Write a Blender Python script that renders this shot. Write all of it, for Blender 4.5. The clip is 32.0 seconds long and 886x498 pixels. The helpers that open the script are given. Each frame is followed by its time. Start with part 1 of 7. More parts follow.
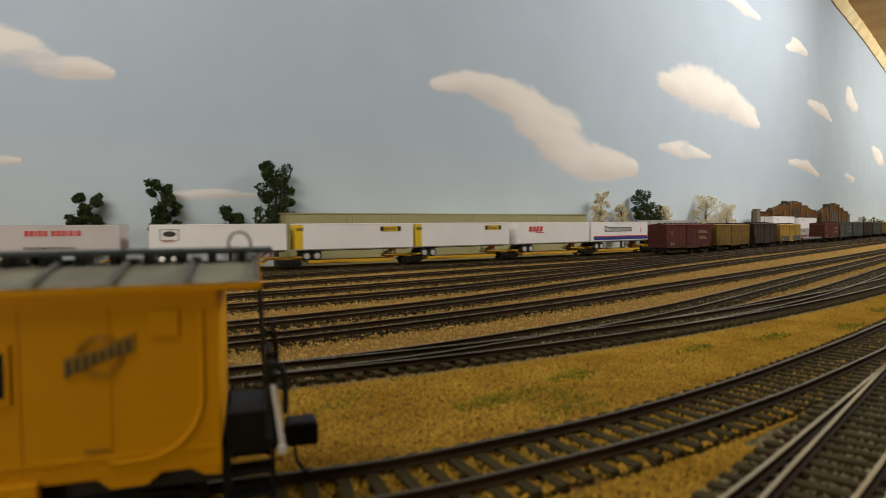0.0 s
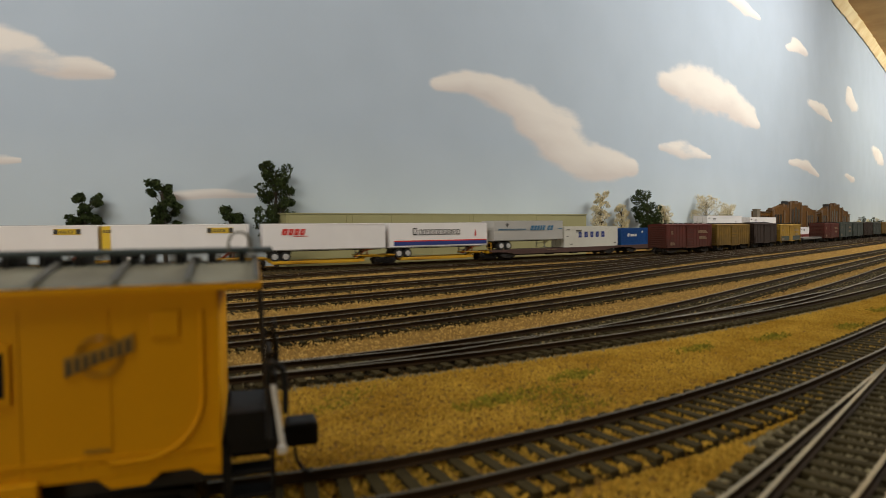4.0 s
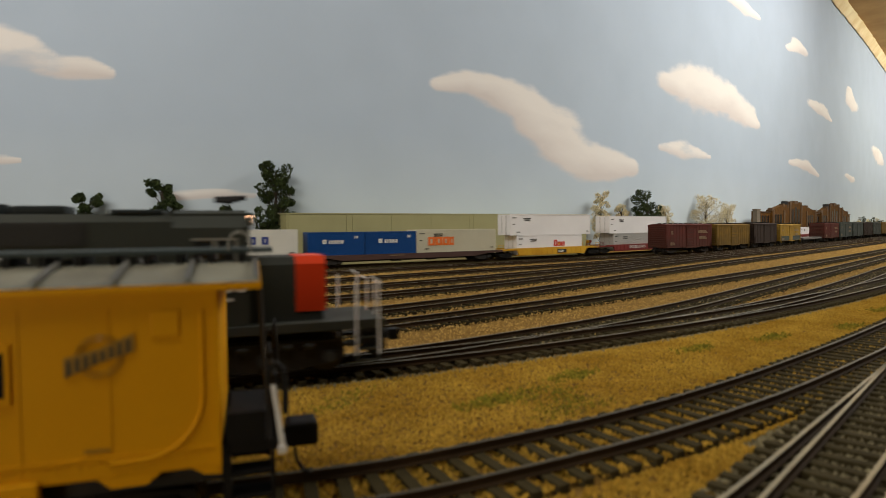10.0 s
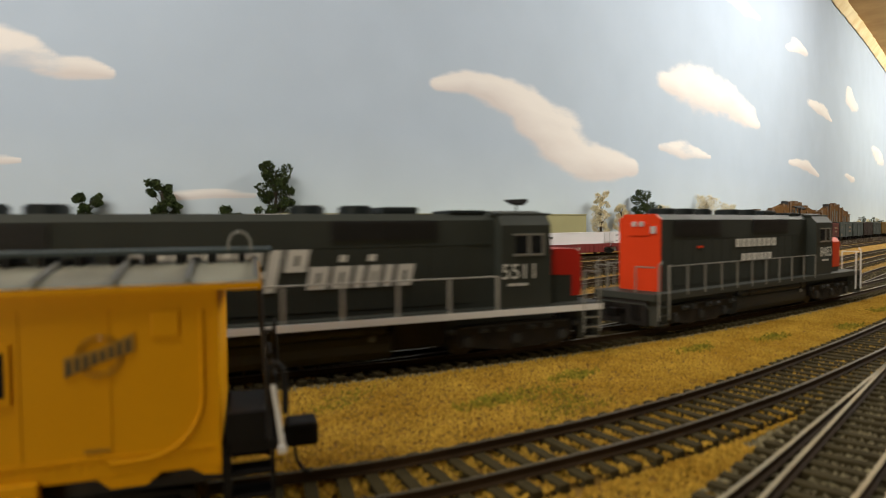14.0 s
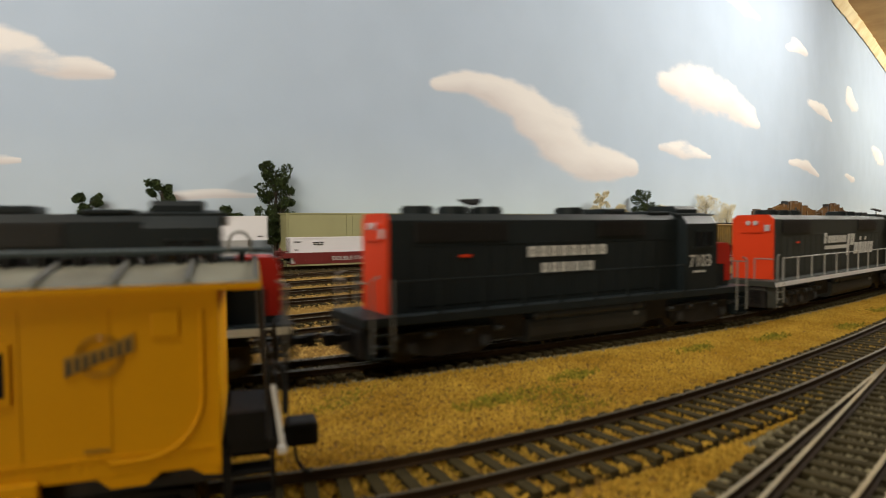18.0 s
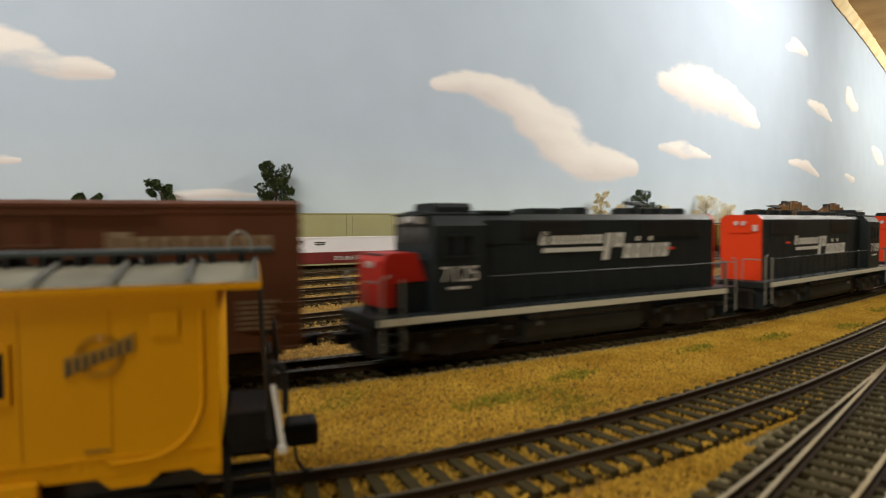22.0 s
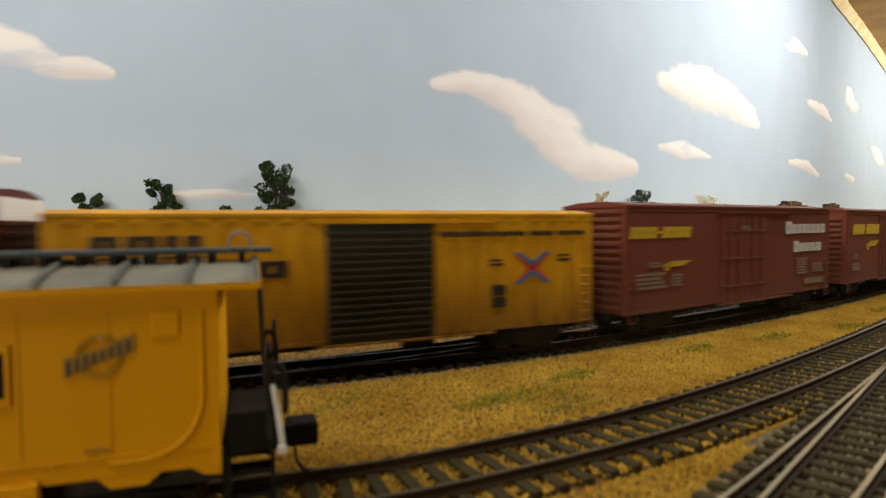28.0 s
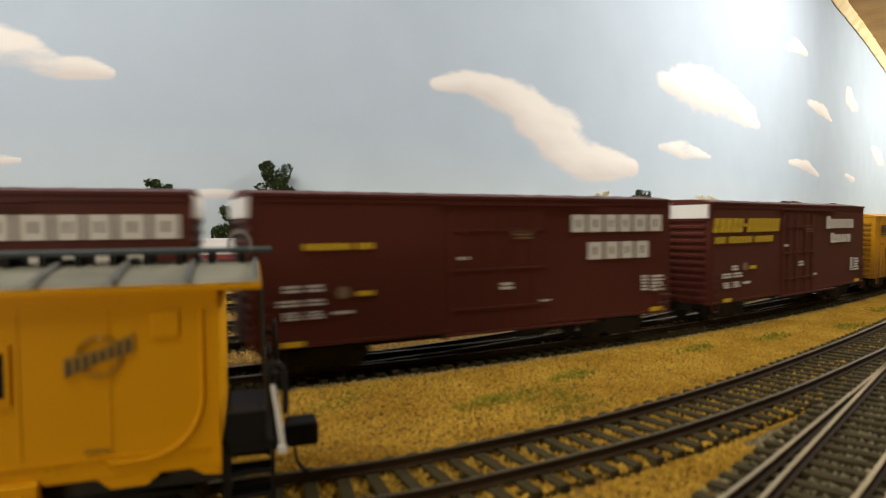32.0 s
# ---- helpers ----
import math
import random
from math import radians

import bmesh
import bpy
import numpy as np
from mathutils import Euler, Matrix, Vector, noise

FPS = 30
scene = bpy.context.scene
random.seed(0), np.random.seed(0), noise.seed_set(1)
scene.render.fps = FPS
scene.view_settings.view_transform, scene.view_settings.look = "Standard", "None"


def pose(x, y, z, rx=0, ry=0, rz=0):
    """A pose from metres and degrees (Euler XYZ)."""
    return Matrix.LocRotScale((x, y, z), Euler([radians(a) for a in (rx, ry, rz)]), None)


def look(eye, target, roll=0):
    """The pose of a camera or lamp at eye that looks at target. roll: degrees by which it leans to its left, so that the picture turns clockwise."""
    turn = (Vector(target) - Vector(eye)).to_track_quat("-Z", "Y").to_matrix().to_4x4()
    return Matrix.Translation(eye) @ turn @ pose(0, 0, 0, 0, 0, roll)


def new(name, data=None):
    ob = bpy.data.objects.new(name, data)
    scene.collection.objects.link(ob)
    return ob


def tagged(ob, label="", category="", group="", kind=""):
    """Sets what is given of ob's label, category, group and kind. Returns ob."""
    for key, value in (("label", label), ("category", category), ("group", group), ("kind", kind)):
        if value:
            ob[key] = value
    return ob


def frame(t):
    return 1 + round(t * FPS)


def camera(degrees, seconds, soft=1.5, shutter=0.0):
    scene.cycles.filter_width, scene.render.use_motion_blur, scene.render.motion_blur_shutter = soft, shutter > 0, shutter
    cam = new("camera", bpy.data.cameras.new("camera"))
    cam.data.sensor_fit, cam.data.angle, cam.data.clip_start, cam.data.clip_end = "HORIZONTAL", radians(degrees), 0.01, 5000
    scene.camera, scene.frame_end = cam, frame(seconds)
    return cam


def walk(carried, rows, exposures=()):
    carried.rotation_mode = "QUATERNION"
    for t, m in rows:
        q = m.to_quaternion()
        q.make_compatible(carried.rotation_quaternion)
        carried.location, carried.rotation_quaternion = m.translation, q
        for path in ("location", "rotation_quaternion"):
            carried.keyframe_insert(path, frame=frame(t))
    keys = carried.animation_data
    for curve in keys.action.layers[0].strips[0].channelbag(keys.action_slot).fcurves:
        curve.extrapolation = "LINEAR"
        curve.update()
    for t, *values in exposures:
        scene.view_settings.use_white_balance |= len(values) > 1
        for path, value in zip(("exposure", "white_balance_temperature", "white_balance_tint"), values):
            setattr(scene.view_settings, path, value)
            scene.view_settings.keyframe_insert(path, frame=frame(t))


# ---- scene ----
# A model railway yard in HO scale (1:87). Plan sizes below are in millimetres, MM turns them into metres.
MM = 0.001
RAIL = 4.5            # height of the rail heads above the board

cam = camera(72.96, 32.0, soft=0.45, shutter=0.9)
EYE = (0.0, 0.0, 0.054)
AIM = (0.61520, 0.78742, 0.054 - 0.03865)
VIEW = look(EYE, AIM, -0.5)
walk(cam, [(0, VIEW), (32, VIEW)],
     exposures=[(0, 0.0), (9.3, 0.0), (11.0, 0.02), (12.0, 0.2), (13.0, 0.35), (17.0, 0.38), (22.0, 0.42), (28.0, 0.44), (30.0, 0.50), (32.0, 0.55)])
cam.data.dof.use_dof = True
cam.data.dof.focus_distance = 1.2
cam.data.dof.aperture_fstop = 25.0

# ---- light: two tubes under the upper deck, and two fills added with no fitting ----
world = bpy.data.worlds.new("room_air")
scene.world = world
world.use_nodes = True
world.node_tree.nodes["Background"].inputs["Color"].default_value = (0.92, 0.92, 0.92, 1)
world.node_tree.nodes["Background"].inputs["Strength"].default_value = 0.03


def area_lamp(name, eye, target, sx, sy, watts, colour):
    lamp = bpy.data.lights.new(name, "AREA")
    lamp.shape, lamp.size, lamp.size_y, lamp.energy, lamp.color = "RECTANGLE", sx, sy, watts, colour
    ob = new(name, lamp)
    ob.matrix_world = look(eye, target)
    return ob


area_lamp("left_deck_lamp", (-0.62, 0.31, 0.88), (0.10, 1.02, 0.60), 1.3, 0.10, 12.2, (1.0, 0.96, 0.89))
# added fill that brightens the middle of the backdrop and the yard
area_lamp("middle_fill", (1.68, 0.02, 0.93), (1.28, 0.62, 0.20), 1.4, 0.12, 19.5, (1.0, 0.96, 0.87))
area_lamp("right_deck_lamp", (4.28, 0.38, 0.91), (4.14, 1.17, 0.40), 2.75, 0.12, 29.0, (1.0, 0.965, 0.84))
# added low fill that brightens the near side of the caboose
area_lamp("caboose_fill", (-1.25, -0.72, 0.20), (0.0, 0.15, 0.03), 0.5, 0.3, 4.7, (1.0, 0.90, 0.68))


# ---- materials ----
def link(tree, a, b):
    tree.links.new(a, b)


def mat(name, col, rough=0.55, metal=0.0, var=0.12, scale=120.0, bump=0.15, fine=900.0, second=None, spread=0.5, island=0.0, spec=0.5, dust=None):
    """A procedural paint: base colour, blotches of a second colour at one scale, fine relief at another."""
    m = bpy.data.materials.new(name)
    m.use_nodes = True
    t = m.node_tree
    b = t.nodes["Principled BSDF"]
    b.inputs["Roughness"].default_value, b.inputs["Metallic"].default_value = rough, metal
    b.inputs["Specular IOR Level"].default_value = spec
    co = t.nodes.new("ShaderNodeTexCoord")
    n1 = t.nodes.new("ShaderNodeTexNoise")
    n1.inputs["Scale"].default_value, n1.inputs["Detail"].default_value = scale, 5
    link(t, co.outputs["Object"], n1.inputs["Vector"])
    ramp = t.nodes.new("ShaderNodeValToRGB")
    c2 = second if second else tuple(c * (1 - 2.2 * var) for c in col)
    ramp.color_ramp.elements[0].position, ramp.color_ramp.elements[1].position = 0.5 - spread / 2, 0.5 + spread / 2
    ramp.color_ramp.elements[0].color, ramp.color_ramp.elements[1].color = (*c2, 1), (*col, 1)
    link(t, n1.outputs["Fac"], ramp.inputs["Fac"])
    out = ramp.outputs["Color"]
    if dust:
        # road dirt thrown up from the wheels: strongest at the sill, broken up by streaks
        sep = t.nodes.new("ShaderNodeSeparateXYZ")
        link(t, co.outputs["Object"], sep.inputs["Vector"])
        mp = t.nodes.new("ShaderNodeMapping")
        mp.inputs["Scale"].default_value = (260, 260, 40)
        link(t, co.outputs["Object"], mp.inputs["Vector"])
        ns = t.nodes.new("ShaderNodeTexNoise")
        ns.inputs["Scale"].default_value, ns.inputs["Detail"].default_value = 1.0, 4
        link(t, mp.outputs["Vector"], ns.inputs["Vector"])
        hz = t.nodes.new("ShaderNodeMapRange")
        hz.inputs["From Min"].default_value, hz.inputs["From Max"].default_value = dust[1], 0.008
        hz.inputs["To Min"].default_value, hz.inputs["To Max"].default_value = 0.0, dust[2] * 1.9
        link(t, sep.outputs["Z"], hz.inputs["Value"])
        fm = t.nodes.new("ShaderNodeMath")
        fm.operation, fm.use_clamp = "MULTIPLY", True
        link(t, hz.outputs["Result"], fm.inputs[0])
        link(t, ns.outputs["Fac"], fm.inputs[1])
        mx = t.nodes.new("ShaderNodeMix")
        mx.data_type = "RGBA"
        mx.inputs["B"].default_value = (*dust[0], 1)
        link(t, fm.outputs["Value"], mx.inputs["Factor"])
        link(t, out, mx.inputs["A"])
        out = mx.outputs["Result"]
    if island:
        geo = t.nodes.new("ShaderNodeNewGeometry")
        hsv = t.nodes.new("ShaderNodeHueSaturation")
        mul = t.nodes.new("ShaderNodeMapRange")
        mul.inputs["To Min"].default_value, mul.inputs["To Max"].default_value = 1 - island, 1 + island
        link(t, geo.outputs["Random Per Island"], mul.inputs["Value"])
        link(t, mul.outputs["Result"], hsv.inputs["Value"])
        link(t, out, hsv.inputs["Color"])
        out = hsv.outputs["Color"]
    link(t, out, b.inputs["Base Color"])
    n2 = t.nodes.new("ShaderNodeTexNoise")
    n2.inputs["Scale"].default_value, n2.inputs["Detail"].default_value = fine, 3
    link(t, co.outputs["Object"], n2.inputs["Vector"])
    if bump:
        bp = t.nodes.new("ShaderNodeBump")
        bp.inputs["Strength"].default_value, bp.inputs["Distance"].default_value = bump, 0.0004
        link(t, n2.outputs["Fac"], bp.inputs["Height"])
        link(t, bp.outputs["Normal"], b.inputs["Normal"])
    r = t.nodes.new("ShaderNodeMapRange")
    r.inputs["To Min"].default_value, r.inputs["To Max"].default_value = max(rough - 0.1, 0.03), min(rough + 0.1, 1)
    link(t, n1.outputs["Fac"], r.inputs["Value"])
    link(t, r.outputs["Result"], b.inputs["Roughness"])
    return m


def glow(name, col, power):
    m = bpy.data.materials.new(name)
    m.use_nodes = True
    b = m.node_tree.nodes["Principled BSDF"]
    b.inputs["Base Color"].default_value = (*col, 1)
    b.inputs["Emission Color"].default_value = (*col, 1)
    b.inputs["Emission Strength"].default_value = power
    return m


# rail heads in three tones: how brightly each track shines is put into its metal
RAILMETAL = mat("rail_metal", (0.38, 0.31, 0.18), 0.36, 0.88, 0.15, 60, 0.05)
RAILMID = mat("mid_rail_metal", (0.30, 0.25, 0.17), 0.45, 0.6, 0.15, 60, 0.05)
RAILDULL = mat("dull_rail_metal", (0.105, 0.085, 0.048), 0.5, 0.5, 0.15, 60, 0.05)
RAILSIDE = mat("rail_side", (0.042, 0.025, 0.012), 0.8, 0.0, 0.2, 90, 0.2, spec=0.05)
TIE = mat("tie_plastic", (0.033, 0.026, 0.012), 0.85, 0, 0.2, 150, 0.5, 1500, second=(0.056, 0.044, 0.020), island=0.35, spec=0.03)
BALLAST = mat("ballast_dirt", (0.27, 0.155, 0.036), 0.95, 0, 0.2, 140, 1.0, 900, second=(0.17, 0.095, 0.022), spec=0.08)
GRASS = mat("straw_turf", (0.50, 0.315, 0.047), 0.95, 0, 0.2, 45, 0.6, 1200, second=(0.345, 0.195, 0.023), spread=0.4, island=0.30, spec=0.06)
GREEN = mat("green_turf", (0.17, 0.165, 0.018), 0.95, 0, 0.2, 80, 0.6, 1200, second=(0.27, 0.19, 0.02), island=0.4, spec=0.1)
STONE = mat("tan_stones", (0.50, 0.33, 0.105), 0.95, 0, 0.2, 160, 0.6, 1500, second=(0.33, 0.205, 0.055), island=0.38, spec=0.08)
GREYSTONE = mat("grey_stones", (0.27, 0.235, 0.13), 0.95, 0, 0.2, 160, 0.6, 1500, second=(0.18, 0.15, 0.088), island=0.4, spec=0.08)
DARKSTONE = mat("dark_stones", (0.062, 0.048, 0.024), 0.95, 0, 0.2, 160, 0.6, 1500, second=(0.034, 0.026, 0.013), island=0.4, spec=0.06)
CABYELLOW = mat("caboose_yellow", (0.72, 0.34, 0.004), 0.45, 0, 0.04, 30, 0.06, 600, second=(0.62, 0.28, 0.004), spec=0.1)
ROOFGREY = mat("roof_grey", (0.25, 0.245, 0.185), 0.6, 0, 0.12, 110, 0.25, second=(0.13, 0.12, 0.085), spread=0.45)
TEAL = mat("walkway_green", (0.025, 0.042, 0.042), 0.55, 0, 0.15, 100, 0.2)
BLACK = mat("black_plastic", (0.010, 0.009, 0.008), 0.55, 0, 0.2, 120, 0.2, spec=0.15)
TANKGREY = mat("tank_grey", (0.040, 0.042, 0.042), 0.6, 0, 0.2, 60, 0.15, second=(0.026, 0.026, 0.025), spec=0.3)
UNDER = mat("underframe_black", (0.014, 0.013, 0.012), 0.65, 0, 0.3, 120, 0.3, second=(0.026, 0.021, 0.017), spec=0.25)
WHITEPAINT = mat("white_paint", (0.78, 0.77, 0.75), 0.45, 0, 0.04, 40, 0.05)
GRABWHITE = mat("grab_white", (0.70, 0.69, 0.66), 0.4, 0, 0.05, 100, 0.05)
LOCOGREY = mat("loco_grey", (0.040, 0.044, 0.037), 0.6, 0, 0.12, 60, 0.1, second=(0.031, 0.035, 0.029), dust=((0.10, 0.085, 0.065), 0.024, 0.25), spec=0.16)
LOCODARK = mat("loco_dark", (0.0155, 0.0205, 0.0215), 0.5, 0, 0.12, 60, 0.1, second=(0.012, 0.0165, 0.0175), spec=0.2)
GRILLE = mat("grille_black", (0.012, 0.012, 0.012), 0.6, 0, 0.2, 200, 0.4)
SCARLET = mat("scarlet_paint", (0.66, 0.050, 0.010), 0.45, 0, 0.05, 60, 0.06, spec=0.2)
DARKRED = mat("dark_red_paint", (0.46, 0.022, 0.012), 0.45, 0, 0.08, 60, 0.06, spec=0.2)
RAILGREY = mat("handrail_grey", (0.20, 0.195, 0.17), 0.45, 0.1, 0.05, 60, 0.0)
RAILLIGHT = mat("handrail_light", (0.42, 0.41, 0.37), 0.45, 0.1, 0.05, 60, 0.0)
CREAM = mat("cream_stripe", (0.62, 0.60, 0.47), 0.5, 0, 0.06, 60, 0.05)
GLASS = mat("dark_window", (0.01, 0.012, 0.014), 0.08, 0, 0.05, 60, 0.0)
LETTER = mat("white_lettering", (0.66, 0.65, 0.60), 0.5, 0, 0.05, 60, 0.0)
LETTERGREY = mat("worn_lettering", (0.25, 0.18, 0.11), 0.6, 0, 0.1, 200, 0.0, spec=0.2)
LETTERYEL = mat("yellow_lettering", (0.66, 0.44, 0.015), 0.5, 0, 0.05, 60, 0.0)
LETTERYOLD = mat("faded_yellow_lettering", (0.195, 0.105, 0.015), 0.6, 0, 0.1, 200, 0.0, spec=0.2)
LETTERRED = mat("red_lettering", (0.55, 0.03, 0.02), 0.5, 0, 0.05, 60, 0.0)
LETTERBLUE = mat("blue_lettering", (0.02, 0.04, 0.20), 0.5, 0, 0.05, 60, 0.0)
LETTERTEAL = mat("teal_lettering", (0.03, 0.14, 0.26), 0.5, 0, 0.05, 60, 0.0)
LETTERORANGE = mat("orange_lettering", (0.72, 0.15, 0.02), 0.5, 0, 0.05, 60, 0.0)
LETTERBLACK = mat("black_lettering", (0.02, 0.018, 0.015), 0.5, 0, 0.05, 60, 0.0)
LOGORING = mat("logo_faded", (0.36, 0.185, 0.008), 0.5, 0, 0.1, 200, 0.0)
LOGODARK = mat("logo_black", (0.075, 0.048, 0.008), 0.5, 0, 0.05, 60, 0.0)
# darker than roof_grey: shade along each rib is put into its colour
RIBSHADED = mat("roof_rib_shaded", (0.10, 0.098, 0.085), 0.6, 0, 0.12, 60, 0.15)
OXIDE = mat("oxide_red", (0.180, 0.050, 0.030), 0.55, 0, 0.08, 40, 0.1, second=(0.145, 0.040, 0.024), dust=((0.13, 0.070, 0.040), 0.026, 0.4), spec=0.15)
MAROON = mat("maroon_brown", (0.090, 0.022, 0.015), 0.5, 0, 0.06, 40, 0.08, second=(0.074, 0.019, 0.013), spec=0.18)
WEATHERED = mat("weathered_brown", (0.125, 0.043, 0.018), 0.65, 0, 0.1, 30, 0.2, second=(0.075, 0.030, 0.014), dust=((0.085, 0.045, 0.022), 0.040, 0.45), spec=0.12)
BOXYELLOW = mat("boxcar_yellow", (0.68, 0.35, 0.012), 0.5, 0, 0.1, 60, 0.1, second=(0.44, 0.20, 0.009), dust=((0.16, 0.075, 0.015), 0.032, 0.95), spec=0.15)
DOORDARK = mat("door_dark", (0.030, 0.028, 0.018), 0.55, 0, 0.1, 40, 0.1)
TRAILERWHITE = mat("trailer_white", (0.74, 0.72, 0.72), 0.45, 0, 0.03, 30, 0.04, second=(0.68, 0.66, 0.66))
TRAILERGREY = mat("trailer_grey", (0.42, 0.41, 0.39), 0.45, 0.1, 0.06, 30, 0.04)
TRAILERPINK = mat("trailer_dull_white", (0.50, 0.46, 0.46), 0.5, 0, 0.06, 30, 0.04)
BOXCREAM = mat("container_cream", (0.52, 0.49, 0.37), 0.5, 0, 0.06, 30, 0.05)
BOXGREY = mat("container_grey", (0.60, 0.59, 0.53), 0.5, 0, 0.06, 30, 0.05)
BOXBLUE = mat("container_blue", (0.008, 0.055, 0.20), 0.5, 0, 0.06, 30, 0.05, spec=0.2)
SPINEYEL = mat("spine_yellow", (0.60, 0.34, 0.012), 0.5, 0, 0.1, 40, 0.1, second=(0.45, 0.22, 0.01))
HITCHRED = mat("hitch_red", (0.42, 0.07, 0.02), 0.5, 0, 0.1, 60, 0.1)
WELLRED = mat("well_car_red", (0.17, 0.018, 0.014), 0.5, 0, 0.1, 40, 0.1)
FLATBROWN = mat("flat_car_brown", (0.07, 0.03, 0.022), 0.6, 0, 0.15, 40, 0.1)
TYRE = mat("tyre_black", (0.015, 0.015, 0.015), 0.8, 0, 0.1, 60, 0.1)
HUB = mat("hub_silver", (0.70, 0.70, 0.70), 0.35, 0.5, 0.05, 60, 0.0)
WHEEL = mat("wheel_steel", (0.05, 0.042, 0.036), 0.45, 0.6, 0.15, 100, 0.05)
OLIVE = mat("olive_sheet", (0.31, 0.29, 0.135), 0.6, 0, 0.06, 25, 0.1, second=(0.27, 0.25, 0.115))
BRICK = mat("brown_brick", (0.118, 0.055, 0.013), 0.8, 0, 0.2, 90, 0.4, second=(0.064, 0.029, 0.008), island=0.12, spec=0.05)
PIERGREY = mat("pier_grey", (0.15, 0.12, 0.085), 0.8, 0, 0.15, 90, 0.3)
BRICKTRIM = mat("brick_trim", (0.105, 0.052, 0.016), 0.8, 0, 0.15, 90, 0.3)
LEAF = mat("dark_foliage", (0.046, 0.062, 0.018), 0.85, 0, 0.2, 150, 0.4, second=(0.017, 0.028, 0.009), island=0.5, spec=0.15)
PALELEAF = mat("pale_foliage", (0.66, 0.60, 0.42), 0.85, 0, 0.2, 150, 0.3, second=(0.50, 0.41, 0.21), island=0.4)
BARK = mat("bark_brown", (0.05, 0.035, 0.022), 0.9, 0, 0.2, 150, 0.5)
TANDECK = mat("deck_board", (0.36, 0.19, 0.06), 0.7, 0, 0.15, 6, 0.2, 200, second=(0.26, 0.13, 0.04))
STRIP = mat("rough_cut_edge", (0.84, 0.72, 0.47), 0.85, 0, 0.25, 14, 0.3, 120, second=(0.66, 0.49, 0.24), spec=0.2)
# deck_board made paler: tube light on the underside is put into the colour
DECKLIT = mat("deck_underside_lit", (0.66, 0.43, 0.18), 0.75, 0, 0.15, 9, 0.2, 200, second=(0.48, 0.28, 0.10), spec=0.2)
ROOMWALL = mat("room_plaster", (0.55, 0.50, 0.43), 0.9, 0, 0.05, 3, 0.1, 60)
LAMPGLOW = glow("headlight_glow", (1.0, 0.55, 0.28), 9.0)


# ---- mesh helpers: all in millimetres ----
def cube(bm, x0, x1, y0, y1, z0, z1, bev=0.0):
    v = [bm.verts.new(p) for p in ((x0, y0, z0), (x1, y0, z0), (x1, y1, z0), (x0, y1, z0), (x0, y0, z1), (x1, y0, z1), (x1, y1, z1), (x0, y1, z1))]
    fs = [bm.faces.new([v[i] for i in q]) for q in ((3, 2, 1, 0), (4, 5, 6, 7), (0, 1, 5, 4), (1, 2, 6, 5), (2, 3, 7, 6), (3, 0, 4, 7))]
    if bev:
        bmesh.ops.bevel(bm, geom=list({e for f in fs for e in f.edges}), offset=bev, segments=2, affect="EDGES", profile=0.6)


def prism_y(bm, pts, y0, y1):
    """A polygon in (x, z), counted counter-clockwise as seen from -y, drawn out from y0 to y1."""
    a = [bm.verts.new((x, y0, z)) for x, z in pts]
    b = [bm.verts.new((x, y1, z)) for x, z in pts]
    bm.faces.new(a)
    bm.faces.new(b[::-1])
    for i in range(len(pts)):
        j = (i + 1) % len(pts)
        bm.faces.new((a[j], a[i], b[i], b[j]))


def prism_x(bm, pts, x0, x1):
    """A polygon in (y, z) drawn out from x0 to x1."""
    a = [bm.verts.new((x0, y, z)) for y, z in pts]
    b = [bm.verts.new((x1, y, z)) for y, z in pts]
    bm.faces.new(a[::-1])
    bm.faces.new(b)
    for i in range(len(pts)):
        j = (i + 1) % len(pts)
        bm.faces.new((a[i], a[j], b[j], b[i]))


def rod(bm, a, b, r, n=8, r2=None):
    a, b = Vector(a), Vector(b)
    q = (b - a).to_track_quat("Z", "Y").to_matrix()
    ring = [Vector((math.cos(2 * math.pi * k / n), math.sin(2 * math.pi * k / n), 0)) for k in range(n)]
    r2 = r if r2 is None else r2
    va = [bm.verts.new(a + q @ (p * r)) for p in ring]
    vb = [bm.verts.new(b + q @ (p * r2)) for p in ring]
    bm.faces.new(va[::-1])
    bm.faces.new(vb)
    for k in range(n):
        bm.faces.new((va[k], va[(k + 1) % n], vb[(k + 1) % n], vb[k]))


def pipe(bm, pts, r, n=6):
    for a, b in zip(pts, pts[1:]):
        rod(bm, a, b, r, n)


def finish(name, bm, material, smooth=False):
    bmesh.ops.recalc_face_normals(bm, faces=bm.faces)
    me = bpy.data.meshes.new(name)
    bm.to_mesh(me)
    bm.free()
    me.transform(Matrix.Scale(MM, 4))
    me.materials.append(material)
    if smooth:
        me.polygons.foreach_set("use_smooth", [True] * len(me.polygons))
    return me


def part(name, bm, material, parent=None, label="", at=None, smooth=False):
    """Links a bmesh as one mesh object, under a thing or a part; at: its place in its parent, in millimetres."""
    ob = new(name, finish(name, bm, material, smooth))
    if parent:
        ob.parent = parent
    if at:
        ob.location = Vector(at) * MM
    if label:
        tagged(ob, label)
    return ob


def share(name, me, parent, at, turn=0.0):
    """Another object on a mesh that exists."""
    ob = new(name, me)
    ob.parent = parent
    ob.matrix_basis = pose(at[0] * MM, at[1] * MM, at[2] * MM, 0, 0, turn)
    return ob


def thing(name, label, category, group="", at=(0, 0, 0), turn=0.0, kind=""):
    ob = new(name)
    ob.empty_display_size = 0.01
    ob.matrix_world = pose(at[0] * MM, at[1] * MM, at[2] * MM, 0, 0, turn)
    return tagged(ob, label, category, group, kind)


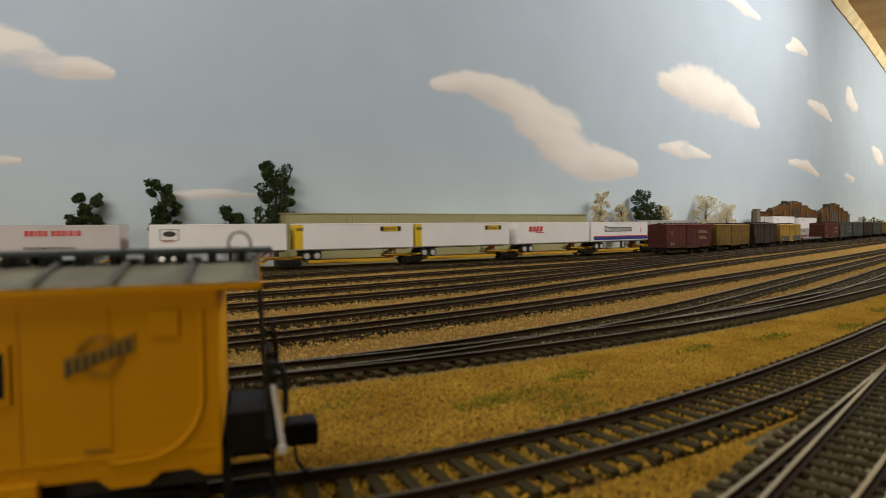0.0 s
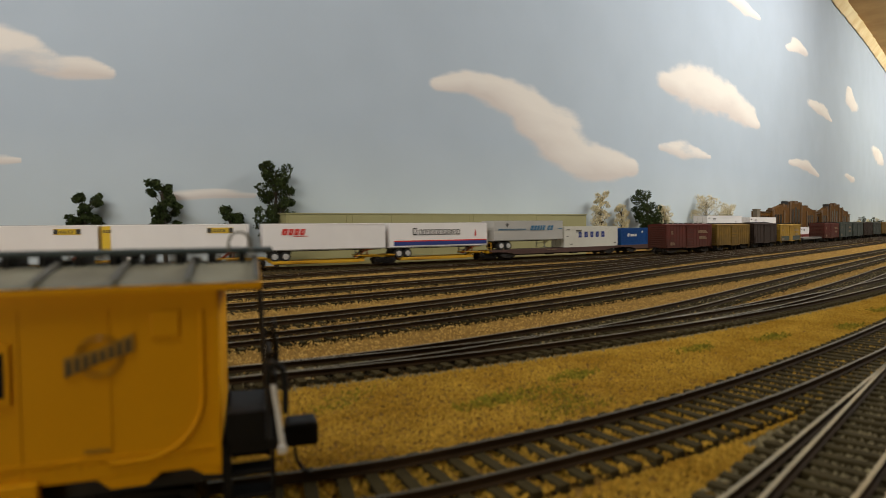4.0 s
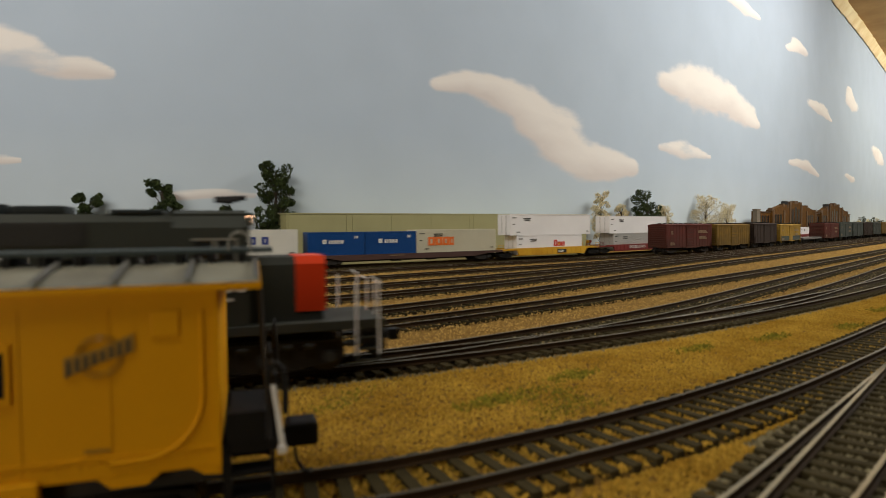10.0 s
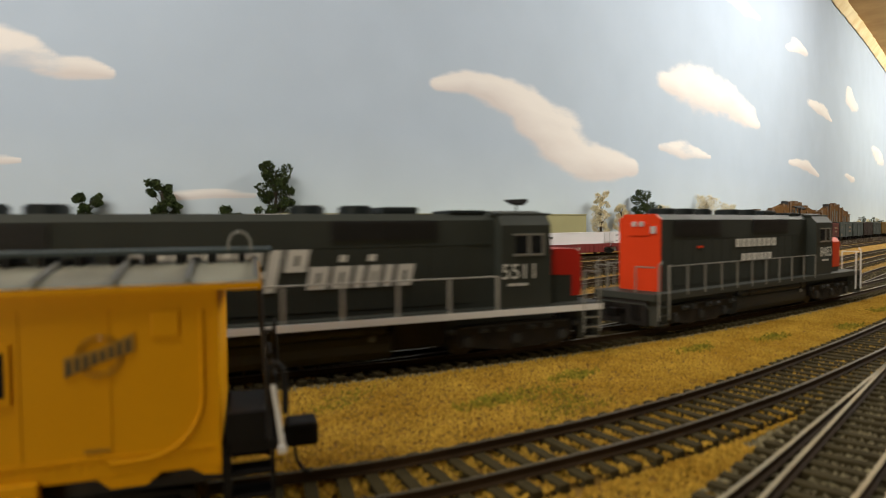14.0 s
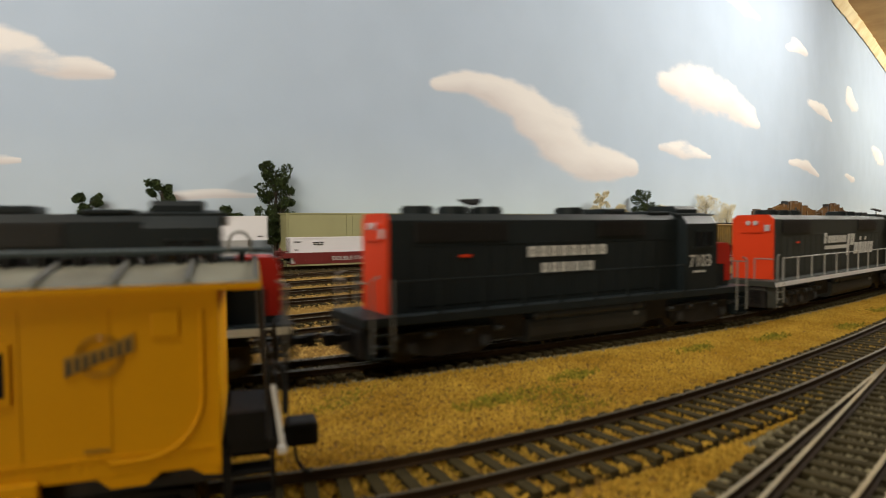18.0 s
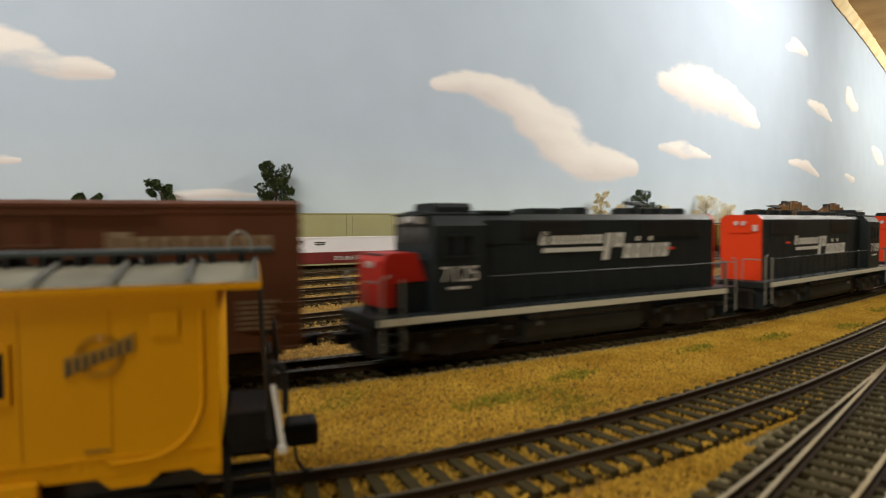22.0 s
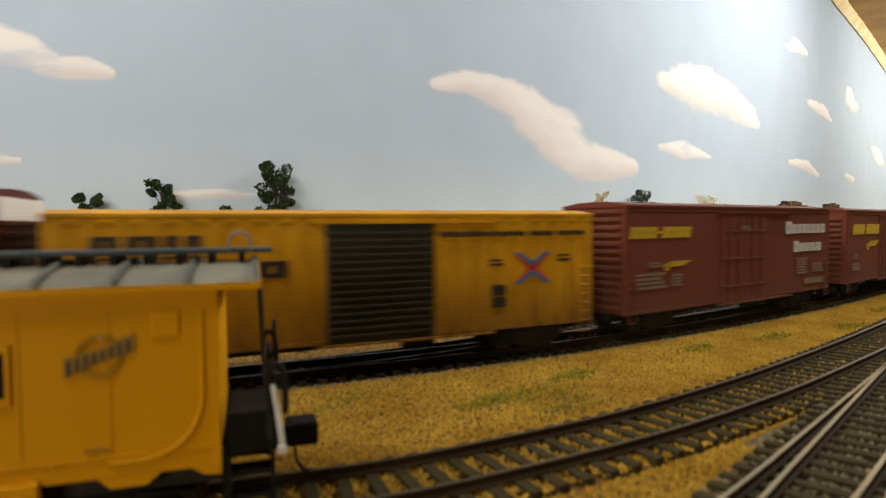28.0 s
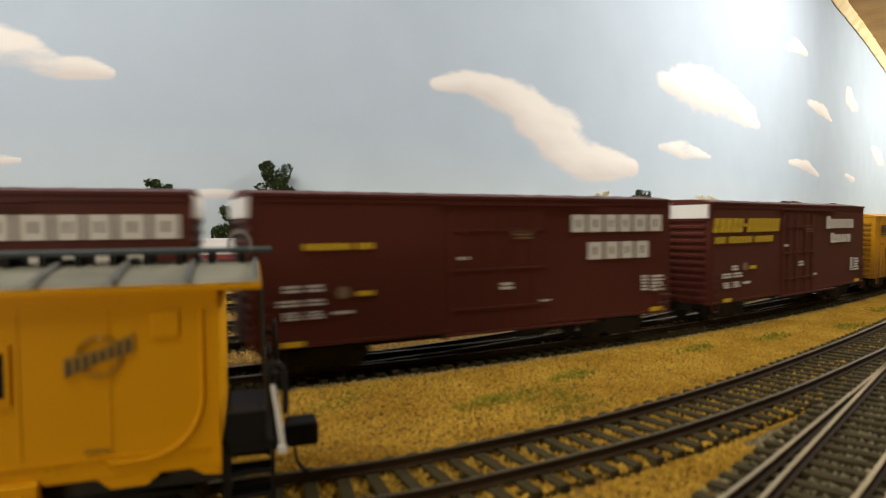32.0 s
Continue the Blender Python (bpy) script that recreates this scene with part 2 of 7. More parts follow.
def block(bm, x, w, z, h, y, slant=0.0, stroke=0.36, base=None, thick=0.15):
    """One plain shape that stands for a letter: a small bar, or a slotted block where it is tall."""
    base = z if base is None else base

    def ring(x0, x1, z0, z1, yy):
        return [bm.verts.new((u + slant * (v - base), yy, v)) for u, v in ((x0, z0), (x1, z0), (x1, z1), (x0, z1))]
    outer = ring(x, x + w, z, z + h, y - thick), ring(x, x + w, z, z + h, y)
    loops = [outer]
    if h >= 2.4 and 0.45 <= w / h < 2:
        a, c = stroke * w, 0.66 * stroke * h
        inner = ring(x + a, x + w - a, z + c, z + h - c, y - thick), ring(x + a, x + w - a, z + c, z + h - c, y)
        loops.append(inner)
        for k in range(4):
            q = (k + 1) % 4
            bm.faces.new((outer[0][k], outer[0][q], inner[0][q], inner[0][k]))
            bm.faces.new((outer[1][q], outer[1][k], inner[1][k], inner[1][q]))
    else:
        bm.faces.new(outer[0])
        bm.faces.new(outer[1][::-1])
    for f, b in loops:
        for k in range(4):
            q = (k + 1) % 4
            bm.faces.new((f[q], f[k], b[k], b[q]))


def cells(x, h, widths, gap):
    """Places of a row of shapes; widths are in heights, 0 is a space."""
    out = []
    for w in widths:
        if w:
            out.append((x, w * h))
        x += (w + gap) * h if w else 0.5 * h
    return out


def bars(bm, x, z, h, widths, y, gap=0.25, slant=0.0, stroke=0.30):
    for x0, w in cells(x, h, widths, gap):
        block(bm, x0, w, z, h, y, slant, stroke)


def fitted(x0, x1, h, widths, gap=0.2, slant=0.0):
    """A row drawn to run from x0 to x1."""
    c = cells(0, 1.0, widths, gap)
    k = (x1 - x0 - slant * h) / (c[-1][0] + c[-1][1])
    return [(x0 + x * k, w * k) for x, w in c]


def row(bm, x0, x1, z, h, widths, y, gap=0.2, slant=0.0):
    for x, w in fitted(x0, x1, h, widths, gap, slant):
        block(bm, x, w, z, h, y, slant)


def letters(root, material, y, *rows, stroke=0.41, gap=0.2):
    """Rows of letter shapes, each a part of its own; a row: x0, x1, z, height, widths, slant."""
    for x0, x1, z, h, widths, slant in rows:
        for x, w in fitted(x0, x1, h, widths, gap, slant):
            bm = bmesh.new()
            block(bm, x, w, z, h, y, slant, stroke)
            part("letter_block", bm, material, root)


def words(name, text, h, material, parent, x, y, z, label=""):
    """Numerals and plain words in the built-in font, upright on a side that faces -y."""
    cu = bpy.data.curves.new(name, "FONT")
    cu.body, cu.size, cu.extrude = text, h * 1.37 * MM, 0.00008
    tmp = bpy.data.objects.new(name, cu)
    me = bpy.data.meshes.new_from_object(tmp)
    bpy.data.objects.remove(tmp)
    me.name = name
    me.materials.clear()
    me.materials.append(material)
    ob = new(name, me)
    ob.parent = parent
    ob.matrix_basis = pose(x * MM, y * MM, z * MM, 90, 0, 0)
    if label:
        tagged(ob, label)
    return ob


class Path:
    """A smooth way through a few points of the plan; s is the length along it from point number zero, straight on beyond its ends."""

    def __init__(self, pts, zero=0, n=24):
        p = np.array(pts, float)
        c = np.r_[0, np.cumsum(np.hypot(*np.diff(p, axis=0).T))]
        d = np.diff(p, axis=0) / np.diff(c)[:, None]
        t = np.vstack([d[0], [(d[i - 1] * (c[i + 1] - c[i]) + d[i] * (c[i] - c[i - 1])) / (c[i + 1] - c[i - 1]) for i in range(1, len(p) - 1)], d[-1]])
        out = []
        for i in range(len(p) - 1):
            ln = c[i + 1] - c[i]
            for k in range(n):
                u = k / n
                out.append((2 * u ** 3 - 3 * u * u + 1) * p[i] + (u ** 3 - 2 * u * u + u) * ln * t[i] + (3 * u * u - 2 * u ** 3) * p[i + 1] + (u ** 3 - u * u) * ln * t[i + 1])
        out.append(p[-1])
        self.p = np.array(out)
        s = np.r_[0, np.cumsum(np.hypot(*np.diff(self.p, axis=0).T))]
        self.s = s - s[zero * n]
        self.t0, self.t1 = t[0] / np.hypot(*t[0]), t[-1] / np.hypot(*t[-1])

    def at(self, s):
        if s < self.s[0]:
            return self.p[0] + self.t0 * (s - self.s[0])
        if s > self.s[-1]:
            return self.p[-1] + self.t1 * (s - self.s[-1])
        return np.array([np.interp(s, self.s, self.p[:, 0]), np.interp(s, self.s, self.p[:, 1])])

    def way(self, s):
        d = self.at(s + 3) - self.at(s - 3)
        return d / np.hypot(*d)

    def off(self, s, w):
        """The point w millimetres to the left of the path."""
        p, t = self.at(s), self.way(s)
        return p[0] - t[1] * w, p[1] + t[0] * w

    def turn(self, s):
        t = self.way(s)
        return math.degrees(math.atan2(t[1], t[0]))

    def near_x(self, x):
        return float(np.interp(x, self.p[:, 0], self.s))


MAIN = Path([(-3600, 700), (-2400, 690), (-1500, 640), (-900, 545), (-400, 384), (-150, 284), (0, 226), (67, 206), (140, 187), (255, 169), (400, 161), (600, 166), (1000, 205), (1600, 300), (2600, 455), (4200, 700)], 6)
BACK = Path([(-900, 1500), (-400, 1150), (-100, 930), (100, 800), (300, 705), (550, 660), (850, 638), (1302, 655), (1922, 720), (3177, 900), (4600, 1130)])
BRANCH_1 = Path([(-60, 248), (0, 226), (67, 206.5), (120, 196), (210, 191), (330, 196), (440, 210), (600, 232), (1007, 285), (1700, 385), (2600, 515), (4200, 745)])
BRANCH_2 = Path([(200, 175.5), (283, 167), (361, 166), (450, 170), (600, 187), (750, 208), (1100, 250), (1700, 345), (2600, 485), (4200, 722)])
YARD = [
    Path([(-700, 420), (-100, 300), (134, 262), (271, 261), (427, 270), (1158, 343), (2600, 545), (4200, 770)]),
    Path([(-700, 470), (-150, 350), (97, 312), (233, 310), (373, 327), (571, 358), (1158, 430), (2600, 610), (4200, 830)]),
    Path([(-700, 580), (-150, 425), (100, 386), (203, 379), (304, 378), (460, 394), (739, 436), (1300, 497), (2600, 645), (4200, 860)]),
    Path([(-700, 650), (-150, 490), (120, 446), (235, 440), (351, 437), (522, 446), (781, 466), (1300, 526), (2600, 680), (4200, 890)]),
    Path([(-700, 740), (-150, 570), (150, 514), (300, 510), (450, 508), (600, 502), (868, 514), (1300, 556), (2600, 705), (4200, 915)]),
]
STRING = Path([(-700, 840), (-150, 655), (200, 592), (400, 592), (560, 582), (700, 571), (940, 557), (1191, 567), (1375, 588), (1675, 615), (2527, 722), (4200, 960)], 3)
NEAR = Path([(-320, 300), (-160, 206), (-60, 148), (0, 122), (37, 109), (64, 99), (90, 93.5), (124, 88), (175, 84.5), (252, 85), (340, 89), (700, 128), (1500, 235), (2600, 390)], 4)
CORNER = Path([(-160, 60), (40, 41), (113, 45.5), (165, 51), (258, 61), (420, 80), (700, 113)], 2)
CORNER_B = Path([(-160, 14), (40, 29), (110, 40.2), (165, 48), (258, 61)], 2)
BACKDROP = Path([(-2600, 3100), (-1200, 2000), (-400, 1330), (-100, 1080), (100, 930), (300, 820), (550, 770), (850, 750), (1302, 770), (1922, 835), (3177, 1010), (4200, 1180), (5600, 1420)], 1)


# ---- the large structure ----
def ground_board():
    bm = bmesh.new()
    xs, ys = np.linspace(-3800, 5600, 60), np.linspace(-260, 3300, 30)
    vs = [[bm.verts.new((x, y, 0.0)) for x in xs] for y in ys]
    for j in range(len(ys) - 1):
        for i in range(len(xs) - 1):
            bm.faces.new((vs[j][i], vs[j][i + 1], vs[j + 1][i + 1], vs[j + 1][i]))
    ob = part("ground", bm, BALLAST)
    tagged(ob, "tan dirt and ballast covered layout board", "ground", kind="structure")
    bm = bmesh.new()
    cube(bm, -3800, 5600, -262, -258, -120, -0.5)
    ob = part("layout_fascia", bm, TANDECK)
    tagged(ob, "brown board that edges the layout", "fascia", kind="structure")


# clouds painted on the backdrop: chains of (length along the wall, height, half-width), softness, how far they are drawn out along the wall
CLOUDS = [
    ([(1571, 288, 29), (1603, 285, 28), (1639, 278, 24), (1674, 262, 17), (1709, 260, 15), (1741, 254, 8)], 1, 1.0),
    ([(1583, 141, 9), (1605, 141, 7), (1623, 140, 4)], 1, 1.0),
    ([(1819, 94, 7), (1869, 97, 7), (1921, 95, 5)], 1, 0.9),
    ([(2212, 275, 13), (2270, 285, 20), (2330, 278, 29), (2402, 259, 40), (2475, 215, 50), (2547, 178, 41), (2629, 171, 32), (2718, 169, 20)], 0, 1.5),
    ([(2892, 369, 26), (3021, 381, 57), (3175, 376, 54), (3317, 360, 37), (3424, 337, 15)], 0, 2.6),
    ([(2847, 223, 10), (2949, 224, 23), (3089, 218, 6)], 1, 2.1),
    ([(3187, 645, 14), (3322, 646, 20), (3432, 646, 8)], 0, 2.8),
    ([(3720, 616, 9), (3828, 643, 24), (3898, 642, 17)], 0, 3.6),
    ([(4021, 476, 18), (4173, 475, 25), (4316, 454, 7)], 0, 4.2),
    ([(4676, 633, 12), (4747, 577, 30)], 0, 5.4),
    ([(3768, 251, 9), (3941, 251, 22), (4118, 227, 8)], 0, 3.8),
    ([(4672, 253, 12), (4778, 243, 15)], 0, 5.3),
    ([(5528, 428, 27), (5671, 393, 28)], 0, 7.5),
    ([(900, 300, 26), (1100, 290, 40), (1250, 280, 22)], 0, 1.0),
]


def backdrop():
    sa, sb, top = -1400.0, 6000.0, 940.0
    ss = np.concatenate([np.linspace(sa, 1500, 90)[:-1], np.linspace(1500, 5000, 760)[:-1], np.linspace(5000, sb, 60)])
    zz = np.linspace(-40, RAIL + top, 190)
    base = np.array([BACKDROP.at(s) for s in ss])
    verts = np.zeros((len(zz), len(ss), 3))
    verts[:, :, 0], verts[:, :, 1] = base[:, 0][None], base[:, 1][None]
    verts[:, :, 2] = zz[:, None]
    cloud = np.full((len(zz), len(ss)), -9.0)
    under = np.zeros_like(cloud)
    S, Z = np.meshgrid(ss, zz - RAIL)
    for chain, soft, drawn in CLOUDS:
        for (s0, z0, r0), (s1, z1, r1) in zip(chain, chain[1:]):
            ds, dz = (s1 - s0) / drawn, z1 - z0
            u = np.clip(((S - s0) / drawn * ds + (Z - z0) * dz) / (ds * ds + dz * dz), 0, 1)
            r = r0 + (r1 - r0) * u
            d = 1 - np.hypot((S - s0) / drawn - u * ds, Z - z0 - u * dz) / r
            v = np.where(d > cloud, ((z0 + u * (z1 - z0)) - Z) / r, -9)
            under = np.where(d > cloud, v, under)
            cloud = np.maximum(cloud, (d if not soft else np.minimum(d, 0.26)))
    n = len(ss)
    faces = [(j * n + i, j * n + i + 1, (j + 1) * n + i + 1, (j + 1) * n + i) for j in range(len(zz) - 1) for i in range(n - 1)]
    me = bpy.data.meshes.new("backdrop")
    me.from_pydata((verts.reshape(-1, 3) * MM).tolist(), [], faces)
    for nm, val in (("cloud", cloud), ("under", under)):
        at = me.attributes.new(nm, "FLOAT", "POINT")
        at.data.foreach_set("value", np.clip(val, -3, 3).astype(np.float32).ravel())
    m = bpy.data.materials.new("painted_sky")
    m.use_nodes = True
    t = m.node_tree
    b = t.nodes["Principled BSDF"]
    b.inputs["Roughness"].default_value = 0.85
    b.inputs["Specular IOR Level"].default_value = 0.10
    co = t.nodes.new("ShaderNodeTexCoord")
    sep = t.nodes.new("ShaderNodeSeparateXYZ")
    link(t, co.outputs["Object"], sep.inputs["Vector"])
    ramp = t.nodes.new("ShaderNodeValToRGB")
    e = ramp.color_ramp.elements
    e[0].position, e[0].color = 0.03, (0.50, 0.565, 0.603, 1)
    e[1].position, e[1].color = 0.75, (0.355, 0.418, 0.514, 1)
    mid = ramp.color_ramp.elements.new(0.20)
    mid.color = (0.397, 0.468, 0.556, 1)
    link(t, sep.outputs["Z"], ramp.inputs["Fac"])
    nz1 = t.nodes.new("ShaderNodeTexNoise")
    nz1.inputs["Scale"].default_value, nz1.inputs["Detail"].default_value = 9, 4
    link(t, co.outputs["Object"], nz1.inputs["Vector"])
    tone = t.nodes.new("ShaderNodeMapRange")
    tone.inputs["To Min"].default_value, tone.inputs["To Max"].default_value = 0.93, 1.07
    link(t, nz1.outputs["Fac"], tone.inputs["Value"])
    sky = t.nodes.new("ShaderNodeVectorMath")
    sky.operation = "SCALE"
    link(t, ramp.outputs["Color"], sky.inputs[0])
    link(t, tone.outputs["Result"], sky.inputs["Scale"])
    a = t.nodes.new("ShaderNodeAttribute")
    a.attribute_name = "cloud"
    u = t.nodes.new("ShaderNodeAttribute")
    u.attribute_name = "under"
    brush = t.nodes.new("ShaderNodeMapping")
    brush.inputs["Scale"].default_value = (0.38, 0.38, 1.0)
    link(t, co.outputs["Object"], brush.inputs["Vector"])
    nz2 = t.nodes.new("ShaderNodeTexNoise")
    nz2.inputs["Scale"].default_value, nz2.inputs["Detail"].default_value = 26, 5
    link(t, brush.outputs["Vector"], nz2.inputs["Vector"])
    edge = t.nodes.new("ShaderNodeMath")
    edge.operation = "MULTIPLY_ADD"
    edge.inputs[1].default_value, edge.inputs[2].default_value = 1.2, -0.57
    link(t, nz2.outputs["Fac"], edge.inputs[0])
    add = t.nodes.new("ShaderNodeMath")
    link(t, a.outputs["Fac"], add.inputs[0])
    link(t, edge.outputs["Value"], add.inputs[1])
    mask = t.nodes.new("ShaderNodeMapRange")
    mask.interpolation_type = "SMOOTHSTEP"
    mask.inputs["From Min"].default_value, mask.inputs["From Max"].default_value = -0.12, 0.34
    link(t, add.outputs["Value"], mask.inputs["Value"])
    shade = t.nodes.new("ShaderNodeMapRange")
    shade.inputs["From Min"].default_value, shade.inputs["From Max"].default_value = -0.4, 0.7
    wisp = t.nodes.new("ShaderNodeTexNoise")
    wisp.inputs["Scale"].default_value, wisp.inputs["Detail"].default_value = 14, 4
    link(t, brush.outputs["Vector"], wisp.inputs["Vector"])
    wsum = t.nodes.new("ShaderNodeMath")
    wsum.operation = "MULTIPLY_ADD"
    wsum.inputs[1].default_value, wsum.inputs[2].default_value = 2.2, -1.1
    link(t, wisp.outputs["Fac"], wsum.inputs[0])
    wadd = t.nodes.new("ShaderNodeMath")
    link(t, u.outputs["Fac"], wadd.inputs[0])
    link(t, wsum.outputs["Value"], wadd.inputs[1])
    link(t, wadd.outputs["Value"], shade.inputs["Value"])
    tint = t.nodes.new("ShaderNodeMix")
    tint.data_type = "RGBA"
    tint.inputs["A"].default_value, tint.inputs["B"].default_value = (0.715, 0.685, 0.66, 1), (0.585, 0.54, 0.525, 1)
    link(t, shade.outputs["Result"], tint.inputs["Factor"])
    mix = t.nodes.new("ShaderNodeMix")
    mix.data_type = "RGBA"
    link(t, mask.outputs["Result"], mix.inputs["Factor"])
    link(t, sky.outputs["Vector"], mix.inputs["A"])
    link(t, tint.outputs["Result"], mix.inputs["B"])
    link(t, mix.outputs["Result"], b.inputs["Base Color"])
    bp = t.nodes.new("ShaderNodeBump")
    bp.inputs["Strength"].default_value, bp.inputs["Distance"].default_value = 0.08, 0.0006
    nz3 = t.nodes.new("ShaderNodeTexNoise")
    nz3.inputs["Scale"].default_value = 260
    link(t, co.outputs["Object"], nz3.inputs["Vector"])
    link(t, nz3.outputs["Fac"], bp.inputs["Height"])
    link(t, bp.outputs["Normal"], b.inputs["Normal"])
    me.materials.append(m)
    me.polygons.foreach_set("use_smooth", [True] * len(me.polygons))
    ob = new("backdrop", me)
    sol = ob.modifiers.new("thickness", "SOLIDIFY")
    sol.thickness, sol.offset = 0.006, -1
    tagged(ob, "blue-grey backdrop wall painted with pale drifting clouds", "backdrop", kind="structure")
    # upper deck whose underside closes the backdrop at the top
    bm = bmesh.new()
    lo, hi = [], []
    for s in np.linspace(900, 6000, 90):
        x, y = BACKDROP.off(s, 0)
        lo.append((x, y))
        hi.append((x, 260))
    va = [bm.verts.new((x, y, RAIL + top + 3)) for x, y in lo]
    vb = [bm.verts.new((x, y, RAIL + top + 3)) for x, y in hi]
    vc = [bm.verts.new((x, y, RAIL + top + 21)) for x, y in lo]
    vd = [bm.verts.new((x, y, RAIL + top + 21)) for x, y in hi]
    for i in range(len(va) - 1):
        for q in ((va[i], va[i + 1], vb[i + 1], vb[i]), (vc[i], vd[i], vd[i + 1], vc[i + 1]), (vb[i], vb[i + 1], vd[i + 1], vd[i])):
            bm.faces.new(q)
    ob = part("upper_deck", bm, DECKLIT)
    tagged(ob, "tan wooden underside of the upper deck", "ceiling", kind="structure")
    # rough strip along the joint
    bm = bmesh.new()
    rows = []
    for i, s in enumerate(np.linspace(2300, 6000, 420)):
        x, y = BACKDROP.off(s, -3)
        drop = 30 + 7 * noise.noise((s * 0.012, 0, 0)) + 3 * noise.noise((s * 0.05, 3, 0))
        x2, y2 = BACKDROP.off(s, -30 - 5 * noise.noise((s * 0.02, 8, 0)))
        rows.append([bm.verts.new(p) for p in ((x, y, RAIL + top - drop), (x, y - 3, RAIL + top - drop), (x2, y2, RAIL + top - 2), (x2, y2, RAIL + top + 2))])
    for r0, r1 in zip(rows, rows[1:]):
        for k in range(3):
            bm.faces.new((r0[k], r1[k], r1[k + 1], r0[k + 1]))
    ob = part("trim", bm, STRIP)
    tagged(ob, "ragged yellow-tan joint strip at the top of the backdrop", "trim", kind="structure")


def room():
    bm = bmesh.new()
    cube(bm, -4600, -4560, -2600, 3600, -900, 2300)
    tagged(part("wall_west", bm, ROOMWALL), "plain plaster wall of the train room", "wall", kind="structure")
    bm = bmesh.new()
    cube(bm, 5700, 5740, -2600, 3600, -900, 2300)
    tagged(part("wall_east", bm, ROOMWALL), "plain plaster wall of the train room", "wall", kind="structure")
    bm = bmesh.new()
    cube(bm, -4560, 5700, -2640, -2600, -900, 2300)
    tagged(part("wall_south", bm, ROOMWALL), "plain plaster wall of the train room", "wall", kind="structure")
    bm = bmesh.new()
    cube(bm, -4560, 5700, 3600, 3640, -900, 2300)
    tagged(part("wall_north", bm, ROOMWALL), "plain plaster wall of the train room", "wall", kind="structure")
    bm = bmesh.new()
    cube(bm, -4560, 5700, -2600, 3600, 2304, 2340)
    tagged(part("ceiling", bm, ROOMWALL), "plain pale ceiling of the train room", "ceiling", kind="structure")
    bm = bmesh.new()
    cube(bm, -4560, 5700, -2600, 3600, -940, -904)
    tagged(part("floor", bm, TANDECK), "brown floor of the train room", "floor", kind="structure")


ground_board()
backdrop()
room()


# ---- tracks ----
PITCH = 6.6
tie_bm = bmesh.new()
cube(tie_bm, -1.35, 1.35, -15, 15, 0.3, 2.3, 0.15)
TIE_MESH = finish("tie", tie_bm, TIE)


def rail_mesh(name, path, s0, s1, w, parent, top, step=9.0):
    """A rail of flat-bottomed section: foot, web and head."""
    prof = [(-1.0, 2.3), (1.0, 2.3), (1.0, 2.6), (0.35, 2.9), (0.35, 3.8), (0.5, 4.0), (0.5, RAIL), (-0.5, RAIL), (-0.5, 4.0), (-0.35, 3.8), (-0.35, 2.9), (-1.0, 2.6)]
    n = max(3, int((s1 - s0) / step))
    vs, fs = [], []
    for s in np.linspace(s0, s1, n):
        for dw, z in prof:
            x, y = path.off(s, w + dw)
            vs.append((x * MM, y * MM, z * MM))
    k = len(prof)
    mi = []
    for i in range(n - 1):
        for j in range(k):
            a, b = i * k + j, i * k + (j + 1) % k
            fs.append((a, a + k, b + k, b))
            mi.append(1 if j == 6 else 0)
    me = bpy.data.meshes.new(name)
    me.from_pydata(vs, [], fs)
    me.materials.append(RAILSIDE)
    me.materials.append(top)
    me.polygons.foreach_set("material_index", mi)
    ob = new(name, me)
    ob.parent = parent
    return ob


def many_boxes(name, poses, size, material, parent=None):
    """Many small blocks in one mesh: poses are (x, y, z, turn in degrees, stretch)."""
    p = np.array(poses, float)
    sx, sy, sz = size
    c = np.array([(-1, -1, 0), (1, -1, 0), (1, 1, 0), (-1, 1, 0), (-.94, -.985, 1), (.94, -.985, 1), (.94, .985, 1), (-.94, .985, 1)], float) * (sx / 2, sy / 2, sz)
    a = np.radians(p[:, 3])
    ca, sn = np.cos(a)[:, None], np.sin(a)[:, None]
    X = c[:, 0][None] * p[:, 4:5]
    Y = np.repeat(c[:, 1][None], len(p), 0)
    V = np.stack([p[:, 0:1] + X * ca - Y * sn, p[:, 1:2] + X * sn + Y * ca, p[:, 2:3] + c[:, 2][None]], 2).reshape(-1, 3) * MM
    q = np.array([(4, 5, 6, 7), (0, 1, 5, 4), (1, 2, 6, 5), (2, 3, 7, 6), (3, 0, 4, 7)])
    F = (q[None] + 8 * np.arange(len(p))[:, None, None]).reshape(-1, 4)
    me = bpy.data.meshes.new(name)
    me.from_pydata(V.tolist(), [], F.tolist())
    me.materials.append(material)
    ob = new(name, me)
    if parent:
        ob.parent = parent
    return tagged(ob, kind="stuff")


def track(path, s0, s1, label, near=None, ties=True, top=None):
    """Two rails on ties; near: the stretch of s whose ties are pieces of their own."""
    root = tagged(new("track"), label, "track", "tracks of the yard", kind="structure")
    for w in (8.25, -8.25):
        rail_mesh("rail", path, s0, s1, w, root, top or RAILMID)
    rest = []
    s = s0
    while ties and s < s1:
        x, y = path.at(s)
        a = path.turn(s) + random.uniform(-1.2, 1.2)
        if near and near[0] < s < near[1]:
            share("tie", TIE_MESH, root, (x, y, random.uniform(-0.15, 0.1)), a)
        else:
            rest.append((x, y, 0.3, a, 1))
        s += PITCH
    if rest:
        many_boxes("tie_row", rest, (2.7, 30, 2.0), TIE, root)
    return root


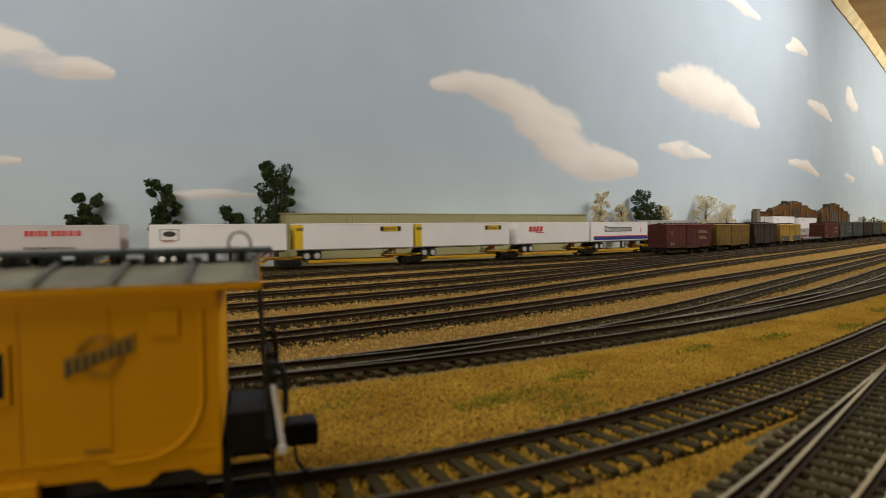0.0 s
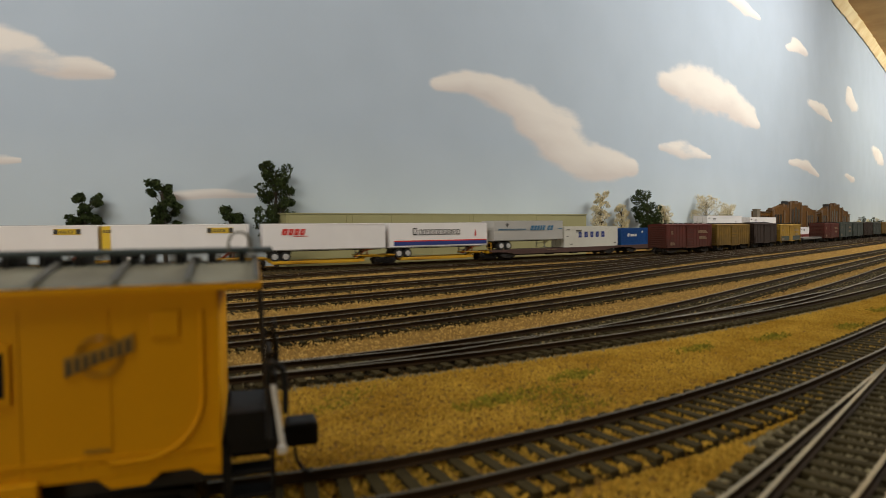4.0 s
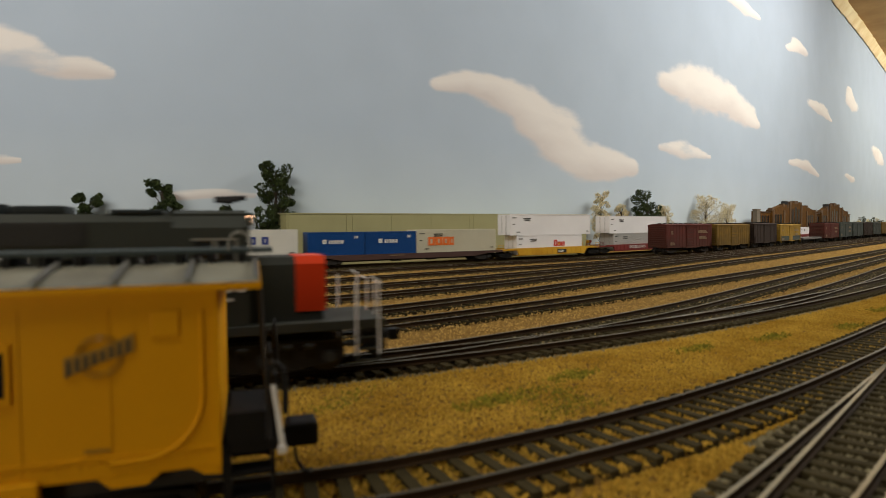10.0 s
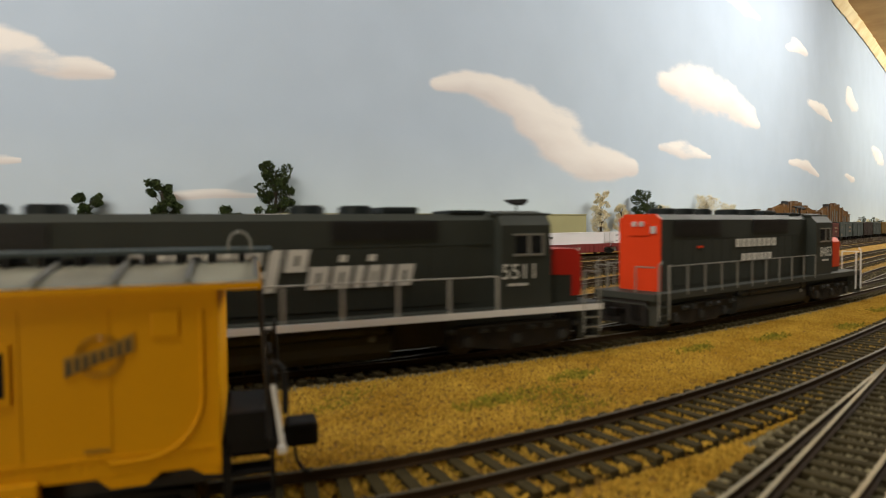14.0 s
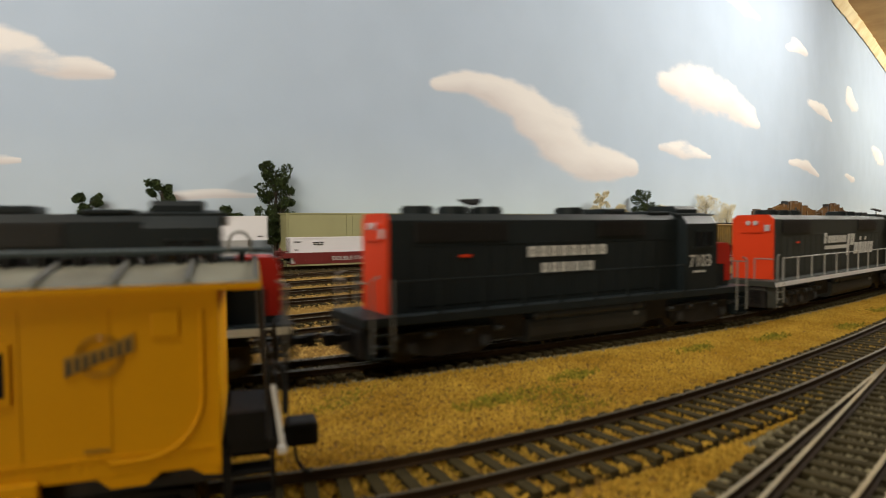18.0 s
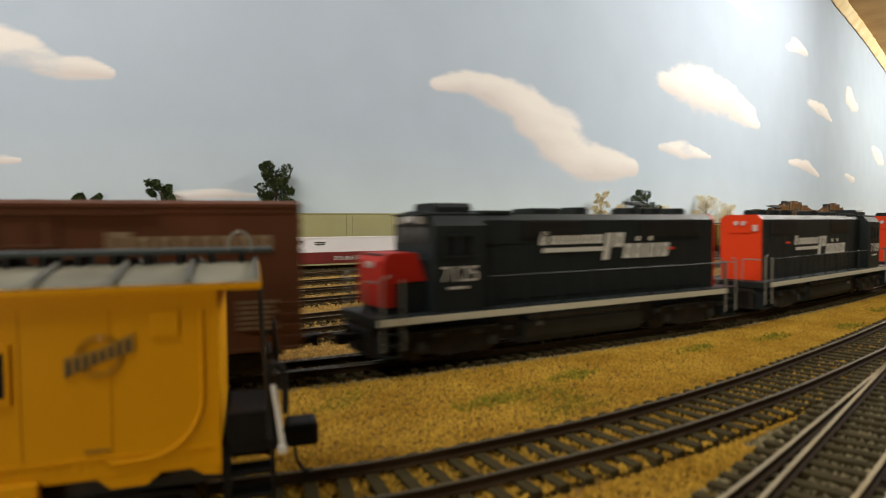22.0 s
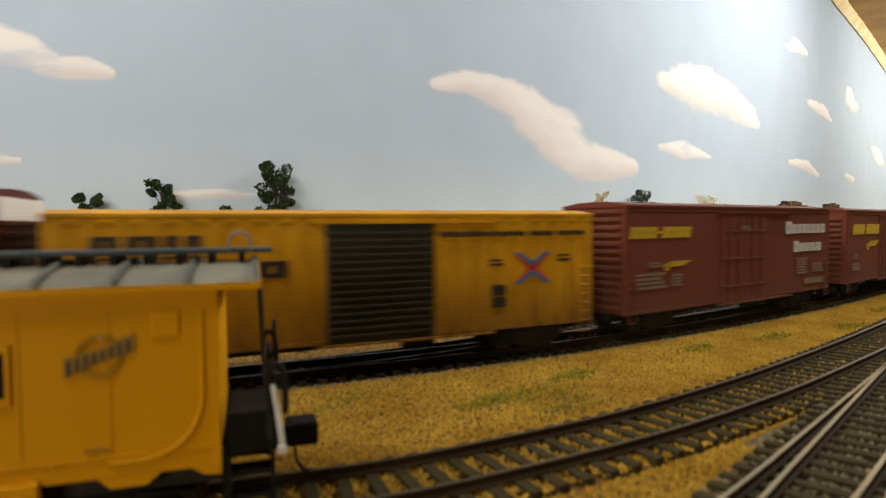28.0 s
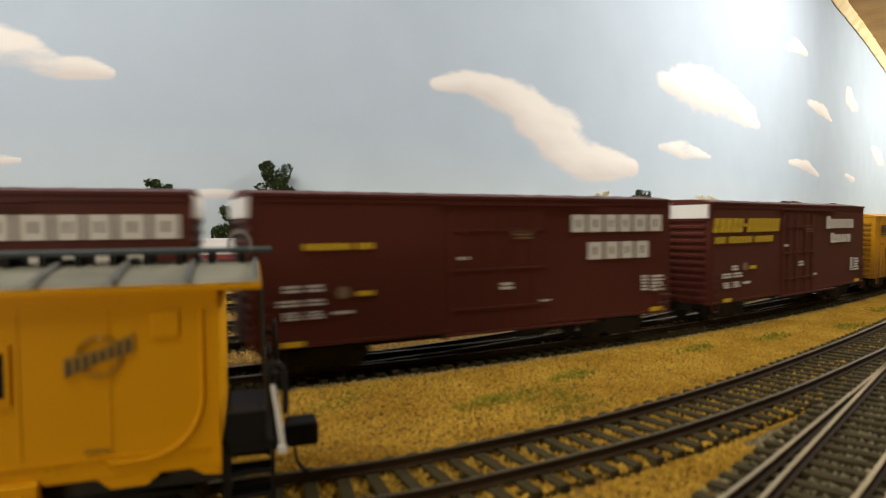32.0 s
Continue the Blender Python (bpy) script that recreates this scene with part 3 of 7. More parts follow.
def stones(name, material, pts, size, label, category, z=0.0, tall=1.0):
    """Loose granules: small rough four-sided stones, one mesh."""
    p = np.array(pts, float)
    n = len(p)
    base = np.array([(1, 0, -0.4), (-0.5, 0.87, -0.4), (-0.5, -0.87, -0.4), (0, 0, 0.9), (0.5, 0.5, 0.5)], float)
    jit = np.random.uniform(0.6, 1.4, (n, 5, 3))
    a = np.random.uniform(0, 6.28, n)
    sz = np.random.uniform(0.55, 1.35, n) * size
    b = base[None] * jit * sz[:, None, None]
    b[:, :, 2] *= tall
    X = b[:, :, 0] * np.cos(a)[:, None] - b[:, :, 1] * np.sin(a)[:, None] + p[:, 0:1]
    Y = b[:, :, 0] * np.sin(a)[:, None] + b[:, :, 1] * np.cos(a)[:, None] + p[:, 1:2]
    zz = p[:, 2:3] if p.shape[1] > 2 else z
    V = np.stack([X, Y, b[:, :, 2] + zz], 2).reshape(-1, 3) * MM
    q = np.array([(0, 1, 4), (1, 3, 4), (0, 4, 3), (0, 3, 2), (1, 2, 3)])
    F = (q[None] + 5 * np.arange(n)[:, None, None]).reshape(-1, 3)
    me = bpy.data.meshes.new(name)
    me.from_pydata(V.tolist(), [], F.tolist())
    me.materials.append(material)
    return tagged(new(name, me), label, category, kind="stuff")


track(NEAR, -330, 2400, "dark plastic-tied model track curving through straw turf", near=(-5, 520), top=RAILDULL)
track(MAIN, -2600, 4300, "dark main-line model track with two turnouts", near=(20, 620))
track(BRANCH_1, 30, 4100, "dark yard track branching from the main line")
track(BRANCH_2, 40, 3900, "dark yard track branching from the main line")
for yd in YARD:
    track(yd, 0, yd.s[-1], "dark-tied model yard track in tan ballast")
track(STRING, STRING.s[0], STRING.s[-1], "dark yard track that holds standing boxcars")
track(BACK, -900, BACK.s[-1], "dark far track along the backdrop")
track(CORNER, CORNER.s[0], CORNER.s[-1], "light-railed model turnout track in grey ballast", near=(-60, 300), top=RAILMETAL)
track(CORNER_B, CORNER_B.s[0], CORNER_B.s[-1], "diverging leg of the model turnout", ties=False, top=RAILMETAL)


# ---- rolling stock ----
def bogie(parent, x, axles, base, material, side=13.5, dia=10.0, name="truck"):
    """A truck with shaped side frames and its wheels under it."""
    bm = bmesh.new()
    half = base / 2
    for sy in (-1, 1):
        y0, y1 = sorted((sy * side, sy * (side - 2.0)))
        top, low = dia * 0.78 + (2.4 if dia > 11 else 0), dia * 0.28
        pts = [(-half - 5, low + 2.5), (-half - 2, low), (-half + 3, low), (-half * 0.45, low - 1.2), (half * 0.45, low - 1.2), (half - 3, low), (half + 2, low), (half + 5, low + 2.5), (half + 4, top), (half * 0.4, top + 0.8), (-half * 0.4, top + 0.8), (-half - 4, top)]
        prism_y(bm, pts, y0, y1)
        for k in range(axles):
            ax = -half + base * k / (axles - 1)
            cube(bm, ax - 2, ax + 2, y0 - 0.8 if sy < 0 else y0, y1 if sy < 0 else y1 + 0.8, dia / 2 - 2.2, dia / 2 + 2.2, 0.4)
            if k < axles - 1:
                bx = ax + base / (axles - 1) / 2
                for d in (-1.6, 0, 1.6):
                    rod(bm, (bx + d, sy * (side - 0.4), low + 0.6), (bx + d, sy * (side - 0.4), top - 0.6), 0.7, 6)
    cube(bm, -3, 3, -side + 1, side - 1, dia * 0.45, dia * 0.85, 0.3)
    tr = part(name, bm, material, parent, at=(x, 0, 0))
    if dia > 11:
        for sy in (-1, 1):
            for k in range(axles):
                ax = -half + base * k / (axles - 1)
                bm = bmesh.new()
                rod(bm, (ax, sy * (side + 0.2), dia / 2), (ax, sy * (side + 1.3), dia / 2), 1.9, 12)
                part("axle_cap", bm, TANKGREY, tr)
                for d in (-1, 1):
                    bm = bmesh.new()
                    rod(bm, (ax + d * 5.2, sy * (side + 0.6), dia * 0.86), (ax + d * 8.6, sy * (side + 0.6), dia * 0.86), 1.15, 10)
                    part("brake_cylinder", bm, TANKGREY, tr)
            bm = bmesh.new()
            pipe(bm, [(-half - 3, sy * (side + 0.7), dia * 0.98), (half + 3, sy * (side + 0.7), dia * 0.98)], 0.35, 5)
            part("brake_pipe", bm, TANKGREY, tr)
    for k in range(axles):
        bm = bmesh.new()
        ax = -half + base * k / (axles - 1)
        for sy in (-1, 1):
            rod(bm, (ax, sy * 7.4, dia / 2), (ax, sy * 9.6, dia / 2), dia / 2, 20)
            rod(bm, (ax, sy * 6.9, dia / 2), (ax, sy * 7.5, dia / 2), dia / 2 + 0.7, 20)
        rod(bm, (ax, -9, dia / 2), (ax, 9, dia / 2), 1.0, 8)
        part("wheel", bm, WHEEL, tr)
    return tr


def coupler(parent, x, sgn):
    bm = bmesh.new()
    cube(bm, min(x, x + sgn * 7), max(x, x + sgn * 7), -1.4, 1.4, 8.2, 10.6, 0.3)
    cube(bm, min(x + sgn * 5, x + sgn * 9), max(x + sgn * 5, x + sgn * 9), -2.6, 2.6, 7.4, 11.4, 0.5)
    part("coupler", bm, BLACK, parent)


def boxcar(label, paint, length, height, style, group="freight cars of the passing train", wide=36.0, letter=None, name="boxcar"):
    """style: dict of the marks and the build of one car."""
    root = thing(name, label, "boxcar", group)
    L, H, w = length / 2, height, wide / 2
    sill = style.get("sill", 10.0)
    bm = bmesh.new()
    cube(bm, -L, L, -w, w, sill, H - 2.2, 0.25)
    part("body", bm, paint, root)
    # roof with raised panel seams
    bm = bmesh.new()
    prism_x(bm, [(-w - 0.7, H - 2.6), (w + 0.7, H - 2.6), (w + 0.7, H - 1.6), (w * 0.5, H - 0.2), (0, H), (-w * 0.5, H - 0.2), (-w - 0.7, H - 1.6)], -L - 0.6, L + 0.6)
    roof = part("roof", bm, style.get("roof", paint), root)
    n = style.get("roof_ribs", 13)
    bm = bmesh.new()
    prism_x(bm, [(-w - 0.5, H - 1.6), (w + 0.5, H - 1.6), (w * 0.5, H - 0.02), (0, H + 0.16), (-w * 0.5, H - 0.02)], -0.5, 0.5)
    seam = finish("roof_seam", bm, style.get("roof", paint))
    for k in range(n):
        share("roof_seam", seam, roof, (-L + (k + 0.5) * 2 * L / n, 0, 0))
    if style.get("walk"):
        bm = bmesh.new()
        cube(bm, -L - 1.5, L + 1.5, -3.2, 3.2, H + 1.2, H + 1.8, 0.1)
        walk_ob = part("running_board", bm, UNDER, root, "dark roof walkway")
        bm = bmesh.new()
        cube(bm, -0.4, 0.4, -3.0, 3.0, H - 0.3, H + 1.2)
        saddle = finish("saddle", bm, UNDER)
        for k in range(9):
            share("saddle", saddle, walk_ob, (-L + 6 + k * (2 * L - 12) / 8, 0, 0))
        bm = bmesh.new()
        rod(bm, (L - 9, 5, H + 1.5), (L - 9, 5, H + 4.2), 0.3, 6)
        rod(bm, (L - 9, 5, H + 4.0), (L - 9, 5, H + 4.4), 1.7, 12)
        part("brake_wheel", bm, UNDER, root)
    # corrugated ends
    for sx in (-1, 1):
        z = sill + 2
        bm = bmesh.new()
        x0, x1 = sorted((sx * L, sx * (L + 1.5)))
        cube(bm, x0, x1, -w + 2.5, w - 2.5, 0, 1.9, 0.6)
        rib = finish("end_rib", bm, paint)
        while z < H - 5:
            share("end_rib", rib, root, (0, 0, z))
            z += 3.5
        for sy in (-1, 1):
            bm = bmesh.new()
            cube(bm, *sorted((sx * (L - 0.1), sx * (L + 0.7))), sy * w - 1.4 if sy > 0 else sy * w, sy * w if sy > 0 else sy * w + 1.4, sill, H - 2.6)
            part("corner_post", bm, paint, root)
        if style.get("white_end"):
            bm = bmesh.new()
            cube(bm, *sorted((sx * (L + 0.2), sx * (L + 1.9))), -w + 0.6, w - 0.6, H - 9.5, H - 2.8, 0.2)
            part("end_plate", bm, WHITEPAINT, root, "white painted upper end plate")
    # side posts
    d0, d1 = style.get("door", (-20, 20))
    step = style.get("post", 12.0)
    pw, ph = style.get("post_size", (0.8, 0.35))
    for sy in (-1, 1):
        y0, y1 = sorted((sy * w, sy * (w + ph)))
        bm = bmesh.new()
        cube(bm, 0, pw, y0, y1, sill + 0.4, H - 3)
        post = finish("side_post", bm, paint)
        x = -L + 1
        while x < L - 1:
            if not d0 - 1.5 < x < d1 + 0.5:
                share("side_post", post, root, (x, 0, 0))
            x += step
        for xa, xb, za, zb in ((-L, d0, sill, sill + 1.2), (d1, L, sill, sill + 1.2), (-L, L, H - 4.4, H - 2.9)):
            bm = bmesh.new()
            cube(bm, xa, xb, y0, y1, za, zb)
            part("side_rail", bm, paint, root)
    # doors
    for sy in (-1, 1):
        leaves = style.get("leaves", 1)
        for k in range(leaves):
            bm = bmesh.new()
            xa, xb = d0 + (d1 - d0) * k / leaves, d0 + (d1 - d0) * (k + 1) / leaves
            y0, y1 = sorted((sy * (w - 0.2), sy * (w + 0.7)))
            ya, yb = sorted((sy * w, sy * (w + 1.25)))
            cube(bm, xa + 0.3, xb - 0.3, y0, y1, sill - 0.6, H - 5.2, 0.15)
            ribs = style.get("door_ribs", 3)
            rib_at, bar = [], bmesh.new()
            for r in range(ribs):
                z = sill + 1 + (H - 8 - sill) * (r + 0.5) / ribs
                rib_at.append(z)
            for r in (0.3, 0.7):
                if ribs < 6:
                    rod(bar, (xa + (xb - xa) * r, sy * (w + 1.1), sill), (xa + (xb - xa) * r, sy * (w + 1.1), H - 7), 0.35, 6)
            dp = style.get("door_paint", paint)
            door = part("door", bm, dp, root)
            if ribs < 6:
                part("locking_bar", bar, style.get("iron", paint), door)
            bm = bmesh.new()
            cube(bm, xa + 1.0, xb - 1.0, ya, yb, -0.45, 0.45, 0.15)
            rib = finish("door_rib", bm, dp)
            for z in rib_at:
                share("door_rib", rib, door, (0, 0, z))
        bm = bmesh.new()
        y0, y1 = sorted((sy * w, sy * (w + 1.5)))
        cube(bm, d0 - 3, d1 + (d1 - d0) * 0.6, y0, y1, sill - 1.2, sill - 0.4)
        part("door_track", bm, paint, root)
        bm = bmesh.new()
        cube(bm, d0 - 3, d1 + (d1 - d0) * 0.6, y0, y1, H - 5.0, H - 4.5)
        part("door_track", bm, paint, root)
    # ladders at the corners
    for sx in (-1, 1):
        for sy in (-1, 1):
            bm = bmesh.new()
            xa = sx * (L - 1.0)
            xb = sx * (L - 6.0)
            for z in np.arange(sill + 1, sill + style.get("ladder", 16), 3.6):
                pipe(bm, [(xa, sy * (w + 0.9), z), (xb, sy * (w + 0.9), z)], 0.22, 5)
            rod(bm, (xa, sy * (w + 0.6), sill - 3.5), (xa, sy * (w + 0.6), sill + 14), 0.25, 5)
            rod(bm, (xb, sy * (w + 0.6), sill - 3.5), (xb, sy * (w + 0.6), sill + 14), 0.25, 5)
            pipe(bm, [(xa, sy * (w + 0.6), sill - 3.5), (xb, sy * (w + 0.6), sill - 3.5)], 0.25, 5)
            part("ladder", bm, style.get("iron", paint), root)
    # frame below
    bm = bmesh.new()
    cube(bm, -L + 4, L - 4, -5, 5, sill - 4.2, sill - 0.05)
    for x in (-0.32, -0.12, 0.12, 0.32):
        cube(bm, x * 2 * L - 1, x * 2 * L + 1, -w + 2, w - 2, sill - 2.5, sill - 0.05)
    cube(bm, -12, 6, 4, 12, sill - 6, sill - 1.5, 0.6)
    rod(bm, (16, -8, sill - 4), (28, -8, sill - 4), 2.6, 10)
    part("underframe", bm, UNDER, root)
    tx = L - style.get("truck", 26)
    bogie(root, -tx, 2, 20, UNDER)
    bogie(root, tx, 2, 20, UNDER)
    coupler(root, L, 1)
    coupler(root, -L, -1)
    if letter:
        letter(root, L, H, -w - style.get("letter_out", 0.45))
    return root


def data_block(root, x0, x1, z0, z1, lines, material, y):
    """Fine print too small to read: short broken lines, one block of them a part."""
    bm = bmesh.new()
    step = (z1 - z0) / lines
    y -= 0.5 if abs(x0 + x1) < 46 else 0
    for k in range(lines):
        z = z0 + k * step
        n = max(2, int((x1 - x0) / 1.5) - k % 2)
        row(bm, x0, x1 - (k * 37 % 5) * 0.04 * (x1 - x0), z, step * 0.66, [0.9] * n, y, 0.28)
    part("data_lettering", bm, material, root, "block of tiny data lettering")


def plain_mark(root, name, x0, x1, z0, z1, material, y, label):
    bm = bmesh.new()
    cube(bm, x0, x1, y - 0.12, y, z0, z1)
    part(name, bm, material, root, label)


NAME_1 = [.78, .74, .74, .74, .70, .78, .74]
NAME_2 = [.74, .74, .34, .64, .34, .74]


def two_line_name(root, material, y, a0, a1, za, ha, b0, b1, zb, hb):
    """Road name in small capitals: a tall first shape and a lower row, on two lines."""
    letters(root, material, y, (a0, a0 + 0.14 * (a1 - a0), za - 0.3, ha, [.8], 0), (a0 + 0.16 * (a1 - a0), a1, za, ha * 0.74, NAME_1, 0),
             (b0, b0 + 0.17 * (b1 - b0), zb - 0.2, hb, [.8], 0), (b0 + 0.20 * (b1 - b0), b1, zb, hb * 0.78, NAME_2, 0))


def slogan_band(root, material, y, x0, x1, z, h):
    mid = x0 + 0.43 * (x1 - x0)
    letters(root, material, y, (x0, mid, z, h, [.62] * 5, 0.25), (mid + 0.6, mid + 3.0, z + 0.4 * h, 0.22 * h, [2.0], 0), (mid + 3.4, x1, z, h, [.62] * 7, 0.25))


def speed_badge(root, material, y, x0, x1, z0, z1):
    """A ring with swept lines."""
    h, w = z1 - z0, x1 - x0
    bm = bmesh.new()
    for k, f in enumerate((0.52, 0.70, 0.90)):
        prism_y(bm, [(x0 + 0.28 * w, z0 + (f - 0.09) * h), (x0 + (0.74 + 0.11 * k) * w, z0 + (f - 0.09) * h), (x0 + (0.78 + 0.11 * k) * w, z0 + (f + 0.05) * h), (x0 + 0.28 * w, z0 + (f + 0.05) * h)], y - 0.15, y)
    c, q = (x0 + 0.14 * w, z0 + 0.40 * h), 0.40 * h
    n = 16
    for k in range(n):
        a, b = 2 * math.pi * k / n, 2 * math.pi * (k + 1) / n
        prism_y(bm, [(c[0] + q * math.cos(a), c[1] + q * math.sin(a)), (c[0] + q * math.cos(b), c[1] + q * math.sin(b)), (c[0] + .5 * q * math.cos(b), c[1] + .5 * q * math.sin(b)), (c[0] + .5 * q * math.cos(a), c[1] + .5 * q * math.sin(a))], y - 0.15, y)
    part("slogan_badge", bm, material, root, "badge of a ring and swept lines")


def weathered_letters(root, L, H, y):
    slogan_band(root, LETTERYOLD, y, -79, -20.5, 42.2, 6.0)
    speed_badge(root, LETTERYOLD, y, -47, -22, 24.9, 30.0)
    two_line_name(root, LETTERGREY, y, 34, 80.5, 42.2, 6.6, 42.5, 75.5, 32.4, 5.8)
    for a in ((-82, -70, 17, 25, 5), (70, 82, 17, 27, 6), (-9, 1, 34, 38, 3)):
        data_block(root, *a, LETTERGREY, y)


def yellow_name_letters(root, L, H, y):
    slogan_band(root, LETTERYEL, y, -79.8, -23, 41.4, 6.8)
    speed_badge(root, LETTERYEL, y, -52, -24, 30.2, 37.0)
    two_line_name(root, LETTERYEL, y, 27.1, 74.7, 44.4, 7.2, 36.2, 70.5, 35.2, 6.6)
    for a in ((-7.6, 1.6, 35.1, 38.8, 3), (6.7, 12.8, 36.0, 38.2, 1), (-76.5, -69, 25.9, 28.8, 2), (-79.5, -64, 18.0, 23.4, 3), (68.6, 83, 17.6, 26.6, 6), (-6.5, 0, 25, 27.6, 2), (7, 12.5, 25.2, 27.5, 2)):
        data_block(root, *a, LETTERGREY, y)


def white_name_letters(root, L, H, y):
    slogan_band(root, LETTERYEL, y, -92, -47.5, 43.2, 5.0)
    speed_badge(root, LETTERYEL, y, -69, -48, 28.2, 32.6)
    two_line_name(root, LETTER, y, 41.2, 87, 43.6, 7.0, 50.5, 82.4, 33.2, 6.2)
    for a in ((-3.9, 4.8, 45.6, 48.3, 3), (-79, -69, 30.2, 33.0, 2), (-88, -66, 20.7, 28.4, 4), (-62, -54, 21, 27, 4), (54, 66, 20.4, 30, 6), (72, 85, 21, 26.6, 4)):
        data_block(root, *a, LETTERGREY, y)
    plain_mark(root, "data_plate", 63, 86, 14.2, 17.6, LETTERGREY, y, "worn pale data plate")


def maroon_letters(root, L, H, y):
    slogan_band(root, LETTERYEL, y, -92, -24.6, 45.0, 7.0)
    letters(root, LETTERYEL, y, (-90, -32.2, 39.6, 3.3, [.42, .42, .42, 0, .42, .42, .42, .42, .42, .42, .42, 0, .42, .42, .42, .42, .42, .42], 0.2))
    two_line_name(root, LETTER, y, 35.4, 75.4, 46.0, 7.6, 41.7, 70.7, 37.2, 6.2)
    for a in ((-74, -68, 26.0, 28.8, 2), (-83, -74.5, 22.4, 25.2, 2), (-72.5, -64, 22.4, 25.2, 2), (-82, -76, 17.4, 20.6, 3), (-73, -66.5, 17.4, 20.6, 3), (-63, -56, 18.6, 20.4, 1), (71.6, 75.5, 18.7, 27.5, 6), (77.5, 85, 18.7, 27.0, 5), (-20.1, -15.4, 36.4, 38.4, 1), (17.2, 21.6, 18.8, 20.4, 1), (-2.0, 3.8, 25.0, 28.3, 2)):
        data_block(root, *a, LETTER, y)
    car_marks(root, y)


def car_marks(root, y):
    """A round emblem, a shield-shaped plate and the yellow sill marks."""
    bm = bmesh.new()
    prism_y(bm, [(-61.2 + 2.2 * math.cos(a), 27.4 + 2.2 * math.sin(a)) for a in np.linspace(0, 2 * math.pi, 16, endpoint=False)], y - 0.12, y)
    part("round_mark", bm, LETTERGREY, root, "pale round emblem")
    bm = bmesh.new()
    prism_y(bm, [(5.2, 47.8), (7.4, 44.2), (15.2, 44.2), (17.2, 47.8)], y - 0.6, y)
    pl = part("upper_plate", bm, LETTERGREY, root, "pale trapezoid plate above the door")
    bm = bmesh.new()
    for k in range(2):
        row(bm, 6.6 + k * 0.8, 15.8 - k * 0.8, 46.2 - 1.4 * k, 0.8, [.8] * 7, y - 0.6, 0.3)
    part("data_lettering", bm, MAROON, pl)
    for x0, x1, z0, z1 in ((79.0, 86.5, 10.9, 12.8), (-82, -74.6, 10.5, 12.3), (-56.5, -50.2, 25.9, 27.6)):
        plain_mark(root, "yellow_mark", x0, x1, z0, z1, LETTERYEL, y, "small yellow mark")


def belt_letters(root, L, H, y):
    letters(root, LETTER, y, (35.2, 85.4, 46.4, 7.2, [.9, .95, .80, .80, .95, .92], 0), (43.8, 77.6, 35.0, 7.2, [.9, .80, .76, .84], 0))
    letters(root, LETTERYEL, y, (-74.2, -50.3, 41.8, 2.2, [.5] * 8 + [0] + [.5] * 3, 0))
    for a in ((-81, -75.6, 28.2, 31.0, 2), (-73.4, -68, 28.2, 31.0, 2), (-82.8, -75.4, 23.7, 26.2, 2), (-73.6, -67.5, 23.7, 26.2, 2), (-81, -75.6, 19.3, 22.2, 3), (-73.4, -68, 19.3, 22.2, 3), (-65, -58, 20.2, 21.8, 1), (73.8, 77.6, 20.5, 27.6, 5), (79.5, 87.5, 20.0, 27.4, 5), (-17.3, -13.1, 36.9, 38.6, 1), (19.2, 24, 19.2, 20.4, 1), (0.8, 6.4, 25.0, 28.1, 2)):
        data_block(root, *a, LETTER, y)
    car_marks(root, y)


def yellow_letters(root, L, H, y):
    letters(root, LETTERBLACK, y, (-83.6, -53.2, 41.6, 5.6, [.7, .8, .34, .42], 0.12), (-59.2, -27.3, 33.2, 5.4, [.9, .9, .95], 0.12))
    bm = bmesh.new()
    for x0, x1, z in ((-85, -70, 40.2), (-66, -52, 40.2), (-72, -61, 36.6), (-85, -76, 33.6)):
        cube(bm, x0, x1, y - 0.12, y, z, z + 0.7)
    part("step_line", bm, LETTERBLACK, root, "thin black lines under the road name")
    letters(root, LETTERBLACK, y, (26.5, 90.5, 45.4, 1.9, [.7] * 16 + [0] + [.7] * 5 + [0] + [.7] * 6, 0))
    bm = bmesh.new()
    cx, cz = 65.8, 33.0
    for sg in (1, -1):
        prism_y(bm, [(cx - 2 - sg * 6.2, cz - 5.4), (cx + 2 - sg * 6.2, cz - 5.4), (cx + 2 + sg * 6.2, cz + 5.4), (cx - 2 + sg * 6.2, cz + 5.4)], y - 0.12, y + 0.0)
    part("cross_mark", bm, LETTERRED, root, "red crossed bars")
    bm = bmesh.new()
    prism_y(bm, [(cx - 8.4, cz + 6.2), (cx - 5.6, cz + 6.2), (cx, cz + 2.4), (cx + 5.6, cz + 6.2), (cx + 8.4, cz + 6.2), (cx, cz + 0.6)], y - 0.3, y - 0.15)
    prism_y(bm, [(cx - 8.4, cz - 6.2), (cx, cz - 0.6), (cx + 8.4, cz - 6.2), (cx + 5.6, cz - 6.2), (cx, cz - 2.4), (cx - 5.6, cz - 6.2)], y - 0.3, y - 0.15)
    part("arrow_mark", bm, LETTERTEAL, root, "blue-green arrow bars")
    for a in ((-73, -66, 24, 31, 4), (-63, -55, 24, 31, 4), (-66, -56, 16, 22, 4), (46.8, 52.8, 34.2, 37.4, 2), (77.2, 83.6, 35.2, 38.6, 2)):
        data_block(root, *a, LETTERBLACK, y)
    for z in (18.4, 23.0):
        plain_mark(root, "data_plate", 47.9, 53.8, z, z + 3.9, LETTERBLACK, y, "small black data plate")


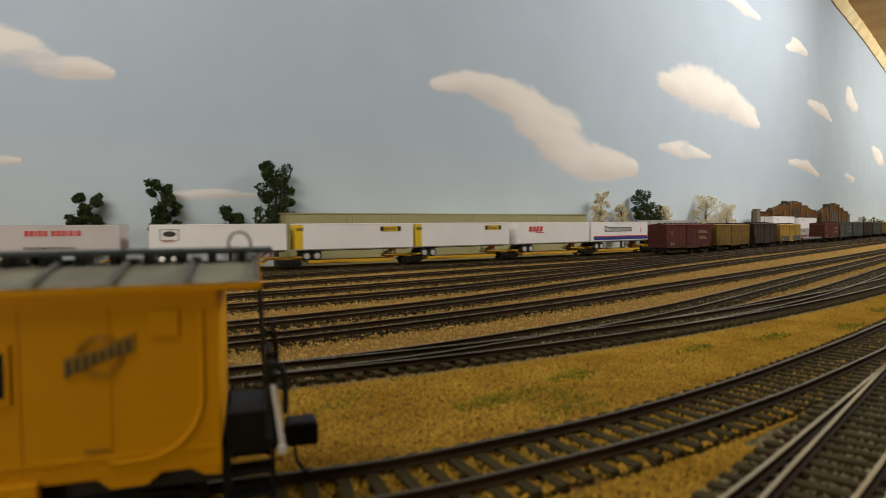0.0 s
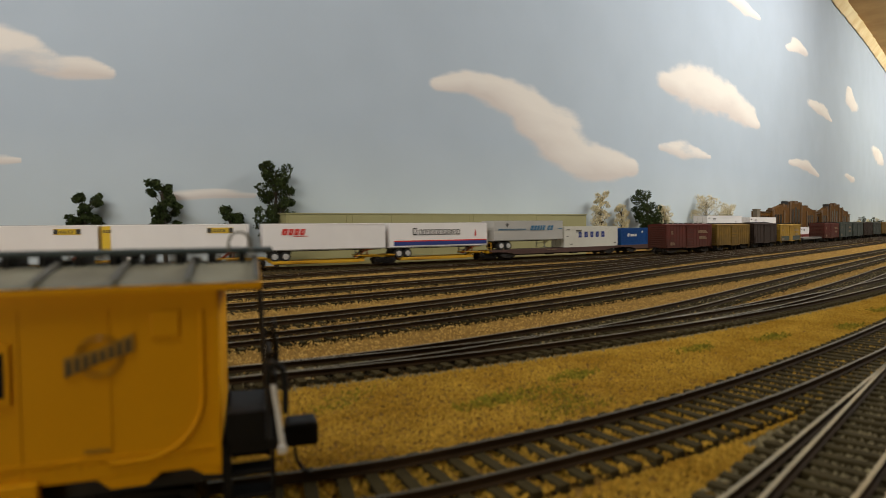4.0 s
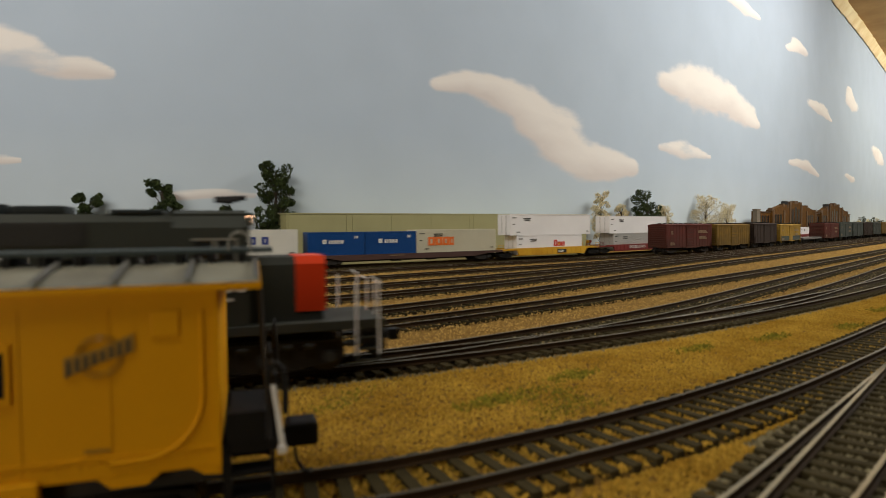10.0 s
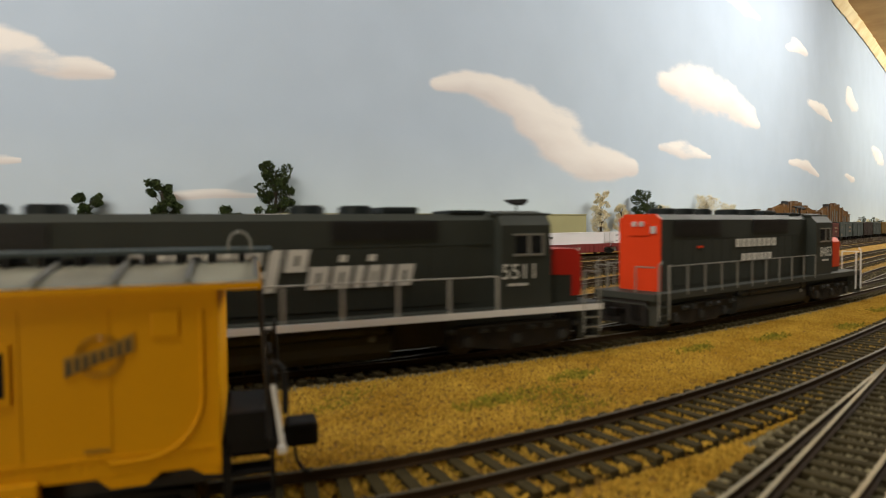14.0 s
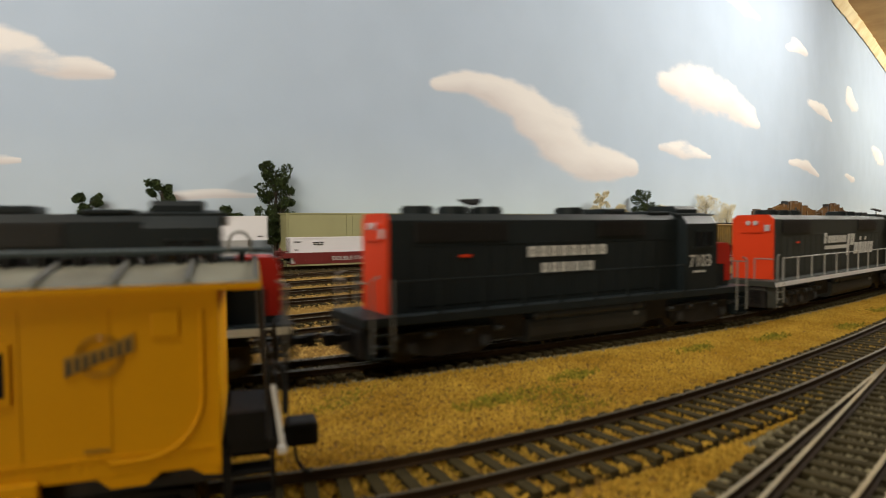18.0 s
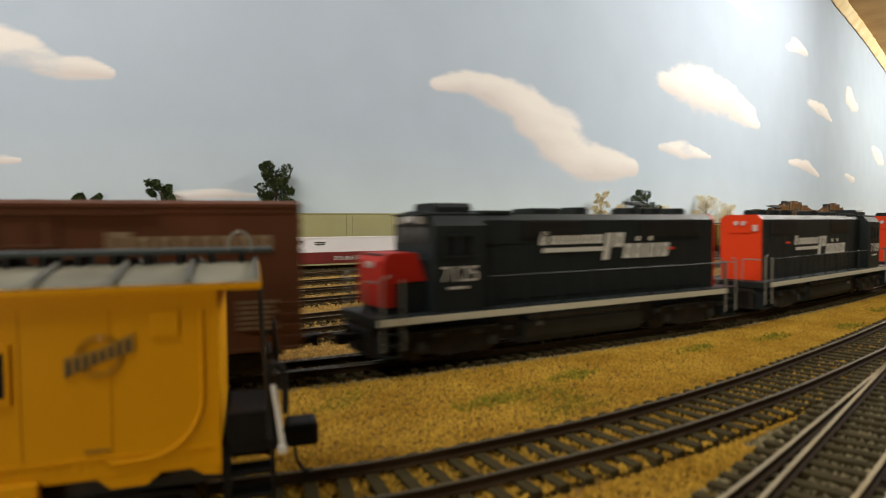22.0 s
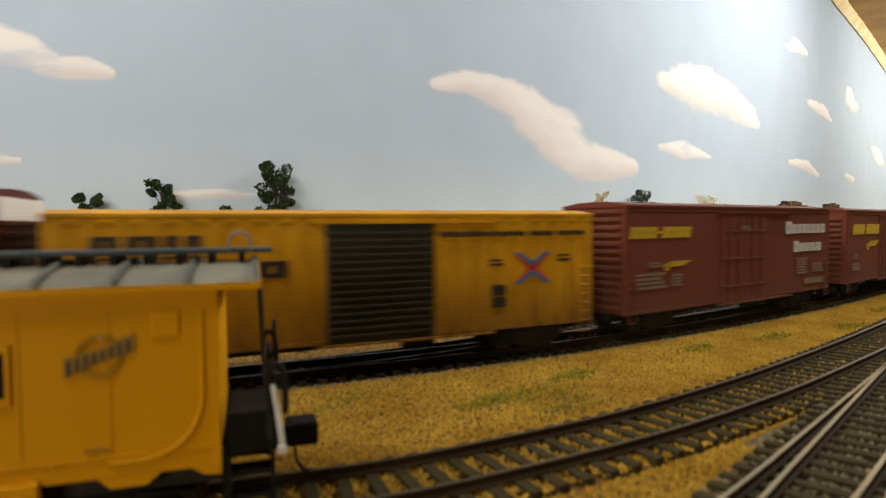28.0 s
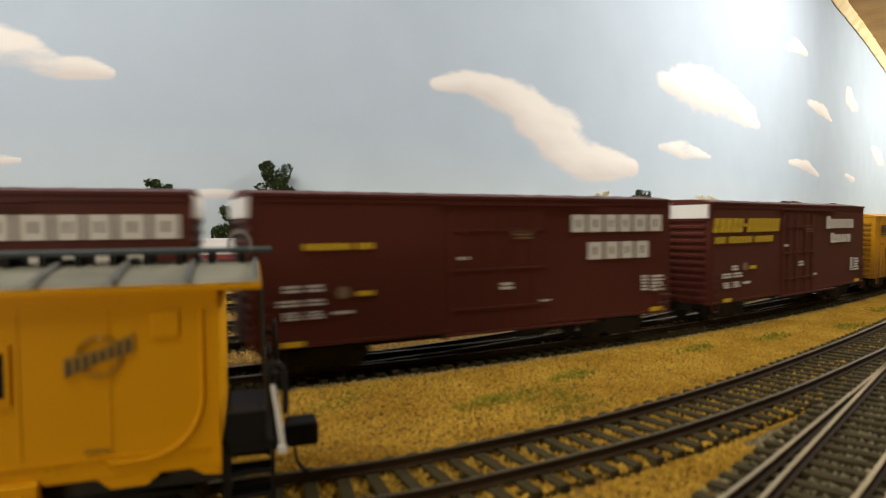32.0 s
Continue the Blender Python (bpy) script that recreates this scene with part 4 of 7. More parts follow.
def locomotive(label, number, six, paint, facing=1, stripe=None, speed=None, rails=True, snoot=False, gap=10.0, text=None, num=None, half=None):
    """A hood diesel. The long hood lies towards -x; facing -1 turns the unit round and puts the marks on the other side."""
    root = thing("diesel_locomotive", label, "locomotive", "locomotives at the head of the train")
    L = half if half else 115.0 if six else 103.5
    f = facing
    side = -1 * 1  # the side that carries the marks faces -y

    def bx(bm, x0, x1, y0, y1, z0, z1, bev=0.0):
        a, b = sorted((x0 * f, x1 * f))
        cube(bm, a, b, y0, y1, z0, z1, bev)

    def px(bm, pts, y0, y1):
        prism_y(bm, [(x * f, z) for x, z in pts], y0, y1)

    deck = 18.0
    nose = L - gap
    cab1 = nose - (24 if snoot else 17)
    cab0 = cab1 - 22
    rear = -L + (12 if six else 11)
    # walkway frame
    bm = bmesh.new()
    bx(bm, -L, L, -17.3, 17.3, deck - 3.2, deck, 0.3)
    bx(bm, -L + 20, L - 20, -9, 9, 10, deck - 3.2)
    part("walkway", bm, paint, root)
    if stripe:
        bm = bmesh.new()
        back = -L + (1 if six else 9)
        bx(bm, back, L - 1, -17.8, -17.3, deck - 3.0, deck - 0.6)
        bx(bm, back, L - 1, 17.3, 17.8, deck - 3.0, deck - 0.6)
        part("sill_stripe", bm, stripe, root, "pale stripe along the frame")
    # long hood with chamfered roof and door seams
    bm = bmesh.new()
    hood = [(-11.2, deck), (11.2, deck), (11.2, 51.5), (8.6, 54), (-8.6, 54), (-11.2, 51.5)]
    a, b = sorted(((rear + 0.9) * f, cab0 * f))
    prism_x(bm, hood, a, b)
    lh = part("long_hood", bm, paint, root)
    bm = bmesh.new()
    cube(bm, -4.0, 4.0, -11.45, 11.45, deck + 2, 41.8, 0.15)
    leaf = finish("hood_door", bm, paint)
    x = rear + 14
    while x < cab0 - 8:
        share("hood_door", leaf, lh, (x * f, 0, 0))
        x += 8.5
    bm = bmesh.new()
    bx(bm, rear + 10, cab0 - 2, -11.6, 11.6, 42.2, 42.8)
    part("hood_rail", bm, paint, lh)
    # painted hood end
    bm = bmesh.new()
    a, b = sorted(((rear) * f, (rear + 0.9) * f))
    prism_x(bm, [(-11.4, deck), (11.4, deck), (11.4, 51.8), (8.7, 54.2), (-8.7, 54.2), (-11.4, 51.8)], a, b)
    bx(bm, rear - 0.8, rear, -6, 6, 44, 50, 0.3)
    part("hood_end", bm, SCARLET, root, "bright scarlet hood end")
    for sy in (-1, 1):
        bm = bmesh.new()
        rod(bm, ((rear - 0.4) * f, sy * 2, 49.5), ((rear - 1.6) * f, sy * 2, 49.5), 1.3, 12)
        part("rear_light", bm, HUB, root)
    bm = bmesh.new()
    bx(bm, rear - 1.0, rear - 0.1, -9.5, -6.8, 45, 48.5, 0.1)
    part("marker_light", bm, HUB, root)
    # radiator grilles
    for g0, g1, z0, z1 in ((rear + 11, rear + 52, 43.5, 51), (cab0 - (64 if six else 52), cab0 - (24 if six else 22), 44.5, 51.5)):
        for sy in (-1, 1):
            bm = bmesh.new()
            ya, yb = sorted((sy * 11.2, sy * 11.7))
            bx(bm, g0, g1, ya, yb, z0, z1)
            z = z0 + 0.5
            while z < z1 - 0.5:
                bx(bm, g0 + 0.6, g1 - 0.6, ya - (0.3 if sy < 0 else 0), yb + (0.3 if sy > 0 else 0), z, z + 0.35)
                z += 0.9
            part("grille", bm, GRILLE, root)
    # roof fans, exhaust and cooling boxes
    fans = [rear + 18, rear + 34, rear + 50] + ([cab0 - 70, cab0 - 52] if six else [cab0 - 58])
    for x in fans:
        bm = bmesh.new()
        rod(bm, (x * f, 0, 53.8), (x * f, 0, 56.4), 6.4, 20)
        rod(bm, (x * f, 0, 56.4), (x * f, 0, 56.9), 5.6, 20)
        fan = part("roof_fan", bm, LOCODARK, root)
        bm = bmesh.new()
        for k in range(6):
            an = k * math.pi / 6
            rod(bm, (x * f - 5.4 * math.cos(an), -5.4 * math.sin(an), 57.0), (x * f + 5.4 * math.cos(an), 5.4 * math.sin(an), 57.0), 0.2, 4)
        part("fan_grille", bm, GRILLE, fan)
    bm = bmesh.new()
    bx(bm, cab0 - 44, cab0 - 30, -7.5, 7.5, 53.8, 56.6, 0.8)
    bx(bm, cab0 - 18, cab0 - 3, -9.5, 9.5, 53.8, 55.4, 0.6)
    part("exhaust_housing", bm, LOCODARK, root)
    bm = bmesh.new()
    hx = (rear + 42 if not six else cab1 - 6)
    for d in (-2.2, 0, 2.2):
        rod(bm, ((hx - 4) * f, d, 59 + 0.3 * d), ((hx + 4 + d) * f, d, 59 + 0.3 * d), 0.5, 6, 1.0)
    rod(bm, (hx * f, 0, 53.8), (hx * f, 0, 58.8), 0.4, 6)
    part("air_horn", bm, BLACK, root)
    # cab
    bm = bmesh.new()
    a, b = sorted((cab0 * f, cab1 * f))
    prism_x(bm, [(-16.6, deck), (16.6, deck), (16.6, 49.5), (13.0, 53.8), (6, 55.2), (-6, 55.2), (-13.0, 53.8), (-16.6, 49.5)], a, b)
    bx(bm, cab0 - 1, cab1 + 2.2, -13.5, 13.5, 53.3, 54.2, 0.3)
    cab = part("cab", bm, paint, root)
    if not six:
        bm = bmesh.new()
        a, b = sorted(((cab0 + 1.5) * f, (cab1 - 5) * f))
        prism_x(bm, [(-9, 54.6), (9, 54.6), (9, 56.6), (7.4, 58.2), (-7.4, 58.2), (-9, 56.6)], a, b)
        part("roof_cooler", bm, paint, cab)
    for sy in (-1, 1):
        for k in range(2):
            bm = bmesh.new()
            wx = cab0 + 6.2 + k * 6.4
            ya, yb = sorted((sy * 16.5, sy * 16.9))
            bx(bm, wx, wx + 5.2, ya, yb, 38.5, 45.5, 0.1)
            part("window", bm, GLASS, cab)
        bm = bmesh.new()
        ya, yb = sorted((sy * 16.6, sy * 17.2))
        for x0, x1, z0, z1 in ((cab0 + 5.2, cab0 + 18.8, 37.6, 38.5), (cab0 + 5.2, cab0 + 18.8, 45.5, 46.3), (cab0 + 11.4, cab0 + 12.6, 38.5, 45.5), (cab0 + 17.8, cab0 + 18.8, 38.5, 45.5)):
            bx(bm, x0, x1, ya, yb, z0, z1)
        part("window_frame", bm, RAILGREY if six else paint, cab)
    bm = bmesh.new()
    for y in (-9.5, -3.4, 3.4, 9.5):
        bx(bm, cab1, cab1 + 0.35, y - 2.4, y + 2.4, 43.0, 49.0)
    part("windscreen", bm, GLASS, cab)
    bm = bmesh.new()
    for y in (-8.0, 8.0):
        bx(bm, cab1 + 0.2, cab1 + 2.0, y - 3.2, y + 3.2, 50.2, 53.0, 0.2)
    part("number_board", bm, RAILGREY, cab)
    # nose
    bm = bmesh.new()
    zt = 39.5
    a, b = sorted((cab1 * f, nose * f))
    prism_x(bm, [(-11.0, deck), (11.0, deck), (11.0, zt - 2.5), (8.8, zt), (-8.8, zt), (-11.0, zt - 2.5)], a, b)
    nz = part("short_hood", bm, paint, root)
    bm = bmesh.new()
    if snoot:
        a, b = sorted(((nose - 9) * f, (nose + 1.0) * f))
        prism_x(bm, [(-11.3, deck + 3), (11.3, deck + 3), (11.3, zt - 2.4), (9.0, zt + 0.3), (-9.0, zt + 0.3), (-11.3, zt - 2.4)], a, b)
    else:
        # painted front with a wing that sweeps back along each side
        front = nose + 1.0
        px(bm, [(front, deck + 2.5), (front, zt - 2.6), (front - 1.2, zt - 0.4), (front - 3, zt + 0.3), (cab1 + 4.5, zt + 0.3), (cab1 + 0.8, 29.5), (front - 4.5, 29.0), (front - 4.5, deck + 2.5)], -11.3, 11.3)
    part("nose_panel", bm, SCARLET if six and not stripe else DARKRED, nz, "red painted nose")
    for sy in (-1, 1):
        for hx0, hx1, hz in ((nose + 0.9, nose + 1.7, zt - 4), (cab1 + 0.5, cab1 + 2.4, 52.0)):
            bm = bmesh.new()
            rod(bm, (hx0 * f, sy * 1.8, hz), (hx1 * f, sy * 1.8, hz), 1.28, 12)
            part("headlight", bm, LAMPGLOW if number == "8483" else HUB, root, "lit headlight" if number == "8483" else "")
    # tank, trucks and pilots
    bm = bmesh.new()
    tk = 38 if six else 33 if L > 95 else 30
    tank = [(-11.0, 1.8), (11.0, 1.8), (13.2, 2.8), (14.4, 5.0), (14.8, 8.0), (14.6, 10.4), (13.6, 11.6), (-13.6, 11.6), (-14.6, 10.4), (-14.8, 8.0), (-14.4, 5.0), (-13.2, 2.8)]
    prism_x(bm, tank, -tk, tk)
    for e in (-tk - 0.5, tk - 0.3):
        prism_x(bm, [(y * 0.97, z * 0.97 + 0.2) for y, z in tank], e, e + 0.8)
    tank_ob = part("fuel_tank", bm, TANKGREY, root)
    for sy in (-1, 1):
        bm = bmesh.new()
        n = 14
        rod(bm, (-tk + 3, sy * 14.3, 13.0), (tk - 3, sy * 14.3, 13.0), 1.75, n)
        for sx in (-1, 1):
            rod(bm, (sx * (tk - 3), sy * 14.3, 13.0), (sx * (tk - 1.8), sy * 14.3, 13.0), 1.75, n, 0.9)
        part("air_reservoir", bm, TANKGREY, root, smooth=False)
        for x in (-tk + 9, tk - 9):
            bm = bmesh.new()
            cube(bm, x - 0.5, x + 0.5, *sorted((sy * 12.2, sy * 16.2)), 11.2, 14.9, 0.1)
            part("reservoir_strap", bm, UNDER, tank_ob)
        bm = bmesh.new()
        rod(bm, ((tk - 7) * f, sy * 14.2, 9.6), ((tk - 7) * f, sy * 15.6, 10.2), 1.0, 10)
        part("filler_cap", bm, RAILGREY, tank_ob)
    # black filler added between tank and trucks, where only shade shows
    for sx in (-1, 1):
        bm = bmesh.new()
        far_end = min(tk + 22, L - (40 if six else 34) - (21 if six else 15.5) - 6)
        cube(bm, *sorted((sx * (tk + 1.5), sx * far_end)), -12.5, 12.5, 5.0, 14.6, 0.4)
        part("gap_filler", bm, UNDER, root)
    tx = L - (40 if six else 34)
    for x in (-tx, tx):
        bogie(root, x, 3 if six else 2, 42 if six else 31, UNDER, 14.5, 11.6)
    for sx in (-1, 1):
        bm = bmesh.new()
        x = sx * L
        # pilot in near-black: shade low at the loco's ends is put into its colour
        cube(bm, *sorted((x - sx * 0.6, x - sx * 2.6)), -12.2, 12.2, 3.2, deck - 3.4, 0.3)
        pi = part("pilot", bm, UNDER, root)
        for sy in (-1, 1):
            for z in (3.6, 7.6, 11.6):
                bm = bmesh.new()
                cube(bm, *sorted((x - sx * 2.9, x - sx * 9.3)), *sorted((sy * 13, sy * 17.4)), z, z + 0.7)
                part("step", bm, RAILGREY if stripe is WHITEPAINT else paint, pi)
            for d in (2.2, 9.4):
                bm = bmesh.new()
                cube(bm, *sorted((x - sx * d, x - sx * (d + 0.6))), *sorted((sy * 12.6, sy * 17.2)), 3.6, deck - 3.3)
                part("step_side", bm, paint, pi)
            for k in range(3):
                bm = bmesh.new()
                hy = sy * (5.4 + 1.9 * k)
                pipe(bm, [(x + sx * 0.1, hy, 13.0), (x + sx * 1.3, hy, 11.6), (x + sx * 1.5, hy + sy * 0.4, 8.0 - 0.5 * k), (x + sx * 1.0, hy + sy * 0.9, 5.6)], 0.42, 6)
                part("air_hose", bm, BLACK, pi)
        bm = bmesh.new()
        pipe(bm, [(x + sx * 0.9, -15.5, 11.0), (x + sx * 0.9, -13, 13.2), (x + sx * 0.9, 13, 13.2), (x + sx * 0.9, 15.5, 11.0)], 0.3, 5)
        part("uncoupling_lever", bm, paint, pi)
        bm = bmesh.new()
        for sy in (-1, 1):
            pipe(bm, [(x - sx * 2.5, sy * 17.5, 6), (x - sx * 2.5, sy * 17.5, deck + 13), (x - sx * 5, sy * 17.2, deck + 14.5)], 0.42, 6)
            pipe(bm, [(x - sx * 10.2, sy * 17.5, 6), (x - sx * 10.2, sy * 17.5, deck + 13)], 0.42, 6)
        pipe(bm, [(x - sx * 1.2, -16, deck + 12), (x - sx * 1.2, -6, deck + 12), (x - sx * 1.2, -6, deck)], 0.35, 6)
        pipe(bm, [(x - sx * 1.2, 16, deck + 12), (x - sx * 1.2, 6, deck + 12), (x - sx * 1.2, 6, deck)], 0.35, 6)
        part("step_rail", bm, GRABWHITE if number == "8483" and sx * f > 0 else RAILGREY, root, "light step handrails")
        coupler(root, x, sx)
    post_mat = RAILLIGHT if stripe is WHITEPAINT else RAILGREY if rails else paint
    for sy in (-1, 1):
        bm = bmesh.new()
        x0, x1 = (-L + 10.5), cab0 - 2
        pipe(bm, [(x0 * f, sy * 17.2, deck + 12.2), (x1 * f, sy * 17.2, deck + 12.2)], 0.3, 5)
        n = 10 if six else 8
        for k in range(n + 1):
            x = x0 + (x1 - x0) * k / n
            cube(bm, x * f - 0.55, x * f + 0.55, sy * 17.2 - 0.25, sy * 17.2 + 0.25, deck - 1.5, deck + 12.2)
        part("handrail", bm, post_mat, root)
    # marks on the side that is seen
    y = -11.75
    if speed:
        # swept name: a small row over a bar, a tall stem, then a lower row
        x0, x1, x2, z = speed
        k = (x2 - x0) / 93.0
        letters(root, LETTER, y, (x0, x0 + 5.4 * k, z + 8.6 * k, 6.6 * k, [.8], 0.2), (x1 + 5.2 * k, x1 + 14.0 * k, z + 6.6 * k, 7.6 * k, [1.0], 0.2))
        letters(root, LETTER, y, (x0 + 6.4 * k, x1 - 1.5 * k, z + 8.8 * k, 4.6 * k, [.66, .62, .5, .62, .62, .46, .62], 0.2),
                (x1 + 12.5 * k, x2, z + 0.4 * k, 7.8 * k, [.66, .60, .30, .44, .30, .60], 0.2), gap=0.15)
        shapes = [[(x0 + 1.5, z + 4.9 * k), (x1 - 1.5, z + 4.9 * k), (x1 - 1.0, z + 7.1 * k), (x0 + 2.0, z + 7.1 * k)],
                  [(x1 - 2.0, z), (x1 + 2.0 * k, z), (x1 + 5.0 * k, z + 14.2 * k), (x1 + 1.0 * k, z + 14.2 * k)]]
        for d in (0.46, 0.66):
            q = x1 + (x2 - x1) * d
            shapes.append([(q, z + 9.6 * k), (q + 2.6 * k, z + 9.6 * k), (q + 3.2 * k, z + 12.0 * k), (q + 0.6 * k, z + 12.0 * k)])
        for name, pts in zip(("name_bar", "name_stem", "name_dot", "name_dot"), shapes):
            bm = bmesh.new()
            prism_y(bm, pts, y - 0.2, y)
            part(name, bm, LETTER, root)
    else:
        a0, a1, za, b0, b1, zb = text
        letters(root, LETTER, y, (a0, a1, za, 4.3, [.8, .78, .76, .74, .76, .72, .76, .78], 0), (b0, b1, zb, 4.0, [.72, .74, .70, .32, .66, .32, .70], 0))
    nx = num if num is not None else cab0 + 3.5
    words("cab_number", number, 6.0, LETTER, root, nx, -16.75, 29.0, "white cab number")
    bm = bmesh.new()
    bars(bm, nx + 3, 26.2, 1.0, [.8] * 8, -16.7, 0.3)
    part("data_lettering", bm, LETTER, root)
    bm = bmesh.new()
    bx(bm, rear + 30, rear + 35, -11.9, -11.6, 37.5, 38.6)
    part("red_mark", bm, SCARLET, root, "small red mark")
    return root


# the passing train: (car, place of its middle along the main line at 16 s)
HI = {"leaves": 2, "door": (-21, 22), "door_ribs": 3, "post": 400.0}
HI_WHITE = {**HI, "white_end": True}
TRAIN = [
    (locomotive("dark grey six-axle diesel with scarlet hood end and nose", "8483", True, LOCOGREY, snoot=True, gap=20.4, text=(-35.4, 7.4, 37.0, -29.6, 2.4, 29.4), num=52.0, half=113.0), 490.4),
    (locomotive("dark grey six-axle diesel with white slanted road name", "5511", True, LOCOGREY, stripe=WHITEPAINT, speed=(-45.0, -3.5, 48.4, 27.6), gap=8.3, num=81.5, half=129.0), 228.2),
    (locomotive("dark slate four-axle diesel with scarlet hood end", "7103", False, LOCODARK, rails=False, gap=7.8, text=(-31.8, 11.0, 36.6, -25.0, 3.5, 30.0), num=59.6, half=105.0), -14.8),
    (locomotive("dark slate four-axle diesel with cream frame stripe", "7109", False, LOCODARK, stripe=CREAM, speed=(-49.0, -13.5, 29.0, 29.2), rails=False, gap=4.5, num=62.0, half=101.0), -239.3),
    (locomotive("dark slate four-axle diesel running cab last", "7125", False, LOCODARK, facing=-1, stripe=CREAM, speed=(-23.4, 13.2, 54.2, 34.0), rails=False, gap=6.5, num=-72.5, half=98.5), -450.2),
    (boxcar("weathered brown high boxcar with faded yellow slogan", WEATHERED, 178, 58.5, HI, letter=weathered_letters), -657.9),
    (boxcar("oxide red high boxcar with yellow road name", OXIDE, 181.5, 59.0, HI, letter=yellow_name_letters), -854.1),
    (boxcar("oxide red high boxcar with white road name", OXIDE, 187, 59.5, HI, letter=white_name_letters), -1051.6),
    (boxcar("yellow boxcar with a dark ribbed sliding door", BOXYELLOW, 188.5, 55.5, {"leaves": 1, "door": (-15.0, 24.7), "door_ribs": 15, "door_paint": DOORDARK, "post": 8.6, "post_size": (3.2, 0.5), "letter_out": 0.75, "ladder": 26}, letter=yellow_letters), -1250.7),
    (boxcar("maroon brown tall boxcar with yellow slogan", MAROON, 186, 61.5, HI_WHITE, letter=maroon_letters), -1451.5),
    (boxcar("maroon brown tall boxcar with heavy white road name", MAROON, 181, 62.0, HI_WHITE, letter=belt_letters), -1655.4),
    (boxcar("maroon brown tall boxcar with heavy white road name", MAROON, 177, 62.0, HI_WHITE, letter=belt_letters), -1849.7),
]


# ---- intermodal train at the back ----
def container(parent_group, label, paint, length, height, marks=None, ribbed=True, name="shipping_container"):
    root = thing(name, label, "container", parent_group)
    L, w = length / 2, 14.2
    bm = bmesh.new()
    if ribbed:
        # corrugated walls: one outline in plan, drawn upwards
        edge = []
        n = int((2 * L - 5) / 2.6)
        for k in range(n):
            x = -L + 2.5 + k * 2.6
            edge += [(x, -w + 0.45), (x + 0.3, -w), (x + 1.3, -w), (x + 1.6, -w + 0.45)]
        plan = [(-L, -w + 0.45)] + edge + [(L, -w + 0.45), (L, w - 0.45)] + [(x, -y) for x, y in edge[::-1]] + [(-L, w - 0.45)]
        lo = [bm.verts.new((x, y, 0.6)) for x, y in plan]
        hi = [bm.verts.new((x, y, height - 0.6)) for x, y in plan]
        bm.faces.new(hi)
        for k in range(len(plan)):
            q = (k + 1) % len(plan)
            bm.faces.new((lo[k], lo[q], hi[q], hi[k]))
    else:
        cube(bm, -L, L, -w + 0.3, w - 0.3, 0.3, height - 0.3, 0.1)
    part("body", bm, paint, root)
    for sx in (-1, 1):
        for sy in (-1, 1):
            bm = bmesh.new()
            cube(bm, *sorted((sx * (L + 0.25), sx * (L - 1.6))), *sorted((sy * (w + 0.1), sy * (w - 1.5))), 0, height)
            part("corner_post", bm, paint, root)
    for z0, z1 in ((0, 1.3), (height - 1.2, height + 0.05)):
        for sy in (-1, 1):
            bm = bmesh.new()
            cube(bm, -L, L, *sorted((sy * (w + 0.05), sy * (w - 1.2))), z0, z1)
            part("side_beam", bm, paint, root)
    bm = bmesh.new()
    for sy in (-5, 5):
        rod(bm, (L + 0.5, sy, 1.5), (L + 0.5, sy, height - 1.5), 0.3, 5)
        rod(bm, (-L - 0.5, sy, 1.5), (-L - 0.5, sy, height - 1.5), 0.3, 5)
    part("lock_rod", bm, RAILGREY, root)
    if marks:
        marks(root, L, height, -w - 0.1)
    return root


def mark_rows(name, material, rows, label, spread=0.22, stroke=0.42):
    def go(root, L, H, y):
        for fx, fz, h, widths, slant in rows:
            for x, w in cells(-L + fx * 2 * L, h, widths, spread):
                bm = bmesh.new()
                block(bm, x, w, fz * H, h, y, slant, stroke)
                part(name, bm, material, root, label)
    return go


def both(*fs):
    def go(root, L, H, y):
        for f in fs:
            f(root, L, H, y)
    return go


